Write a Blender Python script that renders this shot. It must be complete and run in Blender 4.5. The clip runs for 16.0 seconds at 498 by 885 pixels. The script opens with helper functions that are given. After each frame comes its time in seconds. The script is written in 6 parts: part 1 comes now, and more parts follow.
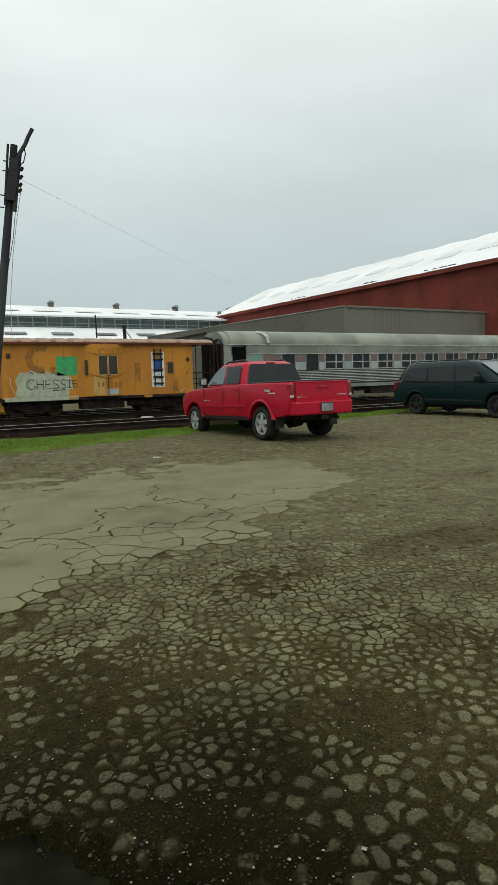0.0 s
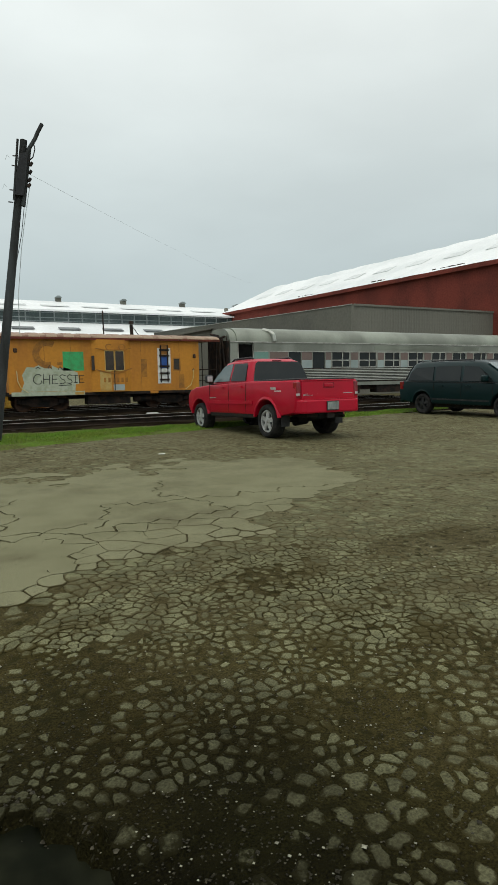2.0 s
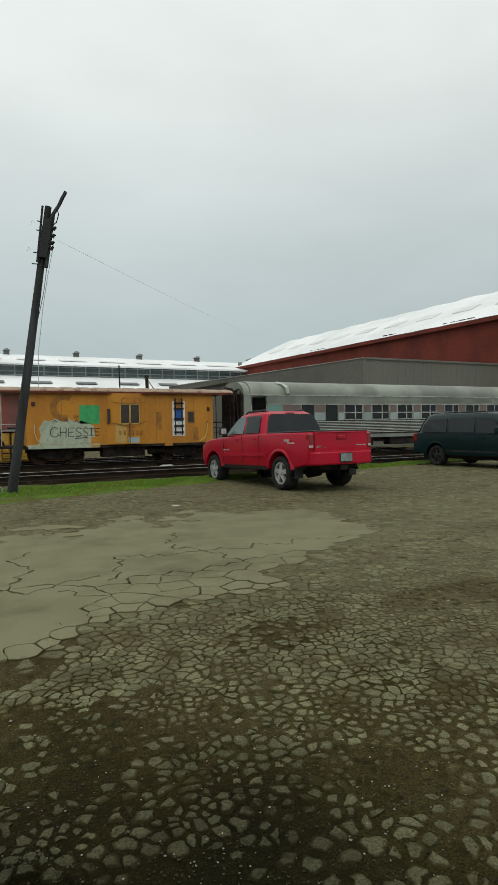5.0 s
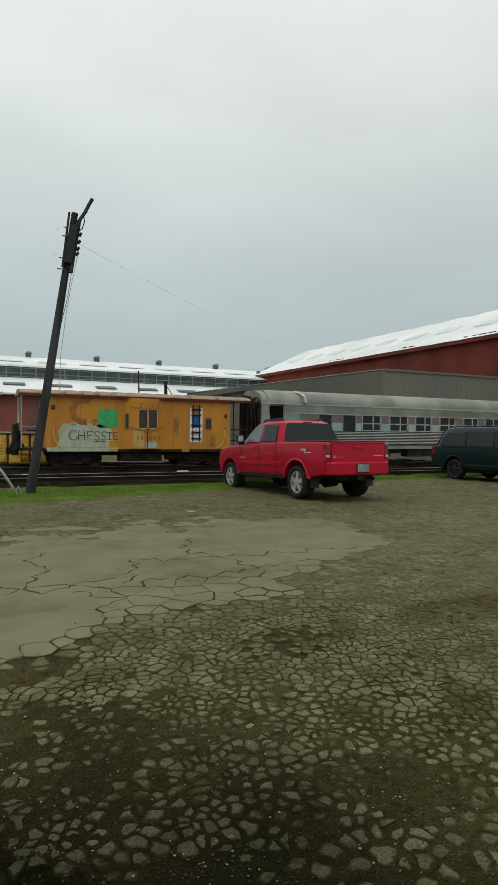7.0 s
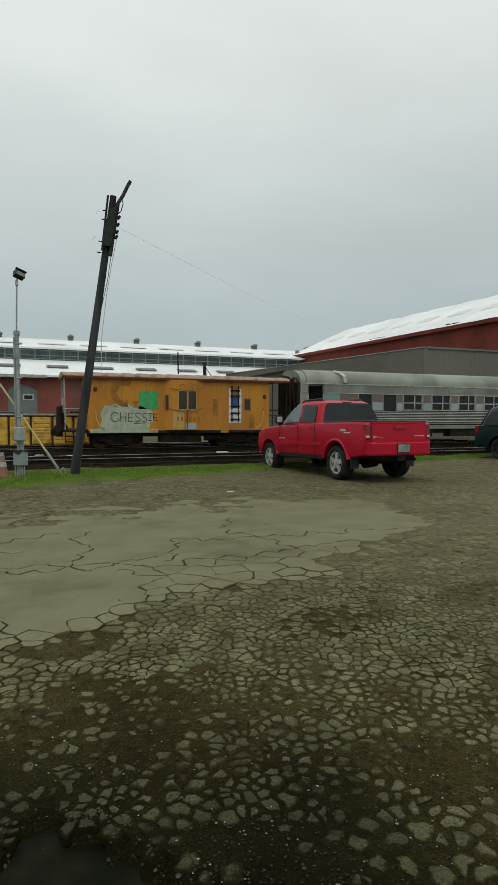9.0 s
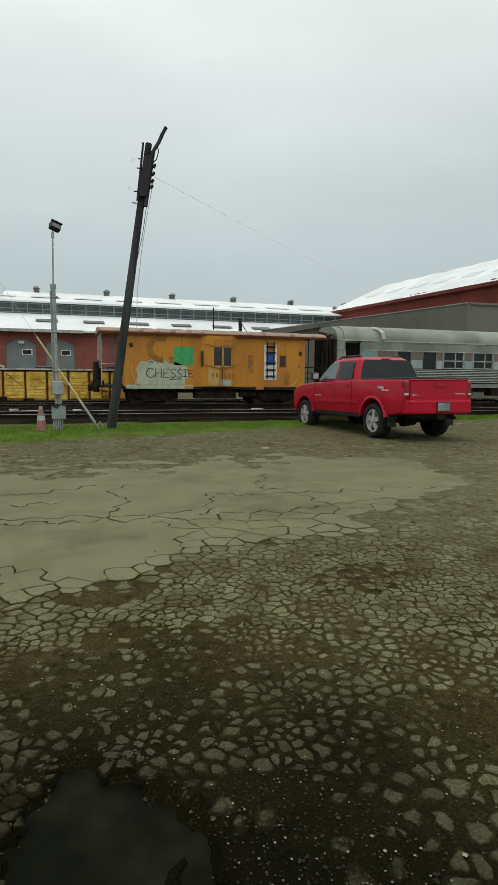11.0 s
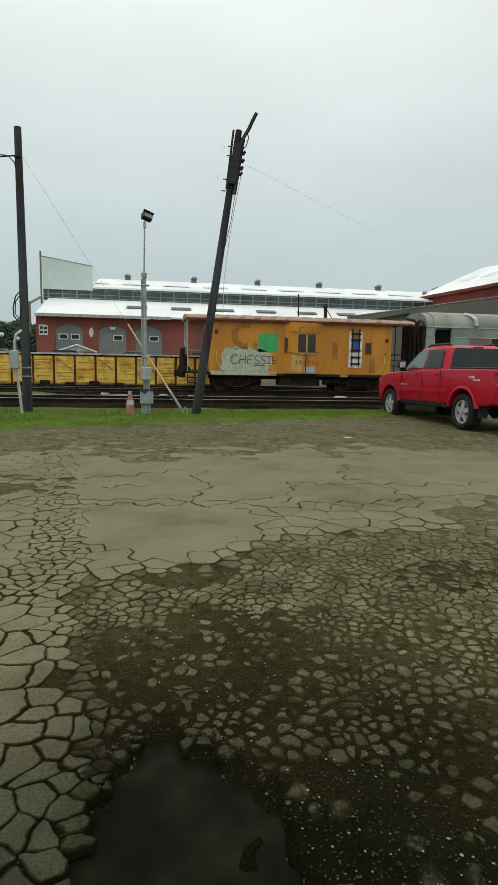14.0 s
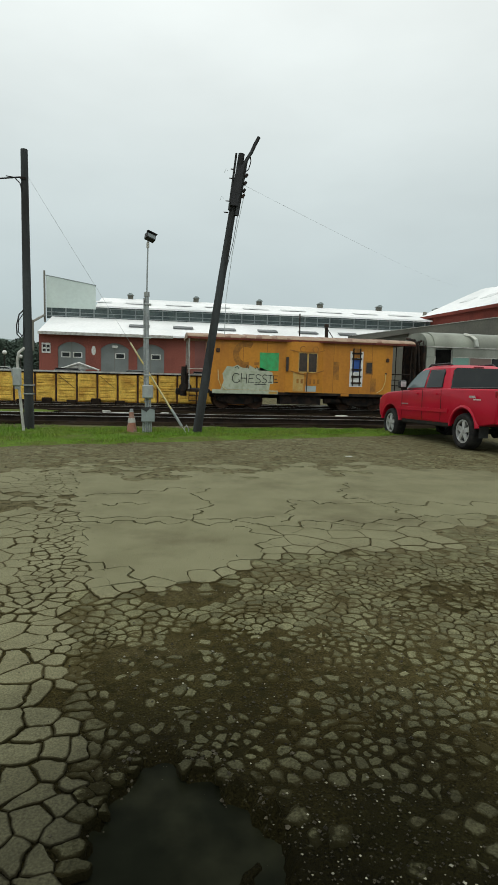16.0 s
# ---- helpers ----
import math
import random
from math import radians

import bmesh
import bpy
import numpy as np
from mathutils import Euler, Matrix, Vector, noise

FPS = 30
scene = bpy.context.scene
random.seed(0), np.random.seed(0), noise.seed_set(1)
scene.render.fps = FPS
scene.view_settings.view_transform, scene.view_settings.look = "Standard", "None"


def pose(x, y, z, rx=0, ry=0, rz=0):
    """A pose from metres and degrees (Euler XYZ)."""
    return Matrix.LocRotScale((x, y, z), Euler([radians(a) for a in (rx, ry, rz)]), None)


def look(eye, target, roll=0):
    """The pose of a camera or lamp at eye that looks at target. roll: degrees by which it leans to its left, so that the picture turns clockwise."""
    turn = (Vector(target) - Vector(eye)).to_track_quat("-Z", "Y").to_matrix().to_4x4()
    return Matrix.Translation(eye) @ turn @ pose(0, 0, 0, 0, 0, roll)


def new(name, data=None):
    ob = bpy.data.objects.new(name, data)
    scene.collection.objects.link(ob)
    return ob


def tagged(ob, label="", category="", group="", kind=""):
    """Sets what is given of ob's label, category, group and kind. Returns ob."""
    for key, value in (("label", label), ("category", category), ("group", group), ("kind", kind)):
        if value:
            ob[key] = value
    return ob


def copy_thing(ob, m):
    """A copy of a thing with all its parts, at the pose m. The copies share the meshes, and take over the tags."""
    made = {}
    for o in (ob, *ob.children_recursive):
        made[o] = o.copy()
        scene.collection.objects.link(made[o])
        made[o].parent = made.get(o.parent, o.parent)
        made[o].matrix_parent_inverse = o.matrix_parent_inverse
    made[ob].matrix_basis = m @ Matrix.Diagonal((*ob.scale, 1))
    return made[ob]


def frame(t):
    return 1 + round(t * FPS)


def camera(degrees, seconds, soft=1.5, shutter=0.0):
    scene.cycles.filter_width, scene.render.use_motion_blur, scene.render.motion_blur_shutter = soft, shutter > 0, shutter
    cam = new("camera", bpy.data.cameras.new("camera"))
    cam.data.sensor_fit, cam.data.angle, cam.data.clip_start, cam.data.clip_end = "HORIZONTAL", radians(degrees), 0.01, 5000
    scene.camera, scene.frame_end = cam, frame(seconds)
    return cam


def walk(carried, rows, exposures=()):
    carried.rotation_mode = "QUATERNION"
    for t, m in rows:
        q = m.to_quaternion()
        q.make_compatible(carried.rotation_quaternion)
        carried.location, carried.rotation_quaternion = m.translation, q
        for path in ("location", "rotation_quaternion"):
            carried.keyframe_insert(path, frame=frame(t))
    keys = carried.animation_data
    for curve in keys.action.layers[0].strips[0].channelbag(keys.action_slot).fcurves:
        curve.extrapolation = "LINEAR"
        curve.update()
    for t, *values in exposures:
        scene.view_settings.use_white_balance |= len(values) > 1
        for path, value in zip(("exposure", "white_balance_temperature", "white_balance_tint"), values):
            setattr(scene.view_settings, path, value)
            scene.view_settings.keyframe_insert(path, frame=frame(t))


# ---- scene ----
import functools

cam = camera(46.4, 16.0, 1.45)
PATH = [
    (0, (0.518, 0.317, 1.395), (1.458, 2.068, 1.173), -1.5),
    (0.5, (0.52, 0.319, 1.391), (1.464, 2.068, 1.164), -1.1),
    (1, (0.519, 0.312, 1.395), (1.495, 2.047, 1.2), -1.1),
    (1.5, (0.509, 0.309, 1.399), (1.467, 2.053, 1.194), -1.1),
    (2, (0.513, 0.313, 1.4), (1.437, 2.072, 1.169), -0.8),
    (2.5, (0.509, 0.314, 1.398), (1.431, 2.075, 1.179), -0.4),
    (3, (0.513, 0.311, 1.398), (1.428, 2.078, 1.194), -1.0),
    (3.5, (0.503, 0.3, 1.4), (1.409, 2.076, 1.242), -1.4),
    (4, (0.5, 0.294, 1.404), (1.406, 2.072, 1.265), -1.6),
    (4.2, (0.506, 0.283, 1.405), (1.414, 2.062, 1.302), -1.8),
    (6.3, (0.466, 0.263, 1.376), (1.315, 2.074, 1.354), 0.9),
    (6.5, (0.471, 0.257, 1.384), (1.317, 2.068, 1.356), 0.6),
    (7, (0.469, 0.256, 1.384), (1.309, 2.07, 1.362), 0.6),
    (7.5, (0.476, 0.255, 1.386), (1.268, 2.091, 1.337), -0.6),
    (8, (0.467, 0.248, 1.397), (1.21, 2.102, 1.303), -0.5),
    (10.3, (0.468, 0.231, 1.386), (1.176, 2.1, 1.296), 0.3),
    (10.5, (0.469, 0.262, 1.386), (1.174, 2.13, 1.273), 0.2),
    (11, (0.476, 0.31, 1.359), (1.078, 2.202, 1.123), 0.7),
    (11.5, (0.476, 0.265, 1.401), (0.994, 2.184, 1.179), 0.1),
    (12, (0.475, 0.289, 1.388), (0.77, 2.239, 1.059), 1.5),
    (12.5, (0.472, 0.295, 1.383), (0.788, 2.248, 1.088), 1.4),
    (13, (0.481, 0.269, 1.4), (0.883, 2.207, 1.111), -1.0),
    (13.5, (0.457, 0.303, 1.38), (0.769, 2.253, 1.068), 0.8),
    (14, (0.46, 0.296, 1.382), (0.79, 2.247, 1.096), 1.2),
    (14.5, (0.45, 0.297, 1.379), (0.774, 2.253, 1.119), 2.2),
    (15, (0.459, 0.293, 1.378), (0.784, 2.253, 1.146), 2.1),
    (15.5, (0.457, 0.293, 1.381), (0.787, 2.253, 1.155), 1.6),
    (16, (0.459, 0.292, 1.38), (0.786, 2.252, 1.157), 1.5),
]
EXPOSURES = [(0, -0.04), (3.0, -0.06), (4.2, -0.14), (6.4, -0.22), (8.2, -0.30), (10.5, -0.20), (11.2, -0.06), (12, 0.0), (16, -0.02)]
walk(cam, [(t, look(e, a, r)) for t, e, a, r in PATH], EXPOSURES)

# ---- world and light: overcast daylight ----
SUN_EL, SUN_AZ = 58.0, 200.0
world = bpy.data.worlds.new("overcast_sky")
scene.world = world
world.use_nodes = True
wn, wl = world.node_tree.nodes, world.node_tree.links
wn.clear()
w_out = wn.new("ShaderNodeOutputWorld")
w_bg = wn.new("ShaderNodeBackground")
w_sky = wn.new("ShaderNodeTexSky")
w_sky.sky_type = 'NISHITA'
w_sky.sun_disc = False
w_sky.sun_elevation, w_sky.sun_rotation = radians(SUN_EL), radians(SUN_AZ)
w_tc = wn.new("ShaderNodeTexCoord")
w_sep = wn.new("ShaderNodeSeparateXYZ")
wl.new(w_tc.outputs["Generated"], w_sep.inputs[0])
w_ramp = wn.new("ShaderNodeValToRGB")          # cloud brightness from horizon to zenith
cr = w_ramp.color_ramp
cr.elements[0].position, cr.elements[0].color = 0.0, (0.495, 0.572, 0.577, 1)
cr.elements[1].position, cr.elements[1].color = 1.0, (1.30, 1.35, 1.30, 1)
for pos, col in ((0.10, (0.515, 0.605, 0.61, 1)), (0.30, (0.69, 0.77, 0.76, 1)), (0.52, (0.97, 1.03, 1.0, 1))):
    e = cr.elements.new(pos)
    e.color = col
wl.new(w_sep.outputs["Z"], w_ramp.inputs[0])
w_map = wn.new("ShaderNodeMapping")
w_map.inputs["Scale"].default_value = (1.0, 1.0, 2.6)
wl.new(w_tc.outputs["Generated"], w_map.inputs[0])
w_noise = wn.new("ShaderNodeTexNoise")
w_noise.inputs["Scale"].default_value = 2.2
w_noise.inputs["Detail"].default_value = 5
w_noise.inputs["Roughness"].default_value = 0.5
wl.new(w_map.outputs[0], w_noise.inputs["Vector"])
w_mr = wn.new("ShaderNodeMapRange")
w_mr.inputs["From Min"].default_value, w_mr.inputs["From Max"].default_value = 0.3, 0.7
w_mr.inputs["To Min"].default_value, w_mr.inputs["To Max"].default_value = 0.93, 1.07
wl.new(w_noise.outputs["Fac"], w_mr.inputs["Value"])
w_mul = wn.new("ShaderNodeMixRGB")
w_mul.blend_type = 'MULTIPLY'
w_mul.inputs[0].default_value = 1.0
wl.new(w_ramp.outputs[0], w_mul.inputs[1])
wl.new(w_mr.outputs[0], w_mul.inputs[2])
w_mix = wn.new("ShaderNodeMixRGB")             # thick cloud over the clear sky
w_scale = wn.new("ShaderNodeMixRGB")
w_scale.blend_type = 'MULTIPLY'
w_scale.inputs[0].default_value = 1.0
w_scale.inputs[2].default_value = (0.1, 0.1, 0.1, 1)
wl.new(w_sky.outputs[0], w_scale.inputs[1])
w_mix.inputs[0].default_value = 0.92
wl.new(w_scale.outputs[0], w_mix.inputs[1])
wl.new(w_mul.outputs[0], w_mix.inputs[2])
wl.new(w_mix.outputs[0], w_bg.inputs[0])
w_bg.inputs[1].default_value = 1.0
wl.new(w_bg.outputs[0], w_out.inputs[0])

sun = new("sun", bpy.data.lights.new("sun", 'SUN'))
sun.data.energy, sun.data.angle, sun.data.color = 0.6, radians(40), (1.0, 0.97, 0.92)
sun.matrix_world = look((-12, -30, 60), (0, 0, 0))


# ---- materials ----
def material(name, col, col2=None, rough=0.7, metal=0.0, scale=3.0, fine=60.0, bump=0.2, var=0.25, streak=False, coat=0.0,
             rand=0.0, spec=None, lo=0.42, hi=0.62, world_space=False):
    """A surface with two scales of variation: broad stains towards col2, fine grain, and relief."""
    m = bpy.data.materials.new(name)
    m.use_nodes = True
    n, l = m.node_tree.nodes, m.node_tree.links
    b = n["Principled BSDF"]
    col2 = col2 or tuple(c * 0.6 for c in col)
    tc = n.new("ShaderNodeTexCoord")
    mp = n.new("ShaderNodeMapping")
    mp.inputs["Scale"].default_value = (1, 1, 0.15) if streak else (1, 1, 1)
    where = n.new("ShaderNodeNewGeometry").outputs["Position"] if world_space else tc.outputs["Object"]
    l.new(where, mp.inputs[0])
    big = n.new("ShaderNodeTexNoise")
    big.inputs["Scale"].default_value, big.inputs["Detail"].default_value = scale, 6
    l.new(mp.outputs[0], big.inputs["Vector"])
    r = n.new("ShaderNodeMapRange")
    r.inputs["From Min"].default_value, r.inputs["From Max"].default_value = lo, hi
    l.new(big.outputs["Fac"], r.inputs["Value"])
    sm = n.new("ShaderNodeTexNoise")
    sm.inputs["Scale"].default_value, sm.inputs["Detail"].default_value = fine, 4
    l.new(where, sm.inputs["Vector"])
    mix = n.new("ShaderNodeMixRGB")
    mix.inputs[1].default_value, mix.inputs[2].default_value = (*col, 1), (*col2, 1)
    l.new(r.outputs[0], mix.inputs[0])
    r2 = n.new("ShaderNodeMapRange")
    r2.inputs["From Min"].default_value, r2.inputs["From Max"].default_value = 0.3, 0.7
    r2.inputs["To Min"].default_value, r2.inputs["To Max"].default_value = 1 - var, 1 + var
    l.new(sm.outputs["Fac"], r2.inputs["Value"])
    mul = n.new("ShaderNodeMixRGB")
    mul.blend_type = 'MULTIPLY'
    mul.inputs[0].default_value = 1.0
    l.new(mix.outputs[0], mul.inputs[1])
    l.new(r2.outputs[0], mul.inputs[2])
    last = mul.outputs[0]
    if rand:
        oi = n.new("ShaderNodeObjectInfo")
        ge = n.new("ShaderNodeNewGeometry")
        add = n.new("ShaderNodeMath")
        add.operation = 'ADD'
        l.new(oi.outputs["Random"], add.inputs[0])
        l.new(ge.outputs["Random Per Island"], add.inputs[1])
        fr = n.new("ShaderNodeMath")
        fr.operation = 'FRACT'
        l.new(add.outputs[0], fr.inputs[0])
        r3 = n.new("ShaderNodeMapRange")
        r3.inputs["To Min"].default_value, r3.inputs["To Max"].default_value = 1 - rand, 1 + rand
        l.new(fr.outputs[0], r3.inputs["Value"])
        mul2 = n.new("ShaderNodeMixRGB")
        mul2.blend_type = 'MULTIPLY'
        mul2.inputs[0].default_value = 1.0
        l.new(last, mul2.inputs[1])
        l.new(r3.outputs[0], mul2.inputs[2])
        last = mul2.outputs[0]
    l.new(last, b.inputs["Base Color"])
    b.inputs["Roughness"].default_value, b.inputs["Metallic"].default_value = rough, metal
    b.inputs["Coat Weight"].default_value = coat
    b.inputs["Specular IOR Level"].default_value = spec if spec is not None else (0.12 if rough >= 0.7 else 0.4)
    if bump:
        bp = n.new("ShaderNodeBump")
        bp.inputs["Strength"].default_value, bp.inputs["Distance"].default_value = bump, 0.01
        l.new(sm.outputs["Fac"], bp.inputs["Height"])
        l.new(bp.outputs[0], b.inputs["Normal"])
    return m


M = {}
M["red_paint"] = material("red_paint", (0.47, 0.004, 0.026), (0.42, 0.004, 0.022), 0.34, 0.0, 1.5, 200, 0.0, 0.05, coat=0.15, spec=0.25)
M["van_paint"] = material("van_paint", (0.003, 0.016, 0.017), (0.004, 0.018, 0.018), 0.28, 0.0, 1.5, 200, 0.0, 0.05, spec=0.22)
M["black_plastic"] = material("black_plastic", (0.015, 0.015, 0.016), (0.03, 0.03, 0.03), 0.55, 0, 6, 150, 0.15)
M["tyre"] = material("tyre", (0.018, 0.018, 0.018), (0.035, 0.033, 0.03), 0.8, 0, 8, 120, 0.3)
M["alloy"] = material("alloy", (0.46, 0.47, 0.46), (0.36, 0.36, 0.34), 0.35, 0.15, 9, 100, 0.05, 0.1)
M["dark_alloy"] = material("dark_alloy", (0.03, 0.03, 0.032), (0.05, 0.05, 0.05), 0.35, 0.6, 9, 100, 0.05, 0.1)
M["underbody"] = material("underbody", (0.02, 0.019, 0.018), (0.035, 0.028, 0.022), 0.8, 0.0, 5, 60, 0.3)
M["car_glass"] = material("car_glass", (0.012, 0.016, 0.017), (0.016, 0.02, 0.02), 0.05, 0, 2, 50, 0.0, 0.05, spec=0.3)
M["clear_glass"] = material("clear_glass", (0.10, 0.14, 0.145), (0.12, 0.15, 0.15), 0.06, 0, 2, 50, 0.0, 0.05, spec=0.8)
M["lamp_red"] = material("lamp_red", (0.26, 0.006, 0.015), None, 0.15, 0, 4, 90, 0.0, 0.1, coat=0.5)
M["lamp_clear"] = material("lamp_clear", (0.55, 0.5, 0.5), None, 0.15, 0, 4, 90, 0.0, 0.1, coat=0.5)
M["white_paint"] = material("white_paint", (0.75, 0.76, 0.73), (0.55, 0.55, 0.5), 0.6, 0, 4, 80, 0.1, 0.08)
M["caboose_paint"] = material("caboose_paint", (0.56, 0.235, 0.022), (0.36, 0.13, 0.02), 0.6, 0, 1.1, 9, 0.04, 0.07, streak=True, lo=0.45, hi=0.75)
M["caboose_red"] = material("caboose_red", (0.16, 0.045, 0.03), (0.09, 0.03, 0.02), 0.7, 0, 2, 40, 0.2)
M["roof_grey"] = material("roof_grey", (0.34, 0.24, 0.16), (0.19, 0.095, 0.06), 0.6, 0, 1.5, 40, 0.2)
M["green_paint"] = material("green_paint", (0.05, 0.42, 0.14), (0.06, 0.3, 0.1), 0.6, 0, 4, 60, 0.1, 0.1)
M["graffiti_white"] = material("graffiti_white", (0.46, 0.50, 0.38), (0.36, 0.40, 0.28), 0.6, 0, 5, 40, 0.05, 0.12)
M["graffiti_black"] = material("graffiti_black", (0.02, 0.025, 0.02), None, 0.5, 0, 5, 40, 0.0)
M["faded_brown"] = material("faded_brown", (0.27, 0.115, 0.02), (0.40, 0.17, 0.02), 0.6, 0, 4, 30, 0.05, 0.2)
M["void_black"] = material("void_black", (0.006, 0.006, 0.006), (0.01, 0.01, 0.009), 0.95, 0, 3, 30, 0.0, 0.2, spec=0.0)
M["faded_patch"] = material("faded_patch", (0.52, 0.36, 0.12), (0.50, 0.28, 0.06), 0.6, 0, 3, 30, 0.05, 0.1)
M["poster_blue"] = material("poster_blue", (0.02, 0.07, 0.28), (0.03, 0.10, 0.33), 0.5, 0, 3, 60, 0.0, 0.1)
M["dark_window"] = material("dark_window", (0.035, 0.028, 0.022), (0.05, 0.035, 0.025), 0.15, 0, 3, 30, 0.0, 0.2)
M["black_iron"] = material("black_iron", (0.018, 0.016, 0.015), (0.045, 0.03, 0.022), 0.75, 0.0, 4, 40, 0.3)
M["rust"] = material("rust", (0.09, 0.05, 0.032), (0.04, 0.03, 0.025), 0.85, 0.0, 5, 50, 0.3)
M["rail_steel"] = material("rail_steel", (0.030, 0.021, 0.015), (0.018, 0.014, 0.011), 0.85, 0.0, 4, 50, 0.2)
M["rail_head"] = material("rail_head", (0.55, 0.55, 0.52), (0.36, 0.33, 0.29), 0.35, 0.7, 2, 40, 0.05, 0.15)
M["tie_wood"] = material("tie_wood", (0.030, 0.022, 0.016), (0.016, 0.012, 0.010), 0.95, 0, 4, 30, 0.4, spec=0.02)
M["stainless"] = material("stainless", (0.32, 0.33, 0.285), (0.22, 0.23, 0.195), 0.42, 0.5, 0.6, 25, 0.05, 0.08, streak=True)
M["stainless_flute"] = material("stainless_flute", (0.44, 0.45, 0.40), (0.33, 0.34, 0.30), 0.35, 0.6, 0.6, 25, 0.0, 0.06)
M["car_roof"] = material("car_roof", (0.285, 0.305, 0.25), (0.185, 0.195, 0.16), 0.5, 0.35, 0.5, 25, 0.05, 0.1, streak=True)
M["panel_salmon"] = material("panel_salmon", (0.19, 0.135, 0.118), (0.16, 0.12, 0.105), 0.6, 0, 1, 40, 0.0, 0.1)
M["panel_pale"] = material("panel_pale", (0.40, 0.46, 0.45), (0.3, 0.36, 0.35), 0.5, 0, 1, 40, 0.0, 0.1)
M["panel_teal"] = material("panel_teal", (0.16, 0.33, 0.27), (0.2, 0.3, 0.27), 0.5, 0, 1, 40, 0.0, 0.1)
M["gondola_yellow"] = material("gondola_yellow", (0.76, 0.50, 0.085), (0.50, 0.27, 0.035), 0.55, 0, 2.2, 14, 0.05, 0.2, lo=0.42, hi=0.66)
M["dirty_white"] = material("dirty_white", (0.48, 0.48, 0.44), (0.3, 0.29, 0.26), 0.6, 0, 3, 40, 0.1)
M["brick_red"] = material("brick_red", (0.205, 0.050, 0.036), (0.145, 0.040, 0.030), 0.85, 0, 0.35, 6, 0.2, 0.18)
# red brick of the far workshop, paled and greyed to paint in distance haze
M["brick_shop_hazed"] = material("brick_shop_hazed", (0.27, 0.092, 0.070), (0.215, 0.075, 0.060), 0.85, 0, 0.35, 6, 0.2, 0.18)
M["brick_plain"] = material("brick_plain", (0.23, 0.10, 0.085), (0.19, 0.085, 0.075), 0.85, 0, 0.5, 8, 0.2, 0.15)
M["roof_white"] = material("roof_white", (0.84, 0.85, 0.84), (0.72, 0.74, 0.73), 0.6, 0, 0.12, 2.5, 0.05, 0.05)
M["roof_patch"] = material("roof_patch", (0.72, 0.74, 0.73), (0.64, 0.66, 0.65), 0.7, 0, 0.3, 4, 0.0, 0.1)
M["skylight"] = material("skylight", (0.09, 0.10, 0.10), (0.15, 0.16, 0.16), 0.3, 0, 0.5, 4, 0.0, 0.1)
M["door_grey"] = material("door_grey", (0.20, 0.225, 0.22), (0.17, 0.19, 0.185), 0.6, 0, 0.5, 8, 0.05, 0.06)
M["clerestory_glass"] = material("clerestory_glass", (0.06, 0.085, 0.085), (0.10, 0.13, 0.125), 0.2, 0, 0.4, 3, 0.0, 0.2)
M["frame_grey"] = material("frame_grey", (0.26, 0.30, 0.295), (0.2, 0.23, 0.23), 0.6, 0, 1, 10, 0.0, 0.1)
M["panel_sky"] = material("panel_sky", (0.58, 0.665, 0.625), (0.55, 0.635, 0.60), 0.7, 0, 0.2, 3, 0.0, 0.04)
M["shed_grey"] = material("shed_grey", (0.20, 0.195, 0.162), (0.17, 0.166, 0.14), 0.7, 0, 0.25, 5, 0.05, 0.08, streak=True)
M["shed_roof"] = material("shed_roof", (0.165, 0.162, 0.136), (0.135, 0.133, 0.115), 0.7, 0, 0.25, 5, 0.05, 0.1)
M["pole_wood"] = material("pole_wood", (0.058, 0.064, 0.066), (0.033, 0.034, 0.033), 0.9, 0, 3, 30, 0.3, 0.15, streak=True)
M["galvanized"] = material("galvanized", (0.36, 0.39, 0.39), (0.27, 0.29, 0.29), 0.5, 0.4, 6, 60, 0.1)
M["grey_box"] = material("grey_box", (0.36, 0.39, 0.38), (0.29, 0.31, 0.30), 0.55, 0, 5, 60, 0.05, 0.08)
M["guy_yellow"] = material("guy_yellow", (0.62, 0.50, 0.16), (0.6, 0.55, 0.35), 0.5, 0, 2, 30, 0.0, 0.1)
M["cone_orange"] = material("cone_orange", (0.30, 0.13, 0.085), (0.28, 0.19, 0.15), 0.6, 0, 6, 40, 0.1)
M["cable"] = material("cable", (0.015, 0.016, 0.018), None, 0.6, 0, 6, 60, 0.0)
M["wire_grey"] = material("wire_grey", (0.50, 0.55, 0.56), None, 0.6, 0, 6, 60, 0.0)
# dark leaf green with distance haze mixed into the colour
M["leaf_hazed"] = material("leaf_hazed", (0.062, 0.088, 0.066), (0.042, 0.062, 0.05), 0.8, 0, 0.2, 3, 0.0, 0.3)
M["bark"] = material("bark", (0.06, 0.05, 0.04), None, 0.9, 0, 3, 20, 0.4)
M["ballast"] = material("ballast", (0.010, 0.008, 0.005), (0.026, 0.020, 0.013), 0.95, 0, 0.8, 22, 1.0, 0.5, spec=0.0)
M["grass_soil"] = material("grass_soil", (0.080, 0.140, 0.012), (0.075, 0.085, 0.018), 0.95, 0, 1.5, 30, 0.6, 0.4)
M["grass_blade"] = material("grass_blade", (0.112, 0.220, 0.011), (0.145, 0.205, 0.018), 0.65, 0, 0.9, 10, 0.0, 0.25, rand=0.35)
M["plate_white"] = material("plate_white", (0.30, 0.33, 0.30), None, 0.5, 0, 8, 90, 0.0, 0.05)
M["asphalt"] = material("asphalt", (0.184, 0.177, 0.102), (0.155, 0.148, 0.083), 0.85, 0, 1.7, 110, 0.5, 0.36, spec=0.12, world_space=True)
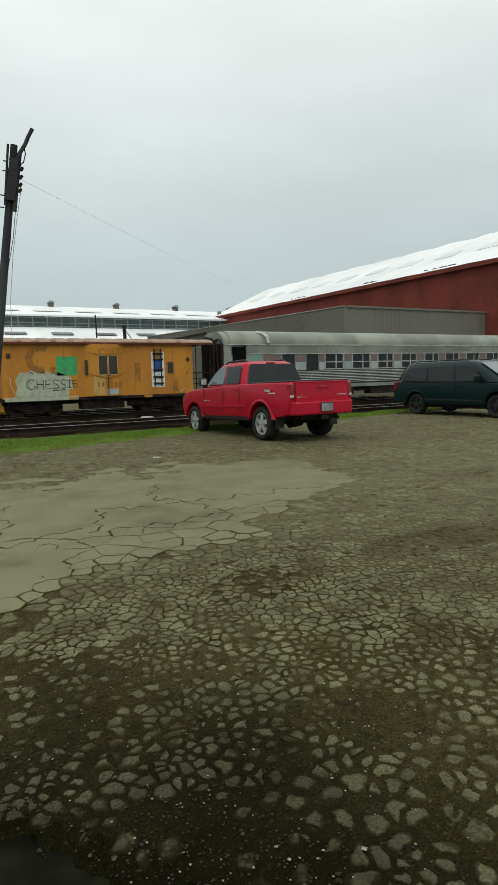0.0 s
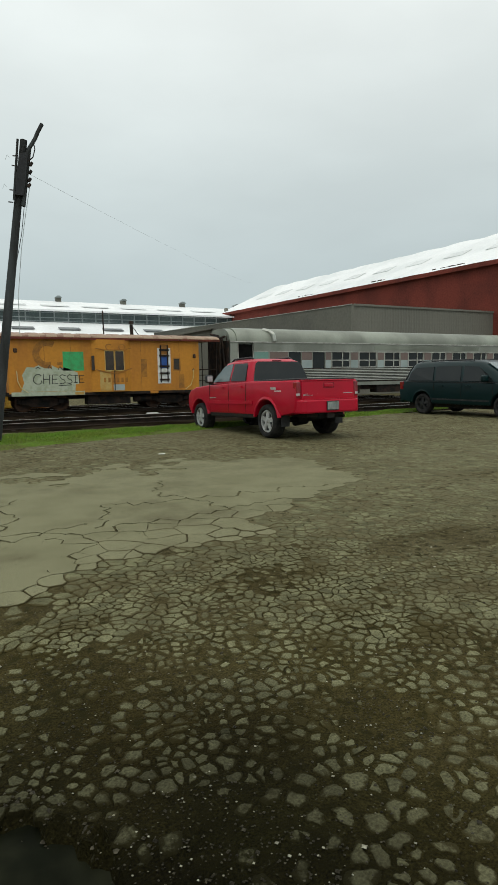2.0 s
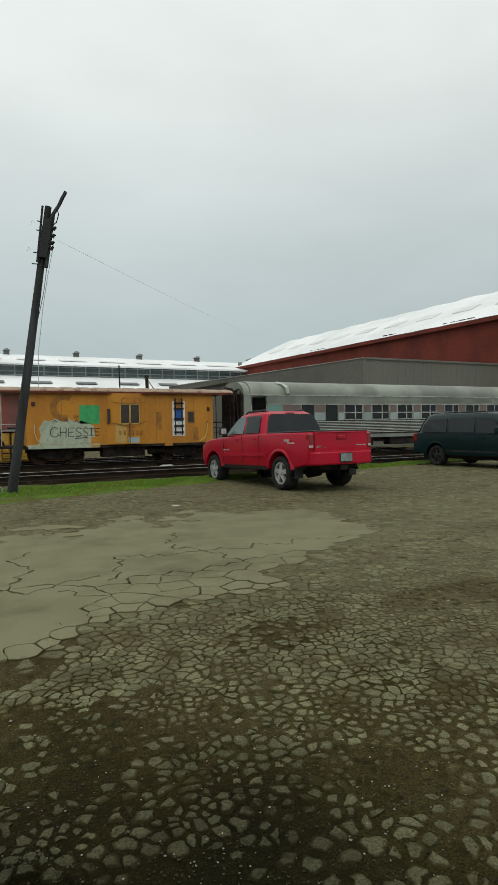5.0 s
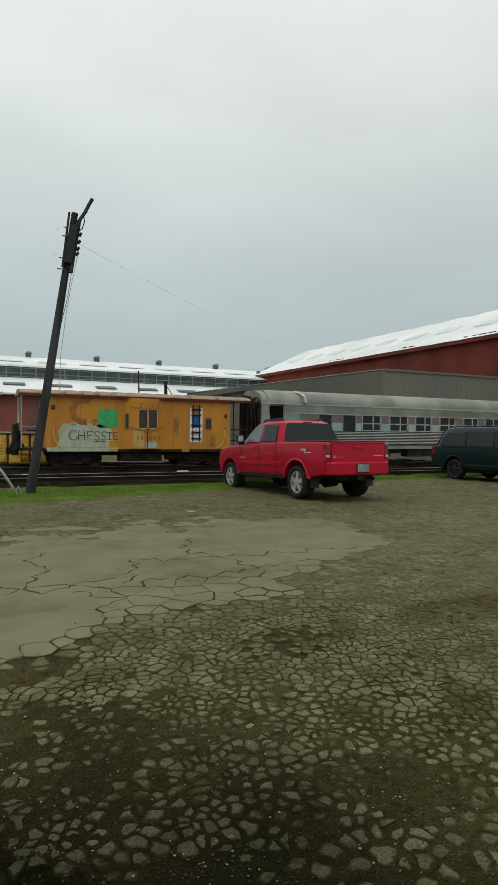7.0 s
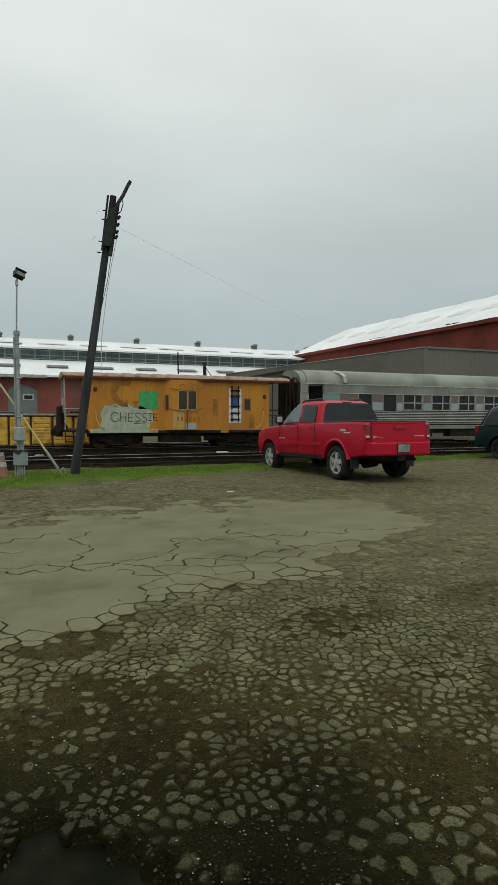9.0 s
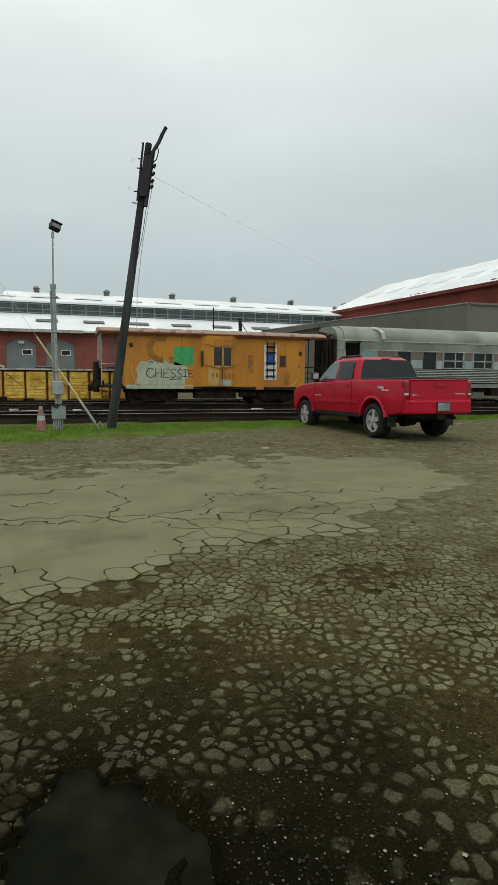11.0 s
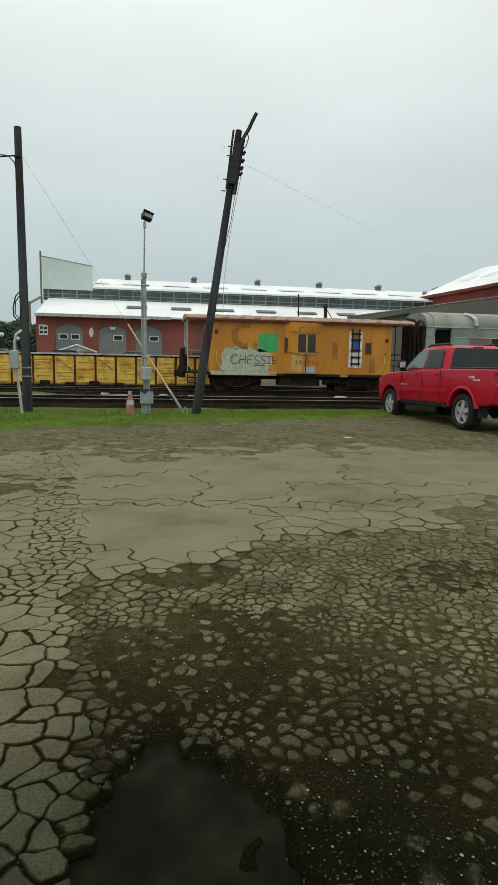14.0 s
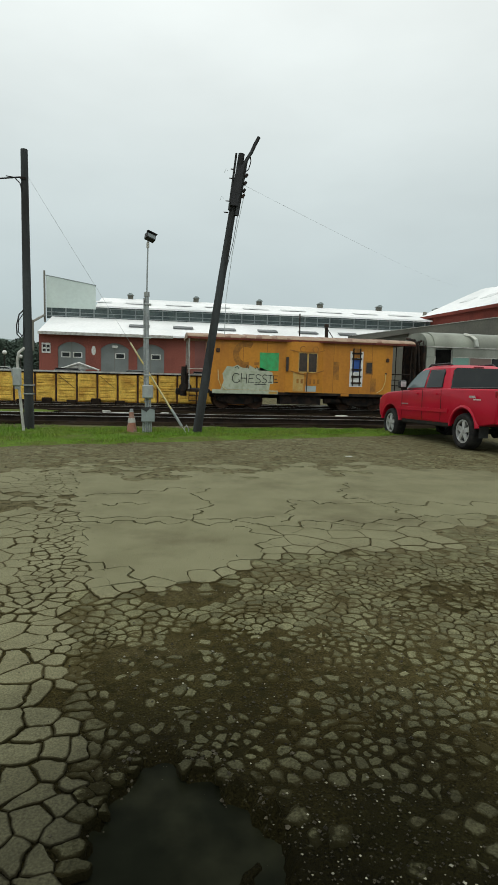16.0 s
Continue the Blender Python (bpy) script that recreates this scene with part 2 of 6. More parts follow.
M["asphalt_muddy"] = material("asphalt_muddy", (0.150, 0.146, 0.080), (0.094, 0.090, 0.048), 0.85, 0, 5.0, 110, 0.6, 0.42, rand=0.2, spec=0.06, world_space=True)


def soak(m, mud_low, mud_high, wet_least=0.22, dirt=0.0):
    """Darkens a surface where the ground round the pothole is wet, and lays films of mud over it (noise above mud_low)."""
    n, l = m.node_tree.nodes, m.node_tree.links
    b = n["Principled BSDF"]
    src = b.inputs["Base Color"].links[0].from_socket
    pos = n.new("ShaderNodeNewGeometry").outputs["Position"]
    nz = n.new("ShaderNodeTexNoise")
    nz.inputs["Scale"].default_value, nz.inputs["Detail"].default_value, nz.inputs["Roughness"].default_value = 13, 7, 0.68
    l.new(pos, nz.inputs["Vector"])
    cover = n.new("ShaderNodeMapRange")
    cover.inputs["From Min"].default_value, cover.inputs["From Max"].default_value = mud_low, mud_high
    l.new(nz.outputs["Fac"], cover.inputs["Value"])
    mud = n.new("ShaderNodeMixRGB")
    mud.inputs[2].default_value = (0.027, 0.024, 0.008, 1)
    l.new(cover.outputs[0], mud.inputs[0])
    if dirt:                                # broad films of dried brown silt
        bn = n.new("ShaderNodeTexNoise")
        bn.inputs["Scale"].default_value, bn.inputs["Detail"].default_value, bn.inputs["Roughness"].default_value = 0.55, 9, 0.74
        l.new(pos, bn.inputs["Vector"])
        br = n.new("ShaderNodeMapRange")
        br.inputs["From Min"].default_value, br.inputs["From Max"].default_value = 0.50, 0.66
        br.inputs["To Max"].default_value = dirt
        l.new(bn.outputs["Fac"], br.inputs["Value"])
        bm_ = n.new("ShaderNodeMixRGB")
        bm_.inputs[2].default_value = (0.078, 0.066, 0.034, 1)
        l.new(br.outputs[0], bm_.inputs[0])
        l.new(src, bm_.inputs[1])
        src = bm_.outputs[0]
    l.new(src, mud.inputs[1])
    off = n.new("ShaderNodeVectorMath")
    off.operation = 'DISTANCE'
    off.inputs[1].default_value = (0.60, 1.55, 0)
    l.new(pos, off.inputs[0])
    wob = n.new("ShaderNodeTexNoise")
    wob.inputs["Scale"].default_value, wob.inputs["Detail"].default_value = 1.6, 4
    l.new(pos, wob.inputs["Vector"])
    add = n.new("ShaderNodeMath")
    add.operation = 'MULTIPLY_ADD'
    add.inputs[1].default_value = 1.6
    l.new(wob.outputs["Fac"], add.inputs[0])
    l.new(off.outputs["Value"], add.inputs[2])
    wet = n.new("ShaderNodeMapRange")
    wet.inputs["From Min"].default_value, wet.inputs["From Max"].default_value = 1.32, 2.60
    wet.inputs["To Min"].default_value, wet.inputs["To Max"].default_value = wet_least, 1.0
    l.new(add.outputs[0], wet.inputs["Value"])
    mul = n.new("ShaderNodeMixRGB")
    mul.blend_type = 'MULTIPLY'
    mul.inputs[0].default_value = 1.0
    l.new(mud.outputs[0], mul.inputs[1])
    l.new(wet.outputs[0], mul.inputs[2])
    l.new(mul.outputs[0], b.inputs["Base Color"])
    return m


def mud_colour(m):
    """Socket with the colour of the mud: dark olive grit near the origin, its darkness partly painted-in lens
    vignetting, brown and then tan silt farther off.
    """
    n, l = m.node_tree.nodes, m.node_tree.links
    pos = n.new("ShaderNodeNewGeometry").outputs["Position"]
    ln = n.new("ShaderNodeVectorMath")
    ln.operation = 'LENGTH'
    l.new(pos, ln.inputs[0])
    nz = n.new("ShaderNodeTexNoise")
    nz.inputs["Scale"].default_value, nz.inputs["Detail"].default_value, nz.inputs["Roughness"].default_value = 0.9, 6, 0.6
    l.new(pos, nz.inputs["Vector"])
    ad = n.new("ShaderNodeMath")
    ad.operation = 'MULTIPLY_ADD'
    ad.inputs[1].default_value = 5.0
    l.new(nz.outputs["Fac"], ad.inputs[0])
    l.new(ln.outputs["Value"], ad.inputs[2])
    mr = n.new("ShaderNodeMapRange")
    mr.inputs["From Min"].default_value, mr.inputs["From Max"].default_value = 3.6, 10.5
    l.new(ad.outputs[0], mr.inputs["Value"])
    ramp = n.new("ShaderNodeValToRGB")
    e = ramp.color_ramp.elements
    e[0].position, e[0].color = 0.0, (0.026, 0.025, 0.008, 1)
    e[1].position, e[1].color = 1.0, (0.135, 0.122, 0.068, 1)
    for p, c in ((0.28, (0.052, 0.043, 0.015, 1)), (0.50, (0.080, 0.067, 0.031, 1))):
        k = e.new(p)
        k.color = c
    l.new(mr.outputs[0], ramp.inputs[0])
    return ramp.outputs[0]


def muddy_rims(m, amount):
    """Mud creeping over a piece from its rim (the mesh attribute rim is 0 there, 1 inside), along a ragged line."""
    n, l = m.node_tree.nodes, m.node_tree.links
    b = n["Principled BSDF"]
    src = b.inputs["Base Color"].links[0].from_socket
    at = n.new("ShaderNodeAttribute")
    at.attribute_name = "rim"
    nz = n.new("ShaderNodeTexNoise")
    nz.inputs["Scale"].default_value, nz.inputs["Detail"].default_value, nz.inputs["Roughness"].default_value = 20, 7, 0.72
    l.new(n.new("ShaderNodeNewGeometry").outputs["Position"], nz.inputs["Vector"])
    sub = n.new("ShaderNodeMath")
    sub.operation = 'MULTIPLY_ADD'
    sub.inputs[1].default_value = amount
    l.new(nz.outputs["Fac"], sub.inputs[0])
    l.new(at.outputs["Fac"], sub.inputs[2])
    broad = n.new("ShaderNodeTexNoise")
    broad.inputs["Scale"].default_value, broad.inputs["Detail"].default_value, broad.inputs["Roughness"].default_value = 2.6, 4, 0.6
    l.new(n.new("ShaderNodeNewGeometry").outputs["Position"], broad.inputs["Vector"])
    patch = n.new("ShaderNodeMapRange")
    patch.inputs["From Min"].default_value, patch.inputs["From Max"].default_value = 0.35, 0.65
    patch.inputs["To Min"].default_value, patch.inputs["To Max"].default_value = 0.12 * amount, -0.28 * amount
    l.new(broad.outputs["Fac"], patch.inputs["Value"])
    both = n.new("ShaderNodeMath")
    l.new(sub.outputs[0], both.inputs[0])
    l.new(patch.outputs[0], both.inputs[1])
    sub = both
    mr = n.new("ShaderNodeMapRange")
    mr.inputs["From Min"].default_value, mr.inputs["From Max"].default_value = 0.28 + 0.5 * amount, 0.68 + 0.5 * amount
    l.new(sub.outputs[0], mr.inputs["Value"])
    mix = n.new("ShaderNodeMixRGB")
    l.new(mud_colour(m), mix.inputs[1])
    l.new(mr.outputs[0], mix.inputs[0])
    l.new(src, mix.inputs[2])
    l.new(mix.outputs[0], b.inputs["Base Color"])


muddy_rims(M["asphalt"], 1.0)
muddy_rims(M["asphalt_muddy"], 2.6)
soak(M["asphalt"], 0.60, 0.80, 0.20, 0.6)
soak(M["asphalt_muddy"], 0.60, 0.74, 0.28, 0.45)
M["pale_chips"] = material("pale_chips", (0.30, 0.29, 0.22), (0.16, 0.15, 0.10), 0.6, 0, 30, 200, 0.2, 0.3, rand=0.4)
M["stone_bits"] = material("stone_bits", (0.022, 0.019, 0.012), (0.065, 0.058, 0.04), 0.7, 0, 30, 200, 0.2, 0.3, rand=0.45)


# ---- building helpers ----
def part(name, bm, mat, parent=None, label="", smooth=False):
    me = bpy.data.meshes.new(name)
    bmesh.ops.recalc_face_normals(bm, faces=bm.faces)
    bm.to_mesh(me)
    bm.free()
    me.materials.append(M[mat])
    if smooth:
        for p in me.polygons:
            p.use_smooth = True
        me.set_sharp_from_angle(angle=radians(38))
    ob = new(name, me)
    ob.parent = parent
    if label:
        tagged(ob, label)
    return ob


def thing(name, m, label, category, group="", kind=""):
    ob = new(name)
    ob.empty_display_size = 0.2
    ob.matrix_basis = m
    return tagged(ob, label, category, group, kind)


def box(x0, x1, y0, y1, z0, z1, bm=None, bevel=0.0, seg=2):
    b = bmesh.new()
    v = [b.verts.new((x, y, z)) for x in (x0, x1) for y in (y0, y1) for z in (z0, z1)]
    for f in ((0, 1, 3, 2), (4, 6, 7, 5), (0, 4, 5, 1), (2, 3, 7, 6), (0, 2, 6, 4), (1, 5, 7, 3)):
        b.faces.new([v[i] for i in f])
    if bevel:
        bmesh.ops.bevel(b, geom=list(b.edges), offset=bevel, segments=seg, affect='EDGES', profile=0.5)
    return join(bm, b)


def join(bm, b):
    if bm is None:
        return b
    me = bpy.data.meshes.new("tmp")
    b.to_mesh(me)
    b.free()
    bm.from_mesh(me)
    bpy.data.meshes.remove(me)
    return bm


def tube(p0, p1, r0, r1=None, n=12, bm=None):
    """A rod or cone from p0 to p1."""
    b = bmesh.new()
    p0, p1 = Vector(p0), Vector(p1)
    r1 = r0 if r1 is None else r1
    d = (p1 - p0).normalized()
    u = d.orthogonal().normalized()
    w = d.cross(u)
    rings = []
    for p, r in ((p0, r0), (p1, r1)):
        rings.append([b.verts.new(p + (u * math.cos(2 * math.pi * i / n) + w * math.sin(2 * math.pi * i / n)) * r) for i in range(n)])
    for i in range(n):
        b.faces.new((rings[0][i], rings[0][(i + 1) % n], rings[1][(i + 1) % n], rings[1][i]))
    b.faces.new(rings[0][::-1])
    b.faces.new(rings[1])
    return join(bm, b)


def pipe(points, r, n=8, bm=None):
    """A bent rod through points."""
    b = bmesh.new()
    P = [Vector(p) for p in points]
    rings = []
    u = (P[1] - P[0]).orthogonal().normalized()
    for i, p in enumerate(P):
        d = (P[min(i + 1, len(P) - 1)] - P[max(i - 1, 0)]).normalized()
        u = (u - d * u.dot(d)).normalized()
        w = d.cross(u)
        rings.append([b.verts.new(p + (u * math.cos(2 * math.pi * k / n) + w * math.sin(2 * math.pi * k / n)) * r) for k in range(n)])
    for a, c in zip(rings, rings[1:]):
        for k in range(n):
            b.faces.new((a[k], a[(k + 1) % n], c[(k + 1) % n], c[k]))
    b.faces.new(rings[0][::-1])
    b.faces.new(rings[-1])
    return join(bm, b)


def prism(outline, axis, a, c, bm=None, bevel=0.0, seg=2, caps_only=True):
    """An outline (pairs) drawn out along an axis from a to c. x: pairs are y, z; y: x, z; z: x, y."""
    b = bmesh.new()

    def put(p, q, s):
        return {"x": (s, p, q), "y": (p, s, q), "z": (p, q, s)}[axis]
    va = [b.verts.new(put(p, q, a)) for p, q in outline]
    vc = [b.verts.new(put(p, q, c)) for p, q in outline]
    fa, fc = b.faces.new(va), b.faces.new(vc[::-1])
    k = len(outline)
    for i in range(k):
        b.faces.new((va[i], vc[i], vc[(i + 1) % k], va[(i + 1) % k]))
    if bevel:
        bmesh.ops.recalc_face_normals(b, faces=b.faces)
        edges = [e for e in b.edges if any(f in (fa, fc) for f in e.link_faces)]
        bmesh.ops.bevel(b, geom=edges, offset=bevel, segments=seg, affect='EDGES', profile=0.5, clamp_overlap=True)
    return join(bm, b)


def sagging(p0, p1, sag, n=16):
    p0, p1 = Vector(p0), Vector(p1)
    return [p0.lerp(p1, i / n) - Vector((0, 0, sag * 4 * (i / n) * (1 - i / n))) for i in range(n + 1)]


# ---- the ground ----
POTHOLE = (0.53, 1.70, 0.31, 0.57)     # centre and half sizes of the water-filled hole


def grass_edge(x):
    """The line where the lot meets the grass."""
    if x < 9.0:
        return 11.95 + 0.34 * x + 0.12 * noise.noise((x * 0.9, 3.1, 0)) + 0.05 * noise.noise((x * 4, 1, 0))
    return 15.0 + (x - 9.0) * 0.16 + 0.15 * noise.noise((x * 0.9, 3.1, 0))


def pothole(x, y):
    """Below 1 inside the hole."""
    a = math.atan2(y - POTHOLE[1], x - POTHOLE[0])
    wob = 1 + 0.13 * noise.noise((2 * math.cos(a), 2 * math.sin(a), 0.4)) + 0.22 * noise.noise((5 * math.cos(a), 5 * math.sin(a), 2.4)) + 0.15 * noise.noise((13 * math.cos(a), 13 * math.sin(a), 7.4))
    return math.hypot((x - POTHOLE[0]) / POTHOLE[2], (y - POTHOLE[1]) / POTHOLE[3]) / wob


def smooth01(a, b, v):
    f = max(0.0, min(1.0, (v - a) / (b - a)))
    return f * f * (3 - 2 * f)


def blob(x, y, cx, cy, rx, ry):
    """1 inside a patch, falling to 0 at its edge."""
    return 1 - smooth01(0.6, 1.15, math.hypot((x - cx) / rx, (y - cy) / ry) + 0.25 * noise.noise((x * 2.2, y * 2.2, 8)))


def muddy(x, y):
    """1 where mud has filled the broken paving level, 0 where the cracks are still open."""
    w = 0.25 * noise.noise((x * 0.8, y * 0.8, 3)) + 0.1 * noise.noise((x * 3, y * 3, 6))
    left = 0.22 - 0.19 * max(0.0, y - 2.4) + 0.10 * w
    line = 3.25 - 1.0 * smooth01(1.9, 3.3, x) + 2.2 * w + 0.45 * noise.noise((x * 4.5, y * 4.5, 41))
    bare = max(blob(x, y, 0.70, 2.85, 0.60, 0.55), blob(x, y, 0.68, 3.86, 0.42, 0.20), blob(x, y, 4.2, 3.75, 1.15, 0.36), blob(x, y, 7.5, 5.6, 2.2, 0.5), blob(x, y, -1.2, 6.6, 0.8, 0.7))
    return max(max(bare, max(0.0, min(1.0, (line - y) / 0.3))) * max(0.0, min(1.0, (x - left) / 0.12)), smooth01(8.4, 9.2, y + 3 * w))


def base_height(x, y):
    near = math.hypot(x, y) < 18
    z = -0.013
    if near:
        z += 0.009 * max(muddy(x, y), 0.75 * smooth01(2.0, 3.6, x))
        z += 0.002 * noise.noise((x * 1.7, y * 1.7, 0)) + 0.003 * noise.noise((x * 9, y * 9, 5)) + 0.003 * noise.noise((x * 24, y * 24, 9))
        p = pothole(x, y)
        if p < 1.08:
            z -= 0.07 * max(0.0, min(1.0, (1.08 - p) / 0.16))
            z += 0.085 * max(0.0, noise.noise((x * 13, y * 13, 3)) + 0.1) * smooth01(0.55, 0.80, x)      # clods of mud standing in the water
    if y > 21:
        z -= 0.40 * min(1.0, (y - 21) / 5)
    return z


xs = [-2600, -1200, -600, -300, -150, -80, -50, -30, -20, -14, -10, -7, -5, -4] + [-3, -2, -1.5, -1, -0.7] + [round(-0.5 + 0.026 * i, 3) for i in range(180)] + [4.25 + 0.12 * i for i in range(18)] + \
     [6.5, 7, 8, 9, 10, 12, 14, 17, 20, 25, 32, 45, 70, 110, 180, 320, 600, 1200, 2600]
ys = [-2600, -1200, -500, -200, -90, -40, -20, -12, -7, -4, -2, -1, -0.5, 0, 0.4] + [0.7, 0.9] + [round(1.1 + 0.026 * i, 3) for i in range(140)] + [4.8 + 0.12 * i for i in range(16)] + \
     [6.8, 7.2, 7.8, 8.5, 9.5, 10.5, 12, 13.5, 15, 17, 19, 21, 22, 23.5, 25, 26, 28, 33, 40, 50, 70, 110, 200, 400, 800, 1500, 2600]
vs = [(x, y, base_height(x, y)) for y in ys for x in xs]
nx = len(xs)
fs = [(j * nx + i, j * nx + i + 1, (j + 1) * nx + i + 1, (j + 1) * nx + i) for j in range(len(ys) - 1) for i in range(nx - 1)]
me = bpy.data.meshes.new("ground")
me.from_pydata(vs, [], fs)


def ground_material():
    """Wet brown grit where the paving has broken up, silt where it has not."""
    m = material("ground_grit", (1, 1, 1), (0.75, 0.72, 0.66), 0.8, 0, 1.3, 120, 0.9, 0.6, spec=0.03, world_space=True)
    n, l = m.node_tree.nodes, m.node_tree.links
    b = n["Principled BSDF"]
    mul = n.new("ShaderNodeMixRGB")
    mul.blend_type = 'MULTIPLY'
    mul.inputs[0].default_value = 1.0
    l.new(b.inputs["Base Color"].links[0].from_socket, mul.inputs[1])
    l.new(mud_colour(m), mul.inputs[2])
    st = n.new("ShaderNodeTexNoise")       # scattered pale chips
    st.inputs["Scale"].default_value, st.inputs["Detail"].default_value = 55, 2
    l.new(n.new("ShaderNodeNewGeometry").outputs["Position"], st.inputs["Vector"])
    rr = n.new("ShaderNodeMapRange")
    rr.inputs["From Min"].default_value, rr.inputs["From Max"].default_value = 0.66, 0.74
    l.new(st.outputs["Fac"], rr.inputs["Value"])
    chips = n.new("ShaderNodeMixRGB")
    chips.inputs[2].default_value = (0.13, 0.125, 0.080, 1)
    l.new(rr.outputs[0], chips.inputs[0])
    l.new(mul.outputs[0], chips.inputs[1])
    l.new(chips.outputs[0], b.inputs["Base Color"])
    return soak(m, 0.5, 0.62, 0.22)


M["ground_grit"] = ground_material()
me.materials.append(M["ground_grit"])
tagged(new("ground", me), "wet broken asphalt lot with dark brown grit", "ground", kind="structure")

# rail bed, two tracks
bm = bmesh.new()
bed = [(15.9, -0.03), (16.5, 0.02), (19.6, 0.02), (21.0, -0.1), (25.5, -0.40), (29.0, -0.38), (35.6, -0.38), (37.0, -0.43)]
cols = [-60 + 1.0 * i for i in range(141)]
grid = [[bm.verts.new((x, y + 0.15 * noise.noise((x * 0.6, y, 0)), z + 0.03 * noise.noise((x * 1.3, y * 2, 7)))) for x in cols] for y, z in bed]
for a, c in zip(grid, grid[1:]):
    for i in range(len(cols) - 1):
        bm.faces.new((a[i], a[i + 1], c[i + 1], c[i]))
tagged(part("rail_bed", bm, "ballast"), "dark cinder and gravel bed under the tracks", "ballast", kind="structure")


def track(y_near, z_head, x0, x1):
    root = thing("railway_track", pose(0, y_near + 0.7175, z_head), "worn steel rails on dark wooden ties in cinders", "railway track", kind="structure")
    for s in (-0.7175, 0.7175):
        prof = [(s - 0.07, -0.17), (s + 0.07, -0.17), (s + 0.07, -0.155), (s + 0.012, -0.13), (s + 0.012, -0.045), (s + 0.036, -0.035), (s + 0.036, -0.004),
                (s - 0.036, -0.004), (s - 0.036, -0.035), (s - 0.012, -0.045), (s - 0.012, -0.13), (s - 0.07, -0.155)]
        r = part("rail", prism(prof, "x", x0, x1), "rail_steel", root)
        part("rail_head", box(x0, x1, s - 0.034, s + 0.034, -0.006, 0.0), "rail_head", r, "polished running surface")
    tie = box(-0.11, 0.11, -1.25, 1.25, -0.34, -0.165, None, 0.012, 1)
    first = part("tie", tie, "tie_wood", root)
    k = int((x1 - x0) / 0.56)
    for i in range(k):
        ob = first if i == 0 else new("tie", first.data)
        ob.parent = root
        ob.matrix_basis = pose(x0 + 0.3 + i * 0.56 + random.uniform(-0.03, 0.03), random.uniform(-0.05, 0.05), random.uniform(-0.01, 0.015), 0, 0, random.uniform(-1.5, 1.5))


track(17.3, 0.17, -25, 40)
track(29.78, -0.22, -20, 45)
track(33.4, -0.22, -25, 30)

# ---- grass verge ----
bm = bmesh.new()
cols = [-30 + 0.5 * i for i in range(111)]
rows = []
for k in range(7):
    row = []
    for x in cols:
        a, c = grass_edge(x), (16.0 if x < 9 else 16.0 + 0.16 * (x - 9)) + 0.2 * noise.noise((x, 9, 0))
        c = max(c, a + 0.25)
        f = k / 6
        z = -0.02 + 0.07 * math.sin(math.pi * min(1, f * 1.1)) + 0.03 * noise.noise((x * 1.1, f * 4, 2))
        row.append(bm.verts.new((x, a + (c - a) * f, z)))
    rows.append(row)
for a, c in zip(rows, rows[1:]):
    for i in range(len(cols) - 1):
        bm.faces.new((a[i], a[i + 1], c[i + 1], c[i]))
tagged(part("grass_verge", bm, "grass_soil"), "thin green grass verge on bare soil beside the lot", "grass verge", kind="structure")

V, F = [], []
rng = random.Random(5)
for i in range(140000):
    x = rng.uniform(-9, 22)
    a = grass_edge(x)
    c = max((16.0 if x < 9 else 16.0 + 0.16 * (x - 9)), a + 0.25)
    f = rng.random()
    y = a + (c - a) * f + rng.gauss(0, 0.05)
    den = noise.noise((x * 1.2, y * 1.6, 4.0)) + 0.25 * noise.noise((x * 5, y * 5, 1))
    if den < -0.5 - 0.25 * rng.random():
        continue
    h = rng.uniform(0.016, 0.052) * (0.6 + 0.9 * max(0, den + 0.3)) * (0.45 + 1.1 * min(1, f * 2.5))
    z = -0.02 + 0.07 * math.sin(math.pi * min(1, f * 1.1)) - 0.01
    an = rng.uniform(0, 6.28)
    w = rng.uniform(0.005, 0.012)
    lx, ly = rng.gauss(0, 0.35) * h, rng.gauss(0, 0.35) * h
    k = len(V)
    V += [(x - w * math.cos(an), y - w * math.sin(an), z), (x + w * math.cos(an), y + w * math.sin(an), z), (x + lx, y + ly, z + h)]
    F.append((k, k + 1, k + 2))
me = bpy.data.meshes.new("grass")
me.from_pydata(V, [], F)
me.materials.append(M["grass_blade"])
tagged(new("grass", me), "short wet green grass blades on the verge", "grass", kind="stuff")

# rough grass between the tracks beyond the plain pole
bm = bmesh.new()
rows = []
for k in range(9):
    y = 20.6 + 1.05 * k
    row = []
    for i in range(25):
        x = -22 + (i / 24) * (18.9 - 0.10 * (y - 20) + 0.5 * noise.noise((y * 0.7, 2, 0)))
        z = (-0.06 if y < 21.5 else -0.06 - 0.34 * min(1.0, (y - 21.5) / 4)) + 0.10 * math.sin(math.pi * k / 8) + 0.05 * noise.noise((x * 1.5, y * 1.5, 3))
        row.append(bm.verts.new((x, y, z)))
    rows.append(row)
for a, c in zip(rows, rows[1:]):
    for i in range(24):
        bm.faces.new((a[i], a[i + 1], c[i + 1], c[i]))
tagged(part("grass_patch", bm, "grass_soil"), "rough green grass between the railway tracks", "grass", kind="structure")

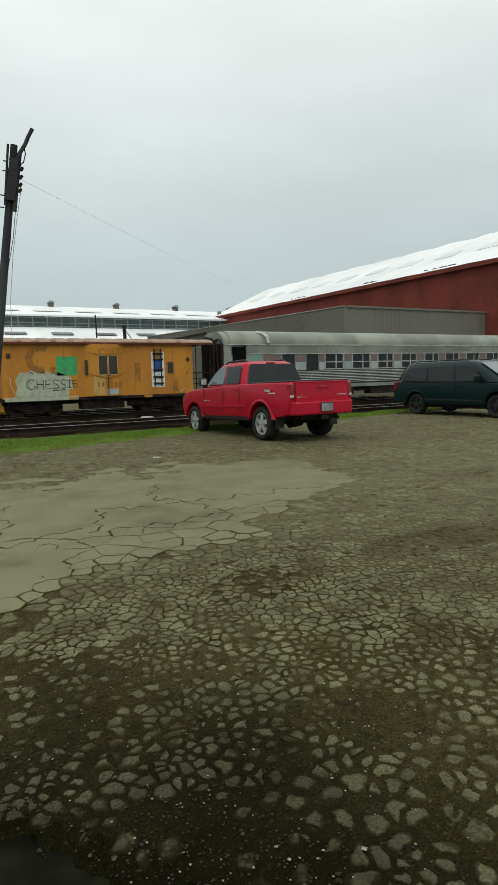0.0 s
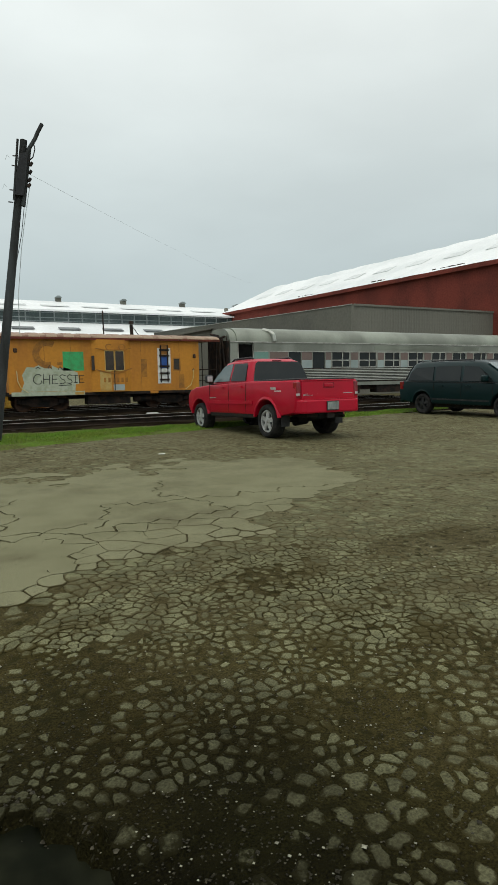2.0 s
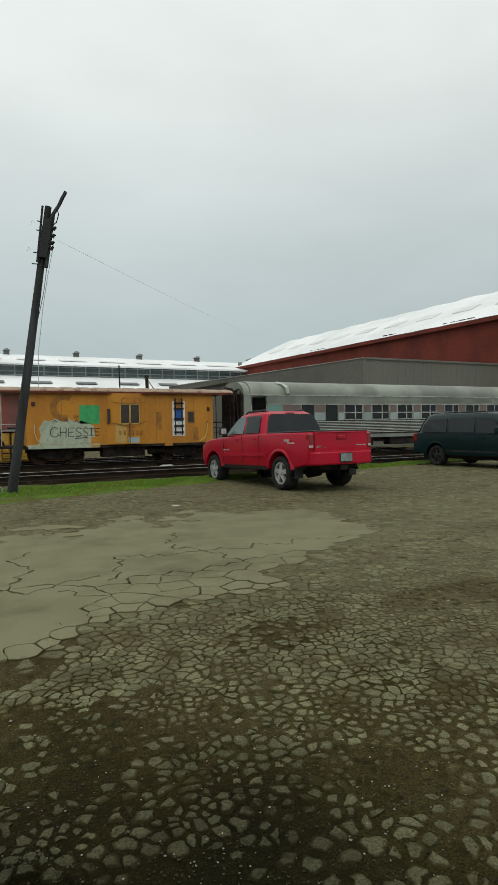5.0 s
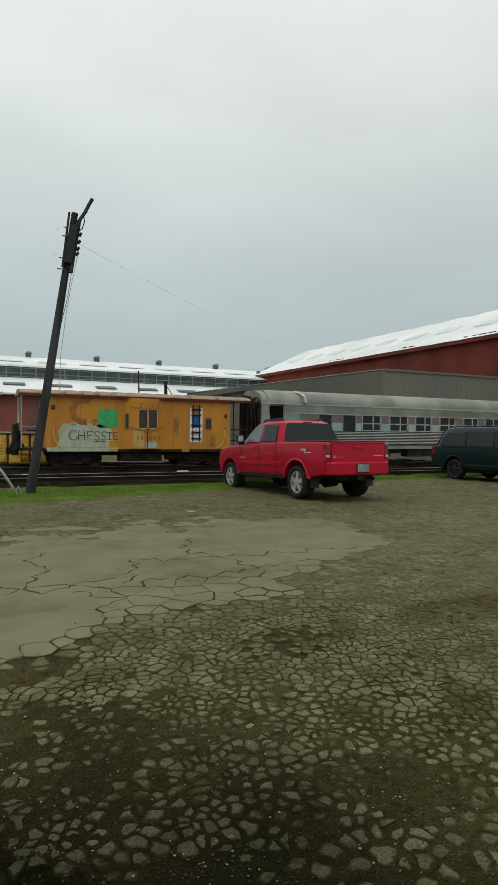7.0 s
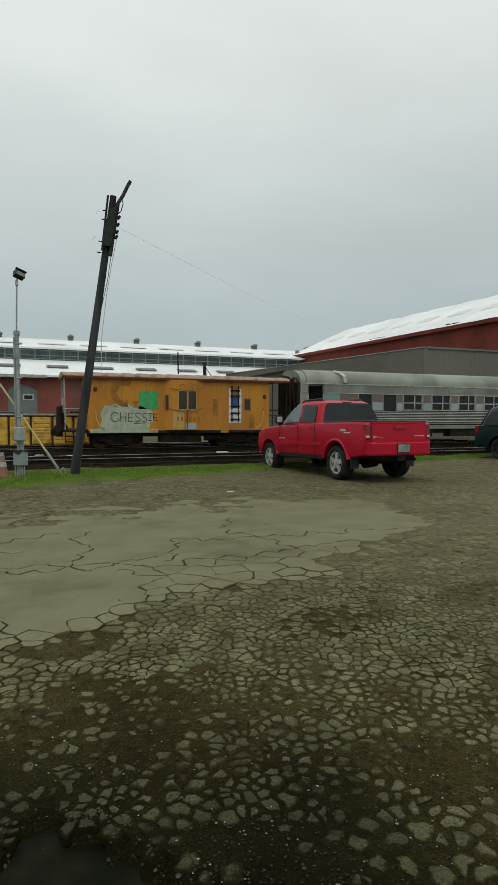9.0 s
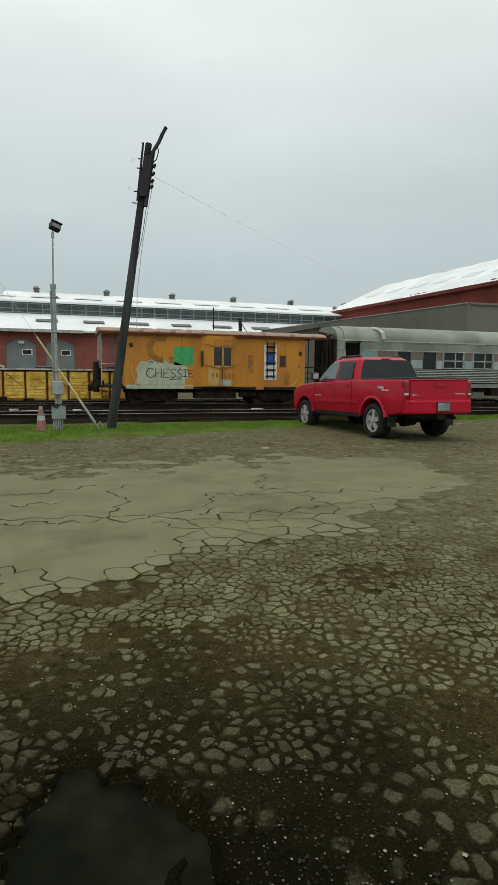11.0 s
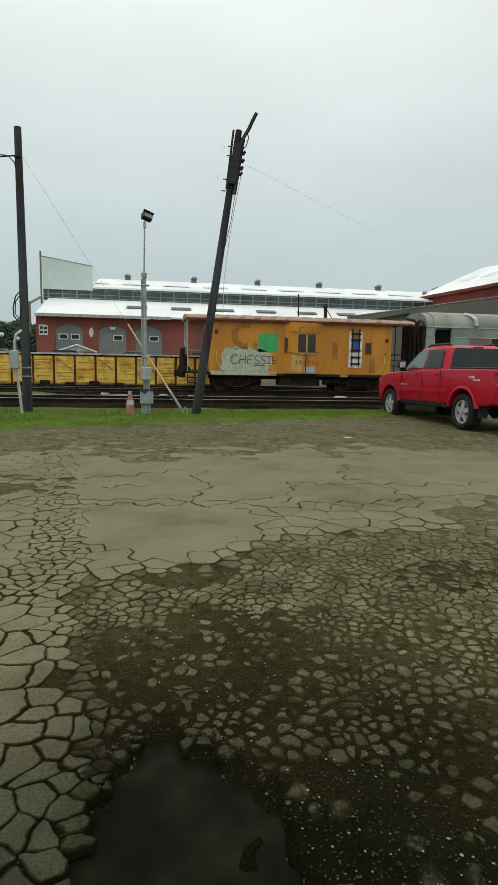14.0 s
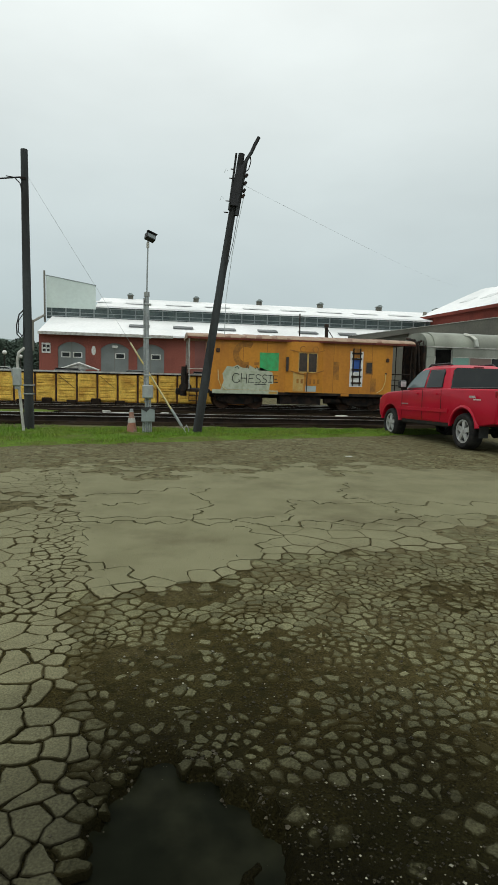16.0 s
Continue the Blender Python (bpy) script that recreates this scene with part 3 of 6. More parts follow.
# water in the pothole
bm = bmesh.new()
ring = []
for i in range(48):
    a = 2 * math.pi * i / 48
    ring.append(bm.verts.new((POTHOLE[0] + 1.15 * POTHOLE[2] * math.cos(a), POTHOLE[1] + 1.12 * POTHOLE[3] * math.sin(a), 0)))
bm.faces.new(ring)
M["puddle_water"] = material("puddle_water", (0.006, 0.007, 0.004), (0.013, 0.014, 0.008), 0.30, 0, 4, 9, 0.02, 0.2, spec=0.012)
wt = part("puddle", bm, "puddle_water")
wt.location.z = -0.045
tagged(wt, "dark muddy water standing in a pothole", "puddle", kind="structure")


# ---- far buildings ----
def workshop():
    """Long brick train shop with a white roof in two steps and a band of windows between."""
    root = thing("train_workshop", pose(0, 80, -0.4), "long red brick railway workshop with a white stepped roof", "building")
    x0, x1 = -14.2, 75
    doors = [(-11.85, -8.35), (-6.4, -2.8), (-1.65, 1.9)]

    def arch(a, c, zt, rise, n=10):
        w, pts = (c - a) / 2, []
        for i in range(n + 1):
            f = i / n
            pts.append((c - f * (c - a), zt - rise + rise * math.sin(math.pi * f) ** 0.8))
        return [(a, 0), (c, 0)] + pts
    # brick wall as piers and spandrels so that the arches are real openings
    edges = [x0] + [v for d in doors for v in d] + [6.0]
    for i in range(0, len(edges), 2):
        part("wall", box(edges[i], edges[i + 1], 0, 0.5, 0, 6.85), "brick_shop_hazed", root)
    part("wall", box(6.0, x1, 0.003, 0.5, 0, 6.85), "brick_plain", root, "faded pinkish brick wall")
    part("wall", box(x0, x0 + 0.5, 0.5, 30, 0, 6.85), "brick_shop_hazed", root)
    for a, c in doors:
        top = arch(a, c, 5.8, 0.75)[2:]
        out = [(a, 6.85), (c, 6.85)] + [(p, q) for p, q in top]
        part("wall", prism(out, "y", 0, 0.5), "brick_shop_hazed", root)
        d = part("door", prism(arch(a, c, 5.8, 0.75), "y", 0.18, 0.3), "door_grey", root, "grey arched workshop door")
        part("seam", box((a + c) / 2 - 0.03, (a + c) / 2 + 0.03, 0.165, 0.18, 0, 5.75), "shed_grey", d)
        for wx in ((a + 0.55, a + 1.45), (c - 1.45, c - 0.55)) if a < -10 else ((c - 1.6, c - 0.6),):
            part("window_frame", box(wx[0] - 0.13, wx[1] + 0.13, 0.12, 0.18, 3.75, 4.5), "white_paint", d)
            part("pane", box(wx[0], wx[1], 0.10, 0.12, 3.87, 4.38), "car_glass", d)
    part("sign", box(-13.85, -12.75, -0.08, -0.01, 4.25, 5.55), "white_paint", root, "white board with dark pictures")
    for i, (a, z) in enumerate(((-13.7, 5.0), (-13.2, 4.95), (-13.7, 4.45), (-13.2, 4.45))):
        part("sign_mark", box(a, a + 0.35, -0.11, -0.08, z, z + 0.33), "black_plastic", root)
    part("wall_plaque", prism([(-7.3 + 0.28 * math.cos(t) , 4.75 + 0.62 * math.sin(t)) for t in [i * math.pi / 8 for i in range(16)]], "y", -0.06, -0.01), "white_paint", root)
    part("wall_lamp", box(-4.9, -4.2, -0.1, -0.01, 5.15, 5.5, None, 0.04, 1), "white_paint", root)
    # lower roof
    part("lower_roof", prism([(-0.9, 6.72), (-0.9, 6.95), (10, 9.85), (10, 9.6)], "x", x0 + 0.05, x1), "roof_white", root)
    part("gutter", box(x0 + 0.05, 3.0, -1.05, -0.903, 6.6, 6.98), "dirty_white", root)
    # window band
    part("window_band", box(x0 - 0.7, x1, 10.1, 10.4, 9.6, 11.5), "clerestory_glass", root)
    for z in (9.95, 10.45, 11.2):
        part("rail", box(x0 - 0.7, x1, 9.98, 10.1, z, z + 0.10), "frame_grey", root)
    post = part("mullion", box(-0.08, 0.08, 9.96, 10.1, 9.8, 11.45), "frame_grey", root)
    for i in range(44):
        o = post if i == 0 else new("mullion", post.data)
        o.parent = root
        o.location = (x0 + 2.0 * i, 0, 0)
    # upper roof
    part("upper_roof", prism([(9.3, 11.35), (9.3, 11.6), (20, 14.1), (30.7, 11.6), (30.7, 11.35), (20, 13.85)], "x", -7.9, x1), "roof_white", root)
    part("end_panel", prism([(-14.9, 11.1), (-7.95, 11.1), (-7.95, 14.5), (-14.9, 15.6)], "y", 9.85, 10.0), "panel_sky", root, "pale grey-green cladding panel rising over the roof")
    part("panel_cap", prism([(-15.0, 15.62), (-7.9, 14.5), (-7.9, 14.60), (-15.0, 15.72)], "y", 9.8, 10.05), "frame_grey", root)
    part("flue", box(-15.25, -15.02, 9.8, 10.05, 9.0, 16.3), "shed_grey", root)
    part("flue", box(-15.0, -14.75, -0.4, -0.1, 4.5, 8.4), "shed_grey", root)
    flue_b = part("flue", tube((-14.87, -0.2, 8.2), (-15.13, 9.8, 10.0), 0.16), "shed_grey", root)
    for i in range(14):
        xx = -9.0 + 6.1 * i
        if i:
            p = part("roof_skylight", prism([(3.8, 8.30), (5.2, 8.67), (5.2, 8.77), (3.8, 8.40)], "x", xx, xx + 2.8), "skylight", root)
        q = part("roof_patch", prism([(12.6, 12.47), (14.2, 12.84), (14.2, 12.87), (12.6, 12.50)], "x", xx - 2 + 1.1, xx + 2.0 + 1.1), "roof_patch", root)
    for i in range(8):
        xx = -3.3 + 10.75 * i
        v = part("roof_vent", box(xx - 0.42, xx + 0.42, 19.6, 20.4, 13.6, 14.65), "shed_roof", root)
        part("vent_cap", prism([(xx - 0.55, 14.65), (xx + 0.55, 14.65), (xx + 0.2, 14.95), (xx - 0.2, 14.95)], "y", 19.3, 20.7), "frame_grey", v)


workshop()


def red_hall():
    """Tall hall with a white roof whose long side runs away from the tracks."""
    root = thing("red_hall", pose(48.4, 38.6, -0.4, 0, 0, 4.1), "tall dark red hall with a long white pitched roof", "building")
    y0, y1, ez, rz, hw = -2.0, 55.0, 12.5, 17.7, 11.5
    part("wall", box(0, 0.4, y0, y1, 0, ez), "brick_red", root)
    gable = [(0.4, 0), (2 * hw, 0), (2 * hw, ez), (hw, rz - 0.3), (0.4, ez)]
    part("wall", prism(gable, "y", y1 - 0.4, y1 - 0.003), "brick_red", root)
    part("wall", prism(gable, "y", y0 + 0.003, y0 + 0.4), "brick_red", root)
    part("wall", box(2 * hw - 0.4, 2 * hw, y0 + 0.4, y1 - 0.4, 0, ez - 0.2), "brick_red", root)
    # roof with shallow dips where the sheets sag
    bm = bmesh.new()
    n, k = 60, 10
    g = []
    for i in range(n + 1):
        y = y0 - 0.4 + (y1 - y0 + 0.8) * i / n
        row = []
        for j in range(2 * k + 1):
            f = (j - k) / k
            x = hw + f * (hw + 0.5)
            z = rz - abs(f) * (rz - ez + 0.1) + 0.12 * abs(math.sin(y * 0.55)) * (1 - abs(f)) + 0.05 * noise.noise((x * 0.4, y * 0.5, 0))
            row.append(bm.verts.new((x, y, z)))
        g.append(row)
    for a, c in zip(g, g[1:]):
        for j in range(2 * k):
            bm.faces.new((a[j], a[j + 1], c[j + 1], c[j]))
    part("roof", bm, "roof_white", root)
    part("eave_trim", box(-0.55, -0.40, y0 - 0.4, y1 + 0.4, ez - 0.55, ez - 0.15), "brick_red", root)
    for i in range(9):
        yy = y0 + 5 + 5.6 * i
        part("roof_patch", prism([(4.2, 14.53), (5.9, 15.30), (5.9, 15.36), (4.2, 14.59)], "y", yy, yy + 2.6), "roof_patch", root)
    rng = random.Random(8)
    for i in range(26):                       # litter caught along the eave
        yy = rng.choice((6.5, 7.2, 17.0, 30.5, 31.5)) + rng.uniform(-1.6, 1.6)
        s = rng.uniform(0.08, 0.2)
        part("roof_litter", box(0.1, 0.1 + s, yy, yy + s * rng.uniform(1, 4), ez + 0.0, ez + 0.18 + s * 0.6, None, 0.03, 1), "bark", root)
    part("roof_vent", box(0.2, 0.7, y1 - 1.0, y1 - 0.5, ez, ez + 0.8), "shed_grey", root)


red_hall()


def grey_annex():
    root = thing("grey_annex", pose(31.4, 40.0, -0.4), "grey corrugated metal annex beside the red hall", "building")
    top = 7.55
    part("front_wall", box(0, 17.2, 0, 0.3, 0, top), "shed_grey", root)
    rib = part("rib", box(-0.06, 0.06, -0.012, 0.0, 0, top - 0.02), "shed_grey", root)
    for i in range(56):
        o = rib if i == 0 else new("rib", rib.data)
        o.parent = root
        o.location = (0.15 + 0.305 * i, 0, 0)
    # side wall runs back towards the far workshop
    out = [(0, 0.3), (-5.25, 36), (-4.85, 36), (0.4, 0.3)]
    part("side_wall", prism(out, "z", 0, top), "shed_roof", root)
    part("roof", prism([(0.02, 0.3), (-4.8, 36), (10.5, 36), (14.9, 0.3)], "z", top - 0.06, top + 0.05), "shed_roof", root)
    part("eave_strip", prism([(-0.06, 0.2), (-5.31, 36), (-5.255, 36), (-0.005, 0.2)], "z", top - 0.0, top + 0.06), "dirty_white", root, "pale metal edge strip")
    part("eave_strip", box(0, 17.2, -0.12, -0.065, top - 0.12, top + 0.04), "shed_grey", root)


grey_annex()

low = thing("low_shed", pose(19.0, 62, -0.8), "low dark grey shed with a sloping roof", "building")
part("roof", prism([(0, 5.72), (10.9, 7.75), (10.9, 7.95), (0, 5.92)], "y", -0.4, 12), "shed_roof", low)
part("wall", prism([(0.2, 0), (10.8, 0), (10.8, 7.73), (0.2, 5.76)], "y", 0, 11.8), "shed_grey", low)


# ---- rolling stock ----
def bogie(parent, x, width=2.2):
    """Two-axle truck under a rail car, its middle at x; the rail head is z = 0."""
    b = part("bogie", box(x - 1.15, x + 1.15, -0.95, -0.80, 0.42, 0.62, None, 0.03, 1), "black_iron", parent)
    part("side_frame", prism([(x - 1.2, 0.40), (x - 0.95, 0.62), (x - 0.4, 0.70), (x + 0.4, 0.70), (x + 0.95, 0.62), (x + 1.2, 0.40), (x + 0.95, 0.36),
                              (x + 0.4, 0.22), (x - 0.4, 0.22), (x - 0.95, 0.36)], "y", -1.06, -0.955, None, 0.02, 1), "black_iron", b)
    part("bolster", box(x - 0.2, x + 0.2, -0.8, 0.8, 0.35, 0.72), "black_iron", b)
    for s in (-0.85, 0.85):
        part("axle", tube((x + s, -0.72, 0.42), (x + s, 0.72, 0.42), 0.08), "black_iron", b)
        for y in (-0.72, 0.72):
            part("wheel", tube((x + s, y - 0.06, 0.42), (x + s, y + 0.06, 0.42), 0.42, 0.42, 24), "rust", b)
        part("journal_box", box(x + s - 0.14, x + s + 0.14, -1.12, -0.96, 0.36, 0.60, None, 0.03, 1), "black_iron", b)
    for dx in (-0.12, 0.0, 0.12):
        part("spring", tube((x + dx, -1.0, 0.26), (x + dx, -1.0, 0.46), 0.05, 0.05, 8), "rust", b)
    return b


def stroke(points, w, y, bm=None):
    """A flat painted line, standing out from a side at y."""
    b = bmesh.new()
    P = [Vector(p) for p in points]
    closed = (P[0] - P[-1]).length < 1e-4
    P = P[:-1] if closed else P
    k = len(P)
    rows = []
    for i, p in enumerate(P):
        d = (P[(i + 1) % k] if closed or i < k - 1 else p) - (P[i - 1] if closed or i else p)
        n = Vector((-d.y, d.x)).normalized() * w / 2
        rows.append([b.verts.new((q.x, yy, q.y)) for yy in (y - 0.004, y) for q in (p + n, p - n)])
    pairs = list(zip(range(k), range(1, k))) + ([(k - 1, 0)] if closed else [])
    for i, j in pairs:
        a, c = rows[i], rows[j]
        for u, v in ((0, 1), (1, 3), (3, 2), (2, 0)):
            b.faces.new((a[u], a[v], c[v], c[u]))
    if not closed:
        for r in (rows[0], rows[-1]):
            b.faces.new((r[0], r[1], r[3], r[2]))
    return join(bm, b)


def caboose():
    root = thing("caboose", pose(7.95, 30.5, -0.22), "weathered yellow-orange caboose with graffiti on a railway track", "railway car")
    L, bot, eave = 4.71, 0.86, 3.52
    part("body", box(-L, L, -1.5, 1.5, bot, eave, None, 0.02, 1), "caboose_paint", root)
    seam = part("panel_seam", box(-0.012, 0.012, -1.503, -1.5, bot + 0.05, eave - 0.05), "faded_brown", root)
    for i, x in enumerate((-3.1, -1.9, 1.55, 2.95, 3.6)):
        o = seam if i == 0 else new("panel_seam", seam.data)
        o.parent = root
        o.location = (x, 0, 0)
    part("side_sill", box(-L - 0.02, L + 0.02, -1.53, 1.53, bot - 0.10, bot + 0.03), "black_iron", root)
    # arched roof with crosswise ribs
    arc = [(1.62 * math.cos(t), eave + 0.24 * math.sin(t)) for t in [math.pi * i / 14 for i in range(15)]]
    out = arc + [(-1.62, eave - 0.05), (1.62, eave - 0.05)]
    roof = part("roof", prism([(p, q) for p, q in out], "x", -L - 1.15, L + 1.15), "roof_grey", root, "rusty brown arched roof with worn paint", smooth=True)
    rib_out = [(1.645 * math.cos(t), eave + 0.262 * math.sin(t)) for t in [math.pi * i / 14 for i in range(15)]] + [(-1.645, eave - 0.07), (1.645, eave - 0.07)]
    rib = part("roof_rib", prism(rib_out, "x", -0.26, 0.26, None, 0.03, 1), "roof_grey", roof)
    for i in range(12):
        o = rib if i == 0 else new("roof_rib", rib.data)
        o.parent = roof
        o.location = (-4.3 + i * 0.78, 0, 0)
    part("gutter", box(-L - 1.15, L + 1.15, -1.675, -1.65, eave - 0.12, eave - 0.02), "caboose_red", root)
    # bay in the middle of the side: three faces
    part("bay", prism([(-0.98, -1.501), (-0.62, -1.74), (0.62, -1.74), (0.98, -1.501)], "z", bot + 0.05, eave - 0.1), "caboose_paint", root)
    for a, c in ((-0.31, 0.10), (0.18, 0.59)):
        w = part("window", box(a, c, -1.755, -1.742, 1.95, 2.86), "dark_window", root)
        for (p, q, r, s) in ((a - 0.035, a, 1.9, 2.9), (c, c + 0.035, 1.9, 2.9), (a - 0.035, c + 0.035, 2.86, 2.9), (a - 0.035, c + 0.035, 1.9, 1.95)):
            part("window_frame", box(p, q, -1.765, -1.742, r, s), "faded_patch", w)
    # dark box drawn as the shade on the slanted side of the bay
    part("bay_shadow_slot", box(-0.95, -0.82, -1.66, -1.56, 1.95, 2.65), "dark_window", root)
    part("faded_patch", box(-0.6, -0.05, -1.747, -1.741, bot + 0.1, 1.9), "faded_patch", root, "pale faded paint patch")
    part("faded_patch", box(0.05, 0.60, -1.747, -1.741, bot + 0.1, 1.25), "panel_pale", root)
    part("door_line", box(0.095, 0.135, -1.765, -1.742, bot + 0.1, 1.9), "graffiti_black", root)
    part("drip_line", stroke([(-0.8, 1.98), (-0.3, 1.86), (0.13, 1.78), (0.5, 1.88), (0.98, 2.02)], 0.05, -1.77), "faded_brown", root)
    part("drip_line", stroke([(-0.8, 3.0), (-0.3, 2.92), (0.6, 2.92), (0.98, 3.02)], 0.04, -1.77), "faded_brown", root)
    for x in (-0.12, 0.52):                  # round faded railway letters as plain rings
        part("faded_ring", stroke([(x + 0.15 * math.cos(t), 3.06 + 0.14 * math.sin(t)) for t in [(0.8 if x < 0 else 0.0) + i * (4.7 if x < 0 else 2 * math.pi) / 12 for i in range(13)]], 0.05, -1.75), "faded_brown", root)
    for i in range(6):                       # car number as plain bars
        part("number_bar", box(-0.42 + 0.215 * i, -0.31 + 0.215 * i, -1.754, -1.748, 1.36, 1.58), "faded_brown", root)
    # small window, poster with a ladder, green patch
    w = part("window", box(3.3, 3.6, -1.512, -1.5, 1.95, 2.50, None, 0.004, 1), "dark_window", root)
    part("window_frame", box(3.24, 3.66, -1.508, -1.5, 1.88, 2.57), "faded_brown", w)
    post = part("poster", box(2.42, 3.12, -1.508, -1.5, 1.25, 3.05), "white_paint", root, "white and blue poster")
    part("poster_field", box(2.54, 3.0, -1.514, -1.508, 2.02, 2.62), "poster_blue", post)
    part("poster_field", box(2.54, 3.0, -1.514, -1.508, 2.72, 3.2), "faded_brown", post)
    for z in (1.4, 1.72, 2.08, 2.62, 2.9):
        part("ladder_rung", box(2.5, 3.04, -1.56, -1.53, z, z + 0.09), "black_iron", post)
    for x in (2.56, 2.92):
        part("ladder_rail", box(x, x + 0.06, -1.53, -1.516, 1.3, 3.2), "black_iron", post)
    part("white_square", box(2.6, 2.7, -1.545, -1.516, 1.85, 1.97), "white_paint", post)
    part("white_square", box(2.82, 2.92, -1.545, -1.516, 1.85, 1.97), "white_paint", post)
    part("green_patch", box(-2.27, -1.30, -1.506, -1.5, 1.94, 2.84), "green_paint", root, "bright green painted square")
    part("faded_patch", box(1.55, 1.85, -1.506, -1.5, 1.6, 2.5), "faded_brown", root)
    part("faded_patch", box(3.55, 3.85, -1.506, -1.5, 1.0, 1.7), "faded_brown", root)
    part("marker_lamp", box(-4.45, -4.27, -1.56, -1.5, 2.78, 2.98, None, 0.03, 1), "rust", root)
    part("marker_lamp", box(4.35, 4.52, -1.56, -1.5, 2.55, 2.75, None, 0.03, 1), "rust", root)
    part("marker_lamp", box(4.32, 4.42, -1.56, -1.5, 1.9, 2.0, None, 0.03, 1), "rust", root)
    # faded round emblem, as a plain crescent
    pts = [(-2.95 + 0.52 * math.cos(t), 2.72 + 0.52 * math.sin(t)) for t in [1.0 + i * 0.2 for i in range(21)]]
    part("faded_emblem", stroke(pts, 0.30, -1.504), "faded_brown", root)
    part("faded_emblem", box(-2.55, -2.3, -1.505, -1.5, 2.2, 2.35), "faded_brown", root)
    # graffiti: pale cloud with scrawled strokes
    cloud = [(-4.2, 0.98), (-1.75, 0.98), (-1.72, 1.3), (-1.55, 1.3), (-1.6, 1.85), (-2.2, 2.1), (-2.5, 2.05), (-2.8, 2.2), (-3.1, 2.05), (-3.35, 2.22), (-3.6, 2.1),
             (-3.9, 2.12), (-4.12, 1.75), (-4.05, 1.4)]
    cl = part("graffiti_cloud", prism(cloud, "y", -1.506, -1.5), "graffiti_white", root, "pale green-white sprayed graffiti cloud")
    part("graffiti_band", box(-4.62, -1.32, -1.54, -1.53, 0.78, 0.97), "graffiti_white", root)
    part("reflector_plate", box(-1.78, -1.36, -1.55, -1.54, 0.80, 0.92), "faded_patch", root)
    part("reflector_plate", box(1.98, 2.4, -1.55, -1.53, 0.76, 0.88), "caboose_paint", root)
    for s in ([(-3.28, 1.70), (-3.36, 1.78), (-3.52, 1.76), (-3.62, 1.62), (-3.63, 1.46), (-3.52, 1.34), (-3.36, 1.33), (-3.26, 1.40), (-3.30, 1.50)],
              [(-3.17, 1.80), (-3.19, 1.33)], [(-2.90, 1.76), (-2.92, 1.30)], [(-3.18, 1.55), (-2.91, 1.55)],
              [(-2.52, 1.74), (-2.78, 1.75), (-2.80, 1.33), (-2.54, 1.34)], [(-2.79, 1.54), (-2.58, 1.55)],
              [(-2.18, 1.70), (-2.34, 1.76), (-2.45, 1.68), (-2.38, 1.56), (-2.24, 1.50), (-2.20, 1.40), (-2.32, 1.32), (-2.46, 1.36)],
              [(-1.86, 1.70), (-2.00, 1.75), (-2.11, 1.67), (-2.05, 1.56), (-1.92, 1.50), (-1.88, 1.40), (-1.99, 1.33), (-2.13, 1.37)],
              [(-1.82, 1.72), (-1.60, 1.72)], [(-1.71, 1.72), (-1.72, 1.38)], [(-1.82, 1.38), (-1.62, 1.38)],
              [(-1.32, 1.70), (-1.54, 1.71), (-1.55, 1.37), (-1.31, 1.38)], [(-1.54, 1.54), (-1.36, 1.54)], [(-2.5, 1.24), (-1.9, 1.27)],
              [(-2.95, 2.05), (-2.9, 2.2), (-2.8, 2.02)], [(-2.5, 2.0), (-2.42, 2.15), (-2.3, 1.98)], [(-3.5, 2.05), (-3.4, 2.12), (-3.3, 2.02)]):
        part("graffiti_stroke", stroke(s, 0.038, -1.508), "graffiti_black", cl, "black sprayed stroke")
    # grab rails and end platforms
    for sx in (-1, 1):
        pts = [(sx * 4.35, 1.95), (sx * 4.33, 1.5), (sx * 4.2, 1.15), (sx * 3.9, 0.95)]
        part("grab_rail", pipe([(x, -1.56, z) for x, z in pts], 0.018), "guy_yellow", root)
        part("platform", box(min(sx * L, sx * 5.85), max(sx * L, sx * 5.85), -1.45, 1.45, 0.82, 0.95), "black_iron", root)
        for y in (-1.42, -0.5, 0.5, 1.42):
            part("end_post", tube((sx * 5.75, y, 0.95), (sx * 5.75, y, eave - 0.05), 0.025), "dirty_white" if sx < 0 else "black_iron", root)
        for z in (1.35, 1.65, 1.95):
            part("end_rail", tube((sx * 5.75, -1.42, z), (sx * 5.75, 1.42, z), 0.02), "dirty_white" if sx < 0 else "black_iron", root)
        part("end_rail", tube((sx * 5.75, -1.42, 1.95), (sx * 4.75, -1.45, 1.95), 0.02), "dirty_white" if sx < 0 else "black_iron", root)
        part("end_door", box(sx * (L + 0.005) - 0.004, sx * (L + 0.005) + 0.004, -0.4, 0.4, 0.95, 2.95), "caboose_red", root)
        for z in (0.35, 0.6):
            part("step", box(min(sx * 5.15, sx * 5.75), max(sx * 5.15, sx * 5.75), -1.5, -1.15, z, z + 0.04), "black_iron", root)
        for x in (5.15, 5.75):
            part("step_hanger", box(sx * x - 0.02, sx * x + 0.02, -1.5, -1.46, 0.33, 0.95), "black_iron", root)
        part("coupler", box(min(sx * 5.85, sx * 6.35), max(sx * 5.85, sx * 6.35), -0.16, 0.16, 0.62, 0.95, None, 0.05, 2), "black_iron", root)
        bogie(root, sx * 3.2)
    part("brake_wheel", tube((-5.9, -0.75, 1.75), (-5.84, -0.75, 1.75), 0.38, 0.38, 20), "black_iron", root)
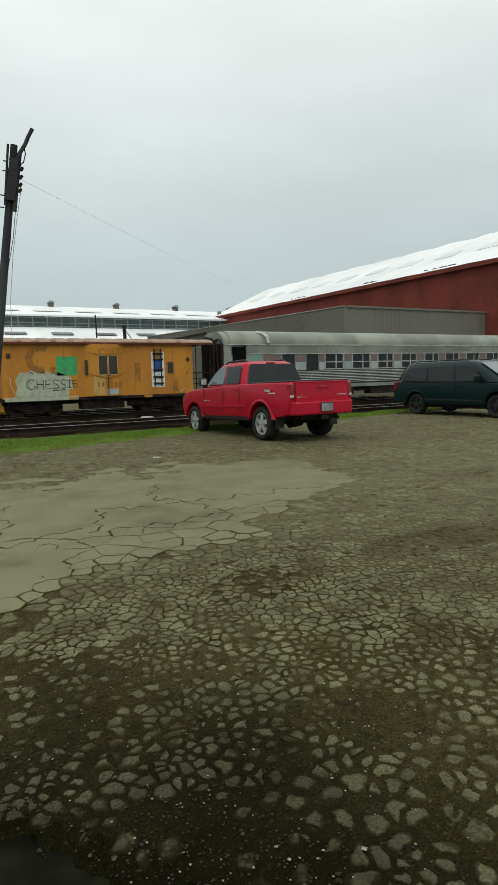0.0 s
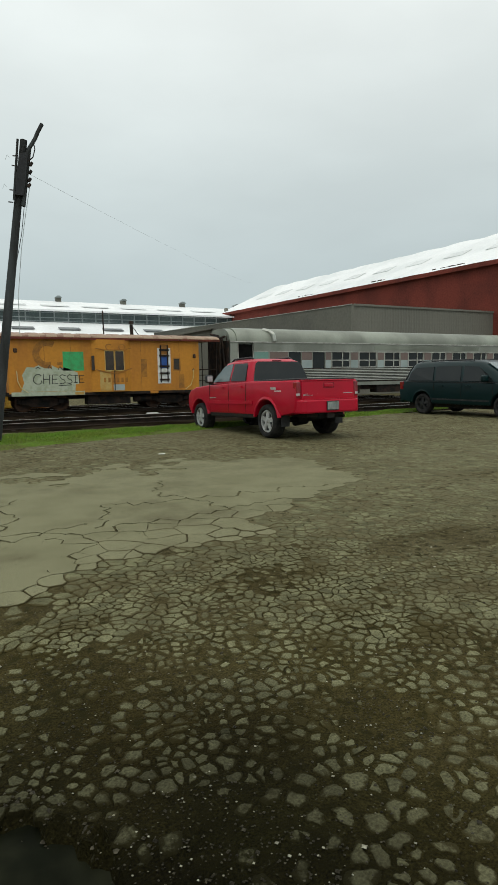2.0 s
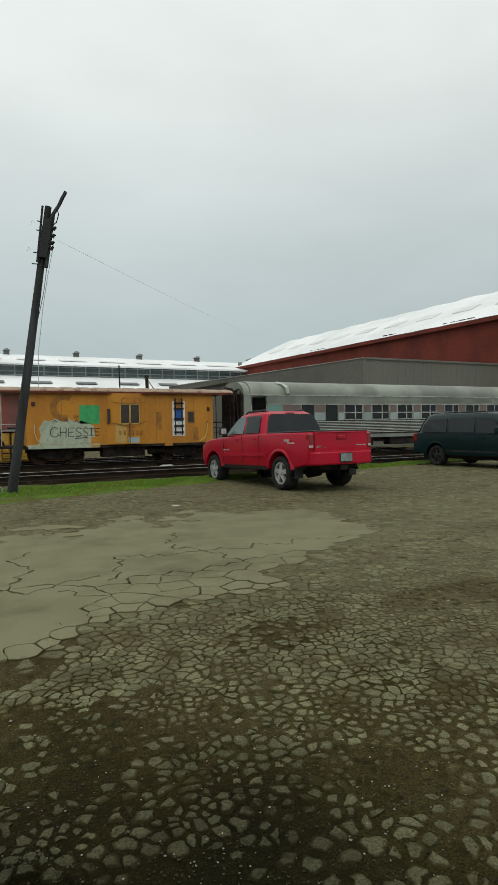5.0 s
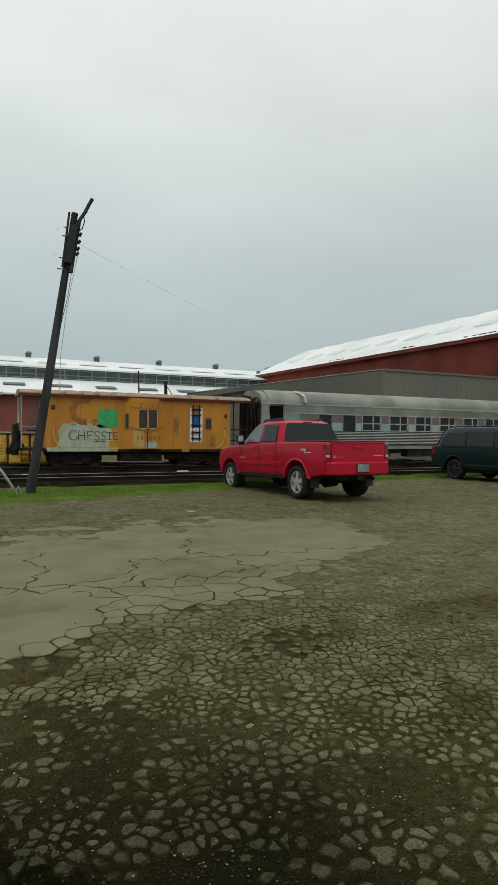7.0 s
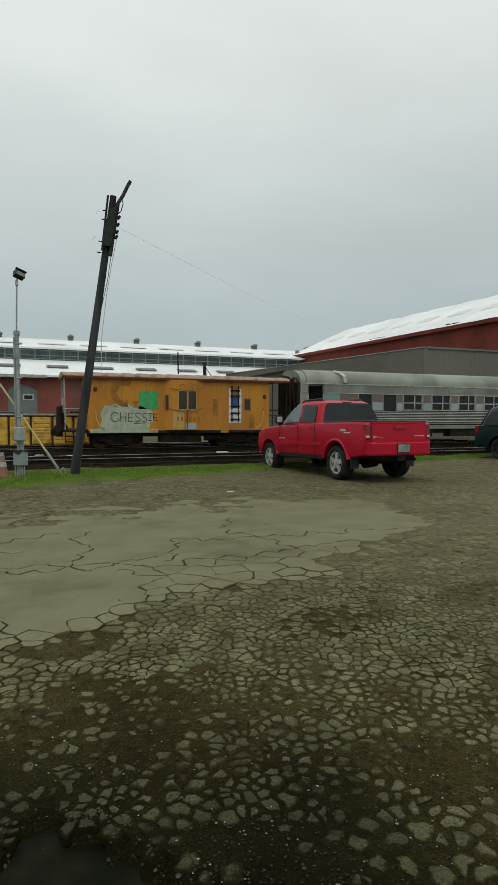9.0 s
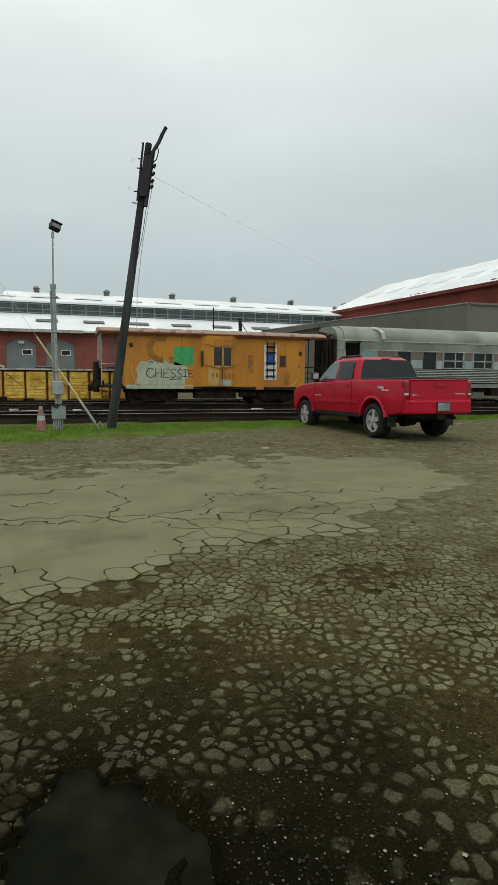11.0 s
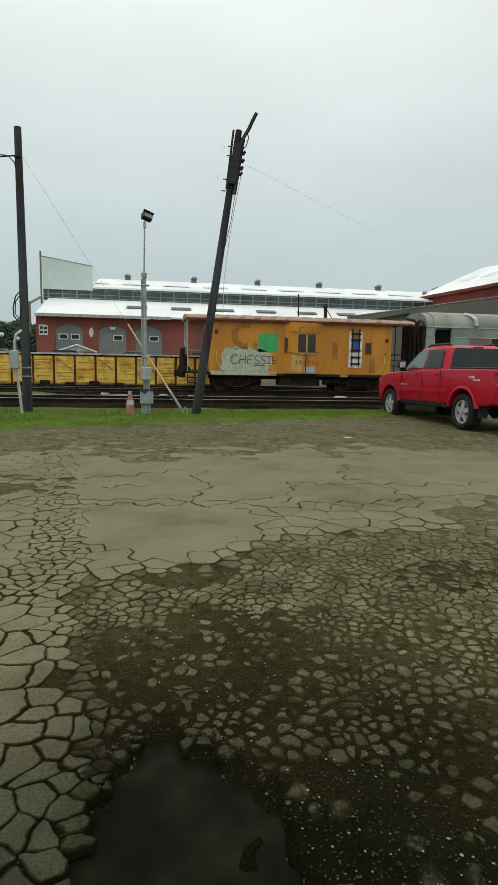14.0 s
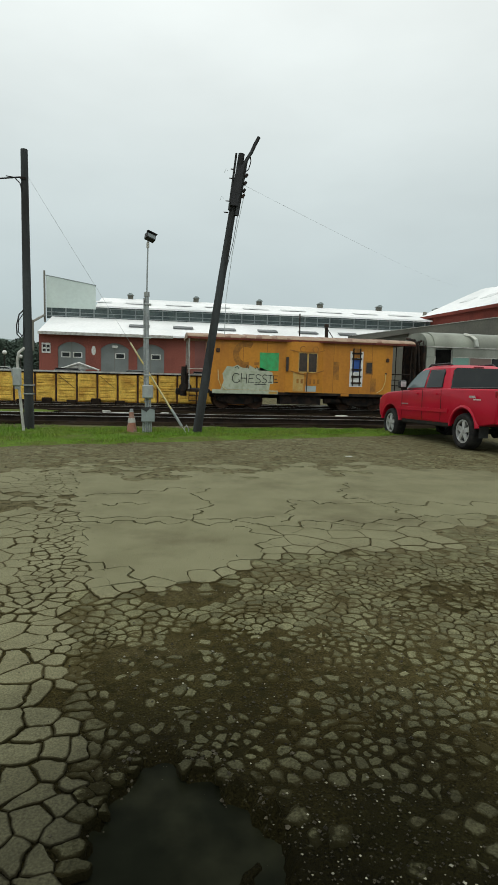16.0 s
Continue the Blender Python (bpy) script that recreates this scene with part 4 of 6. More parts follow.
    part("brake_stand", tube((-6.0, -0.95, 0.6), (-5.98, -0.95, 2.05), 0.17, 0.13, 10), "black_iron", root)
    part("air_reservoir", tube((-6.05, -1.2, 1.02), (-5.75, -0.3, 1.02), 0.2, 0.2, 12), "black_iron", root)
    part("brake_gear", box(-5.95, -5.7, -0.95, -0.55, 1.0, 1.75, None, 0.05, 1), "black_iron", root)
    part("underframe", box(-4.6, 4.6, -0.35, 0.35, 0.55, 0.80), "black_iron", root)
    part("battery_box", box(-1.15, 1.0, -1.3, -0.6, 0.28, 0.76, None, 0.02, 1), "black_iron", root)
    part("air_tank", tube((1.25, -1.0, 0.5), (2.1, -1.0, 0.5), 0.17), "black_iron", root)
    part("aerial", tube((0.1, 0.0, eave + 0.3), (0.08, 0.0, 4.98), 0.035), "black_iron", root)
    st = part("stove_pipe", tube((1.57, 0.0, eave + 0.25), (1.55, 0.0, 4.32), 0.09), "black_iron", root)
    part("cap", tube((1.55, 0.0, 4.36), (1.55, 0.0, 4.5), 0.13, 0.1), "black_iron", st)
    part("stay", tube((1.6, 0.0, 4.25), (1.95, 0.1, eave + 0.3), 0.02), "black_iron", root)


caboose()


def passenger_car():
    root = thing("passenger_car", pose(27.3, 30.5, -0.22), "old fluted stainless steel passenger railway car", "railway car")
    L = 13.0
    x0, x1 = -12.78, L
    # shell: lower side, window band as posts between real openings, letterboard, arched roof
    wins = [(-9.06, -8.22), (-7.39, -6.54), (-6.05, -4.66), (-4.01, -2.59), (-1.99, -0.68), (-0.01, 1.33), (2.03, 3.33), (3.95, 5.25), (5.95, 7.25), (7.95, 9.25)]
    zb, zt = 1.98, 2.92
    # black backing puts the shade between the flutes into the colour
    part("lower_side", box(x0, x1, -1.47, 1.48, 1.12, zb - 0.02), "black_iron", root)
    e = [-11.4] + [v for w in wins for v in w] + [x1]
    for i in range(0, len(e), 2):
        p = part("window_post", box(e[i], e[i + 1], -1.48, -1.36, zb - 0.02, zt), "stainless", root)
        if 0 < i < len(e) - 1:
            part("pale_panel", box(e[i] + 0.06, e[i + 1] - 0.06, -1.49, -1.481, zb, zb + 0.46), "panel_pale", p)
            part("salmon_panel", box(e[i] + 0.06, e[i + 1] - 0.06, -1.49, -1.481, zb + 0.46, zt), "panel_salmon", p)
    part("salmon_panel", box(-10.3, -9.12, -1.492, -1.483, zb + 0.2, zt), "panel_salmon", root)
    part("teal_panel", box(-11.3, -10.4, -1.492, -1.483, zb, zt), "panel_teal", root)
    # dark sheet standing in for the unlit inside of the car
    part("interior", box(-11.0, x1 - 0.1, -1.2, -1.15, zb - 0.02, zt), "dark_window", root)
    for i, (a, c) in enumerate(wins):
        w = part("window", box(a, c, -1.42, -1.40, zb, zt - 0.02), "car_glass", root)
        if i >= 2:
            for (p, q, r, s) in ((a, c, zb + 0.42, zb + 0.48), ((a + c) / 2 + 0.1, (a + c) / 2 + 0.16, zb, zt), (a, a + 0.06, zb, zt), (c - 0.06, c, zb, zt), (a, c, zb, zb + 0.06)):
                part("window_frame", box(p, q, -1.47, -1.43, r, s), "dirty_white", w)
    # flutes
    fl = part("flute", tube((x0 + 1.85, -1.48, 0), (x1, -1.48, 0), 0.033, 0.033, 8), "stainless_flute", root)
    for i in range(8):
        o = fl if i == 0 else new("flute", fl.data)
        o.parent = root
        o.location = (0, 0, 1.22 + 0.095 * i)
    part("letterboard", box(-11.38, x1, -1.5, 1.48, zt, 3.42), "stainless", root)
    part("letterboard", box(x0, -12.29, -1.5, 1.48, zt, 3.42), "stainless", root)
    part("letterboard", box(-12.29, -11.38, -1.3, 1.48, zt, 3.42), "stainless", root)
    part("drip_rail", box(x0, x1, -1.54, -1.50, 3.40, 3.46), "dirty_white", root, "pale drip rail")
    part("name_board", box(-2.8, 6.4, -1.515, -1.5, 3.05, 3.30), "car_roof", root)
    part("trim_strip", box(-11.3, x1, -1.51, -1.50, zt - 0.02, zt + 0.03), "dirty_white", root)
    arc = [(1.5 * math.copysign(abs(math.cos(t)) ** 0.75, math.cos(t)), 3.42 + 0.85 * abs(math.sin(t)) ** 0.9) for t in [math.pi * i / 20 for i in range(21)]]
    part("roof", prism(arc, "x", x0 + 0.4, x1), "car_roof", root, smooth=True)
    part("roof_end", prism([(p * 0.97, 3.42 + (q - 3.42) * 0.93) for p, q in arc], "x", x0, x0 + 0.4), "car_roof", root, smooth=True)
    part("roof_scoop", pipe([(-10.45, -0.95, 4.12), (-10.2, -1.2, 4.05), (-10.05, -1.45, 3.85), (-10.02, -1.52, 3.5)], 0.13, 8), "stainless_flute", root)
    # vestibule doorway, its shade a plain black sheet, and the end with its diaphragm
    d = part("vestibule_door", box(-12.27, -11.40, -1.44, -1.38, 1.3, 3.30), "void_black", root, "black sheet for the shade in the open vestibule doorway")
    for x in (-12.33, -11.39):
        part("door_post", box(x, x + 0.05, -1.5, -1.36, 1.2, 3.3), "dirty_white", root)
    part("end_wall", box(x0, -12.29, -1.48, 1.48, 1.12, 2.915), "stainless", root)
    part("diaphragm", box(x0 - 0.45, x0 - 0.003, -0.6, 0.6, 1.0, 3.75, None, 0.12, 2), "black_iron", root)
    part("end_frame", pipe([(x0 - 0.5, -1.2, 1.0), (x0 - 0.5, -1.25, 3.3), (x0 - 0.48, -1.0, 3.75), (x0 - 0.46, 0.0, 3.9)], 0.07, 8), "black_iron", root)
    part("end_panel", box(x0 - 0.12, x0 - 0.006, -1.42, -0.62, 1.15, 3.5, None, 0.03, 1), "black_iron", root)
    part("tail_hose", pipe([(x0 - 0.2, -1.2, 3.72), (x0 - 0.55, -1.3, 3.6), (x0 - 0.62, -1.32, 3.0), (x0 - 0.5, -1.3, 2.2)], 0.06, 8), "rail_steel", root)
    part("end_ladder", pipe([(x0 - 0.05, -1.35, 1.2), (x0 - 0.08, -1.37, 3.2), (x0 - 0.06, -1.1, 3.75)], 0.03), "black_iron", root)
    part("end_hose", pipe([(x0 - 0.15, -0.9, 3.7), (x0 - 0.35, -1.2, 3.5), (x0 - 0.3, -1.3, 2.4), (x0 - 0.12, -1.25, 1.5)], 0.05), "black_iron", root)
    part("skirt", box(x0 + 1.9, x1, -1.46, -1.40, 0.90, 1.12), "stainless", root)
    part("underframe", box(x0 + 0.2, x1, -1.1, 1.1, 0.62, 1.12), "black_iron", root)
    for a, c in ((-6.0, -3.8), (-2.5, 0.0), (1.5, 3.5), (4.5, 6.0)):
        part("equipment_box", box(a, c, -1.35, -0.7, 0.42, 0.92, None, 0.03, 1), "black_iron", root)
    part("marker_box", box(1.0, 1.4, -1.56, -1.5, 1.38, 1.5), "white_paint", root)
    for x in (-9.3, 9.3):
        bogie(root, x)


passenger_car()


def gondola():
    """Long low open freight car with ribbed yellow sides."""
    root = thing("gondola_car", pose(-6.3, 34.6, -0.22), "long low yellow freight car with ribbed panelled side", "railway car")
    x0, x1, z0, z1 = -9.5, 12.0, -0.05, 1.62
    part("floor", box(x0, x1, -0.9, 1.2, 0.0, 0.3), "black_iron", root)
    part("side", box(x0, x1, -0.95, -0.90, z0, z1), "faded_brown", root)
    part("side", box(x0, x1, 1.20, 1.25, z0, z1), "rust", root)
    # black strip painted in for the shade under the top rail
    part("rail_shadow_gap", box(x0, x1, -1.0, -0.952, z1 - 0.05, z1), "void_black", root)
    part("top_rail", box(x0, x1, -1.10, -0.86, z1, z1 + 0.09), "dirty_white", root, "pale steel top rail")
    k = int((x1 - x0) / 1.1)
    rng = random.Random(3)
    for i in range(k):
        a = x0 + 1.1 * i + 0.06
        p = part("side_panel", box(a - 0.0, a + 1.0, -1.05, -0.952, z0 + 0.05 + rng.uniform(0, 0.06), z1 - 0.06 - rng.uniform(0, 0.05), None, 0.07, 3), "gondola_yellow", root)
        z = z0 + 0.16
        while z < z1 - 0.3:                   # uneven courses of raised strips
            h = rng.uniform(0.13, 0.24)
            split = rng.uniform(0.3, 0.7)
            for u, v in (((0.07, split - 0.02), (split + 0.02, 0.93)) if rng.random() < 0.75 else ((0.07, 0.93),)):
                if rng.random() < 0.85:
                    part("raised_strip", box(a + u, a + v, -1.05 - rng.uniform(0.012, 0.045), -1.05, z, z + h - 0.05, None, 0.012, 1), "gondola_yellow", p)
            z += h
        if i % 2 == 0:
            part("brace", tube((a + 0.1, -1.10, 1.45), (a + 0.95, -1.10, 0.75), 0.014, 0.014, 6), "rust", root)
        part("side_post", box(a - 0.085, a - 0.02, -1.02, -0.952, z0, z1 - 0.05), "rust", root)
    for i in range(5):
        part("tie_block", box(x0 + 9 + 1.3 * i, x0 + 9.5 + 1.3 * i, -1.4, -1.1, -0.13, 0.12 + 0.1 * (i % 2), None, 0.03, 1), "tie_wood", root)


gondola()


# ---- parked vehicles ----
def arch(yc, zc, r, z_base, back_first):
    """Points of a wheel opening along the sill, from one side to the other."""
    a0 = math.asin((z_base - zc) / r)
    pts = [(yc + r * math.cos(a), zc + r * math.sin(a)) for a in [a0 + (math.pi - 2 * a0) * i / 14 for i in range(15)]]
    return pts if not back_first else pts[::-1]


def crowned(outline, half, crown, bm=None, steps=(0.0, 0.25, 0.5, 0.75, 0.9, 1.0), pinch=None):
    """A body drawn across its width, its sides rounded in towards top and bottom. pinch(y, z): how much narrower there."""
    b = bmesh.new()
    loops = []
    zs = [q for p, q in outline]
    zc, zh = (min(zs) + max(zs)) / 2, (max(zs) - min(zs)) / 2
    cols = [-1 + 2 * i / 6 for i in range(7)]
    for c in cols:
        loop = []
        for p, q in outline:
            w = half - crown * (abs(q - zc) / zh) ** 3 - (pinch(p, q) if pinch else 0)
            loop.append(b.verts.new((c * w, p, q)))
        loops.append(loop)
    k = len(outline)
    for a, c in zip(loops, loops[1:]):
        for i in range(k):
            b.faces.new((a[i], a[(i + 1) % k], c[(i + 1) % k], c[i]))
    fa, fc = b.faces.new(loops[0][::-1]), b.faces.new(loops[-1])
    bmesh.ops.recalc_face_normals(b, faces=b.faces)
    edges = [e for e in b.edges if fa in e.link_faces or fc in e.link_faces]
    bmesh.ops.bevel(b, geom=edges, offset=0.035, segments=3, affect='EDGES', profile=0.6, clamp_overlap=True)
    return join(bm, b)


def on_side(poly, xf, side, out=0.006, thick=0.02):
    """A thin pane lying on a leaning side; poly are y, z."""
    b = bmesh.new()
    va = [b.verts.new((side * (xf(p, q) + out), p, q)) for p, q in poly]
    vc = [b.verts.new((side * (xf(p, q) + out - thick), p, q)) for p, q in poly]
    b.faces.new(va)
    b.faces.new(vc[::-1])
    for i in range(len(poly)):
        j = (i + 1) % len(poly)
        b.faces.new((va[i], va[j], vc[j], vc[i]))
    return b


def slab(corners, thick=0.02):
    """A thin four-cornered pane."""
    b = bmesh.new()
    C = [Vector(c) for c in corners]
    n = (C[1] - C[0]).cross(C[3] - C[0]).normalized() * thick
    va = [b.verts.new(c) for c in C]
    vc = [b.verts.new(c - n) for c in C]
    b.faces.new(va)
    b.faces.new(vc[::-1])
    for i in range(len(C)):
        j = (i + 1) % len(C)
        b.faces.new((va[i], va[j], vc[j], vc[i]))
    return b


def greenhouse(base, roof, z0, z1, bulge=0.03):
    """Cab from a base (y0, y1, half width) to a roof (y0, y1, half width), rounded."""
    b = bmesh.new()
    rings = []
    for f in (0, 0.5, 0.88, 1.0):
        y0, y1, w = [base[i] + (roof[i] - base[i]) * f for i in range(3)]
        if f == 1.0:
            y0, y1, w = y0 + 0.10, y1 - 0.14, w - 0.10
        z = z0 + (z1 - z0) * (f if f < 1 else 1.0)
        w += bulge * math.sin(math.pi * f)
        ring = []
        for i in range(24):
            a = 2 * math.pi * i / 24
            ca, sa = math.cos(a), math.sin(a)
            px = w * math.copysign(abs(ca) ** 0.22, ca)
            py = (y0 + y1) / 2 + (y1 - y0) / 2 * math.copysign(abs(sa) ** 0.22, sa)
            ring.append(b.verts.new((px, py, z)))
        rings.append(ring)
    for a, c in zip(rings, rings[1:]):
        for i in range(24):
            b.faces.new((a[i], a[(i + 1) % 24], c[(i + 1) % 24], c[i]))
    b.faces.new(rings[-1])
    b.faces.new(rings[0][::-1])
    return b


def wheel(parent, x, y, r, width, side, rim_mat, spokes):
    """Tyre with a spoked rim; side -1: outer face to the left."""
    b = bmesh.new()
    prof = [(r * 0.66, 0.0), (r * 0.72, 0.03), (r * 0.86, 0.035), (r * 0.96, 0.01), (r, -0.03), (r, -width + 0.03), (r * 0.96, -width), (r * 0.66, -width)]
    n = 36
    rings = [[b.verts.new((side * (o + 0.0), rr * math.cos(2 * math.pi * i / n), rr * math.sin(2 * math.pi * i / n))) for i in range(n)] for rr, o in prof]
    for a, c in zip(rings, rings[1:] + rings[:1]):
        for i in range(n):
            b.faces.new((a[i], a[(i + 1) % n], c[(i + 1) % n], c[i]))
    w = part("wheel", b, "tyre", parent, smooth=True)
    w.location = (x, y, r)
    ri = r * 0.66
    part("hub_disc", tube((side * -0.10, 0, 0), (side * -0.06, 0, 0), ri, ri, 28), "black_plastic", w)
    rim = None
    m = 28
    b = bmesh.new()
    pr = [(ri, 0.0), (ri * 0.88, 0.0), (ri * 0.86, -0.06), (ri, -0.06)]
    rings = [[b.verts.new((side * o, rr * math.cos(2 * math.pi * i / m), rr * math.sin(2 * math.pi * i / m))) for i in range(m)] for rr, o in pr]
    for a, c in zip(rings, rings[1:] + rings[:1]):
        for i in range(m):
            b.faces.new((a[i], a[(i + 1) % m], c[(i + 1) % m], c[i]))
    for k in range(spokes):
        a = 2 * math.pi * k / spokes + 0.35
        u, v = Vector((0, math.cos(a), math.sin(a))), Vector((0, -math.sin(a), math.cos(a)))
        w0, w1 = ri * 0.26, ri * 0.20
        for s0, s1, o0, o1 in ((0.14, 0.95, 0.0, -0.012),):
            P = [u * ri * s0 + v * w0 * 0.7, u * ri * s0 - v * w0 * 0.7, u * ri * s1 - v * w1, u * ri * s1 + v * w1]
            va = [b.verts.new(p + Vector((side * o, 0, 0))) for p, o in zip(P, (o0, o0, o1, o1))]
            vc = [b.verts.new(p + Vector((side * -0.05, 0, 0))) for p in P]
            b.faces.new(va)
            b.faces.new(vc[::-1])
            for i in range(4):
                b.faces.new((va[i], va[(i + 1) % 4], vc[(i + 1) % 4], vc[i]))
    rim = part("rim", b, rim_mat, w)
    part("centre_cap", tube((side * -0.02, 0, 0), (side * 0.012, 0, 0), ri * 0.2, ri * 0.17, 14), rim_mat, w)
    return w


def flare(parent, yc, zc, r, side, x, mat, wdt=0.05):
    b = bmesh.new()
    rows = []
    for i in range(17):
        a = math.radians(8) + math.radians(164) * i / 16
        c, s = math.cos(a), math.sin(a)
        rows.append([b.verts.new((side * xx, yc + rr * c, zc + rr * s)) for xx, rr in ((x - 0.05, r + 0.075), (x + 0.005, r + 0.055), (x + 0.018, r + 0.02), (x + 0.005, r - 0.004), (x - 0.06, r - 0.004))])
    for a, c in zip(rows, rows[1:]):
        for j in range(4):
            b.faces.new((a[j], a[j + 1], c[j + 1], c[j]))
    part("fender_flare", b, mat, parent, smooth=True)


def pickup():
    root = thing("pickup_truck", pose(7.73, 11.55, 0.0, -1.3, 0, 3.9), "red double-cab pickup truck parked on the lot edge", "pickup truck")
    WB, R = 3.236, 0.375
    sill = 0.50
    out = [(-1.02, 0.74), (-1.04, 0.95), (-1.04, 1.22), (-1.01, 1.255), (0.62, 1.265), (0.70, 1.27), (2.55, 1.215), (2.75, 1.21), (3.45, 1.165), (3.85, 1.08), (4.04, 0.95), (4.10, 0.75), (4.08, 0.55), (3.88, 0.47)]
    out += arch(WB, 0.40, 0.46, sill, False) + arch(0.0, 0.40, 0.46, sill, False) + [(-0.62, 0.52), (-0.98, 0.58)]
    body = part("body", crowned(out, 0.915, 0.05, pinch=lambda y, z: 0.10 * max(0, (y - 3.2) / 0.9) ** 2 + 0.055 * max(0, (-0.45 - y) / 0.6) ** 2), "red_paint", root, smooth=True)
    bz0, bz1 = 1.24, 1.80
    base, top = (0.70, 2.72, 0.85), (0.86, 2.02, 0.66)
    cab = part("cab", greenhouse(base, top, bz0, bz1), "red_paint", root, smooth=True)

    def xf(y, z):
        f = (z - bz0) / (bz1 - bz0)
        return 0.85 + (0.66 - 0.85) * f + 0.03 * math.sin(math.pi * f)
    for side in (-1, 1):
        part("rear_door_window", on_side([(0.93, 1.29), (1.60, 1.29), (1.60, 1.70), (1.05, 1.70), (0.98, 1.64)], xf, side, 0.02, 0.04), "car_glass", cab)
        part("front_door_window", on_side([(1.68, 1.29), (2.50, 1.28), (2.34, 1.44), (2.06, 1.66), (1.90, 1.70), (1.68, 1.71)], xf, side, 0.02, 0.04), "clear_glass", cab)
        for y in (0.84, 1.64, 2.62):
            part("door_seam", on_side([(y, 0.56), (y + 0.014, 0.56), (y + 0.014, 1.235), (y, 1.235)], lambda p, q: 0.912, side, 0.003, 0.006), "underbody", body)
        for y in (1.0, 1.85):
            part("door_handle", on_side([(y, 1.12), (y + 0.16, 1.12), (y + 0.16, 1.16), (y, 1.16)], lambda p, q: 0.91, side, 0.03, 0.03), "red_paint", body)
        part("side_moulding", on_side([(0.55, 0.74), (2.70, 0.74), (2.70, 0.82), (0.55, 0.82)], lambda p, q: 0.912, side, 0.014, 0.02), "red_paint", body)
        part("rocker", box(min(side * 0.62, side * 0.88), max(side * 0.62, side * 0.88), 0.55, 2.68, 0.42, 0.53, None, 0.02, 1), "underbody", root)
        flare(root, 0, 0.40, 0.46, side, 0.915, "red_paint")
        flare(root, WB, 0.40, 0.46, side, 0.90, "red_paint")
        m = part("door_mirror", box(min(side * 0.93, side * 1.12), max(side * 0.93, side * 1.12), 2.36, 2.50, 1.27, 1.46, None, 0.04, 2), "black_plastic", root)
        part("mirror_glass", box(min(side * 0.96, side * 1.10), max(side * 0.96, side * 1.10), 2.352, 2.358, 1.30, 1.43), "lamp_clear", m)
        part("tail_lamp", box(min(side * 0.72, side * 0.838), max(side * 0.72, side * 0.838), -1.058, -0.92, 0.90, 1.22, None, 0.02, 2), "lamp_red", root)
        part("reverse_lamp", box(min(side * 0.75, side * 0.842), max(side * 0.75, side * 0.842), -1.064, -0.96, 0.93, 0.985, None, 0.01, 1), "lamp_clear", root)
        part("head_lamp", box(min(side * 0.55, side * 0.83), max(side * 0.55, side * 0.83), 3.78, 4.02, 0.86, 1.02, None, 0.03, 1), "lamp_clear", root)
        part("roof_rail", pipe([(side * 0.55, 1.02, 1.79), (side * 0.55, 1.12, 1.835), (side * 0.55, 1.90, 1.83), (side * 0.55, 2.02, 1.77)], 0.022), "black_plastic", root)
        part("decal_bar", on_side([(-0.42, 1.07), (-0.22, 1.07), (-0.20, 1.12), (-0.40, 1.12)], lambda p, q: 0.912, side, 0.003, 0.005), "dirty_white", body)
        part("decal_bar", on_side([(-0.60, 1.03), (-0.36, 1.03), (-0.35, 1.05), (-0.58, 1.05)], lambda p, q: 0.912, side, 0.003, 0.005), "white_paint", body)
        part("door_badge", on_side([(2.30, 0.88), (2.62, 0.88), (2.62, 0.905), (2.30, 0.905)], lambda p, q: 0.912, side, 0.004, 0.005), "dirty_white", body)
        part("mud_flap", box(min(side * 0.64, side * 0.85), max(side * 0.64, side * 0.85), -0.52, -0.50, 0.27, 0.60), "black_plastic", root)
        for y in (0, WB):
            wheel(root, side * 0.885, y, R, 0.25, side, "alloy", 5)
    part("windscreen", slab([(-0.70, 2.705, 1.28), (0.70, 2.705, 1.28), (0.58, 2.13, 1.70), (-0.58, 2.13, 1.70)]), "car_glass", cab)
    part("rear_window", slab([(0.77, 0.690, 1.29), (-0.77, 0.690, 1.29), (-0.72, 0.735, 1.46), (-0.64, 0.800, 1.68), (-0.58, 0.815, 1.72), (0.58, 0.815, 1.72), (0.64, 0.800, 1.68), (0.72, 0.735, 1.46)], 0.03), "car_glass", cab)
    for x in (-0.22, 0.22):
        part("window_divider", slab([(x + 0.012, 0.682, 1.29), (x - 0.012, 0.682, 1.29), (x - 0.012, 0.806, 1.71), (x + 0.012, 0.806, 1.71)], 0.02), "black_plastic", cab)
    part("stop_lamp", box(-0.12, 0.12, 0.835, 0.87, 1.74, 1.765), "lamp_red", cab)
    part("roof_deflector", box(-0.5, 0.5, 1.82, 1.93, 1.795, 1.83, None, 0.015, 1), "black_plastic", root)
    # bed cover, tailgate and rear bumper
    part("tonneau_cover", box(-0.80, 0.80, -1.000, 0.66, 1.255, 1.295, None, 0.018, 2), "black_plastic", root, "black folding bed cover")
    tg = part("tailgate", box(-0.715, 0.715, -1.065, -1.030, 0.80, 1.25, None, 0.02, 2), "red_paint", root)
    part("tailgate_spoiler", box(-0.73, 0.73, -1.080, -1.000, 1.235, 1.262, None, 0.012, 2), "red_paint", tg)
    part("tailgate_recess", box(-0.62, 0.62, -1.070, -1.063, 0.90, 0.96), "red_paint", tg)
    part("tailgate_handle", box(-0.13, 0.13, -1.085, -1.060, 1.10, 1.18, None, 0.02, 2), "red_paint", tg)
    part("handle_recess", box(-0.15, 0.15, -1.072, -1.064, 1.085, 1.195, None, 0.003, 1), "lamp_red", tg)
    part("badge_bar", box(-0.67, -0.42, -1.070, -1.064, 0.925, 0.945), "alloy", tg)
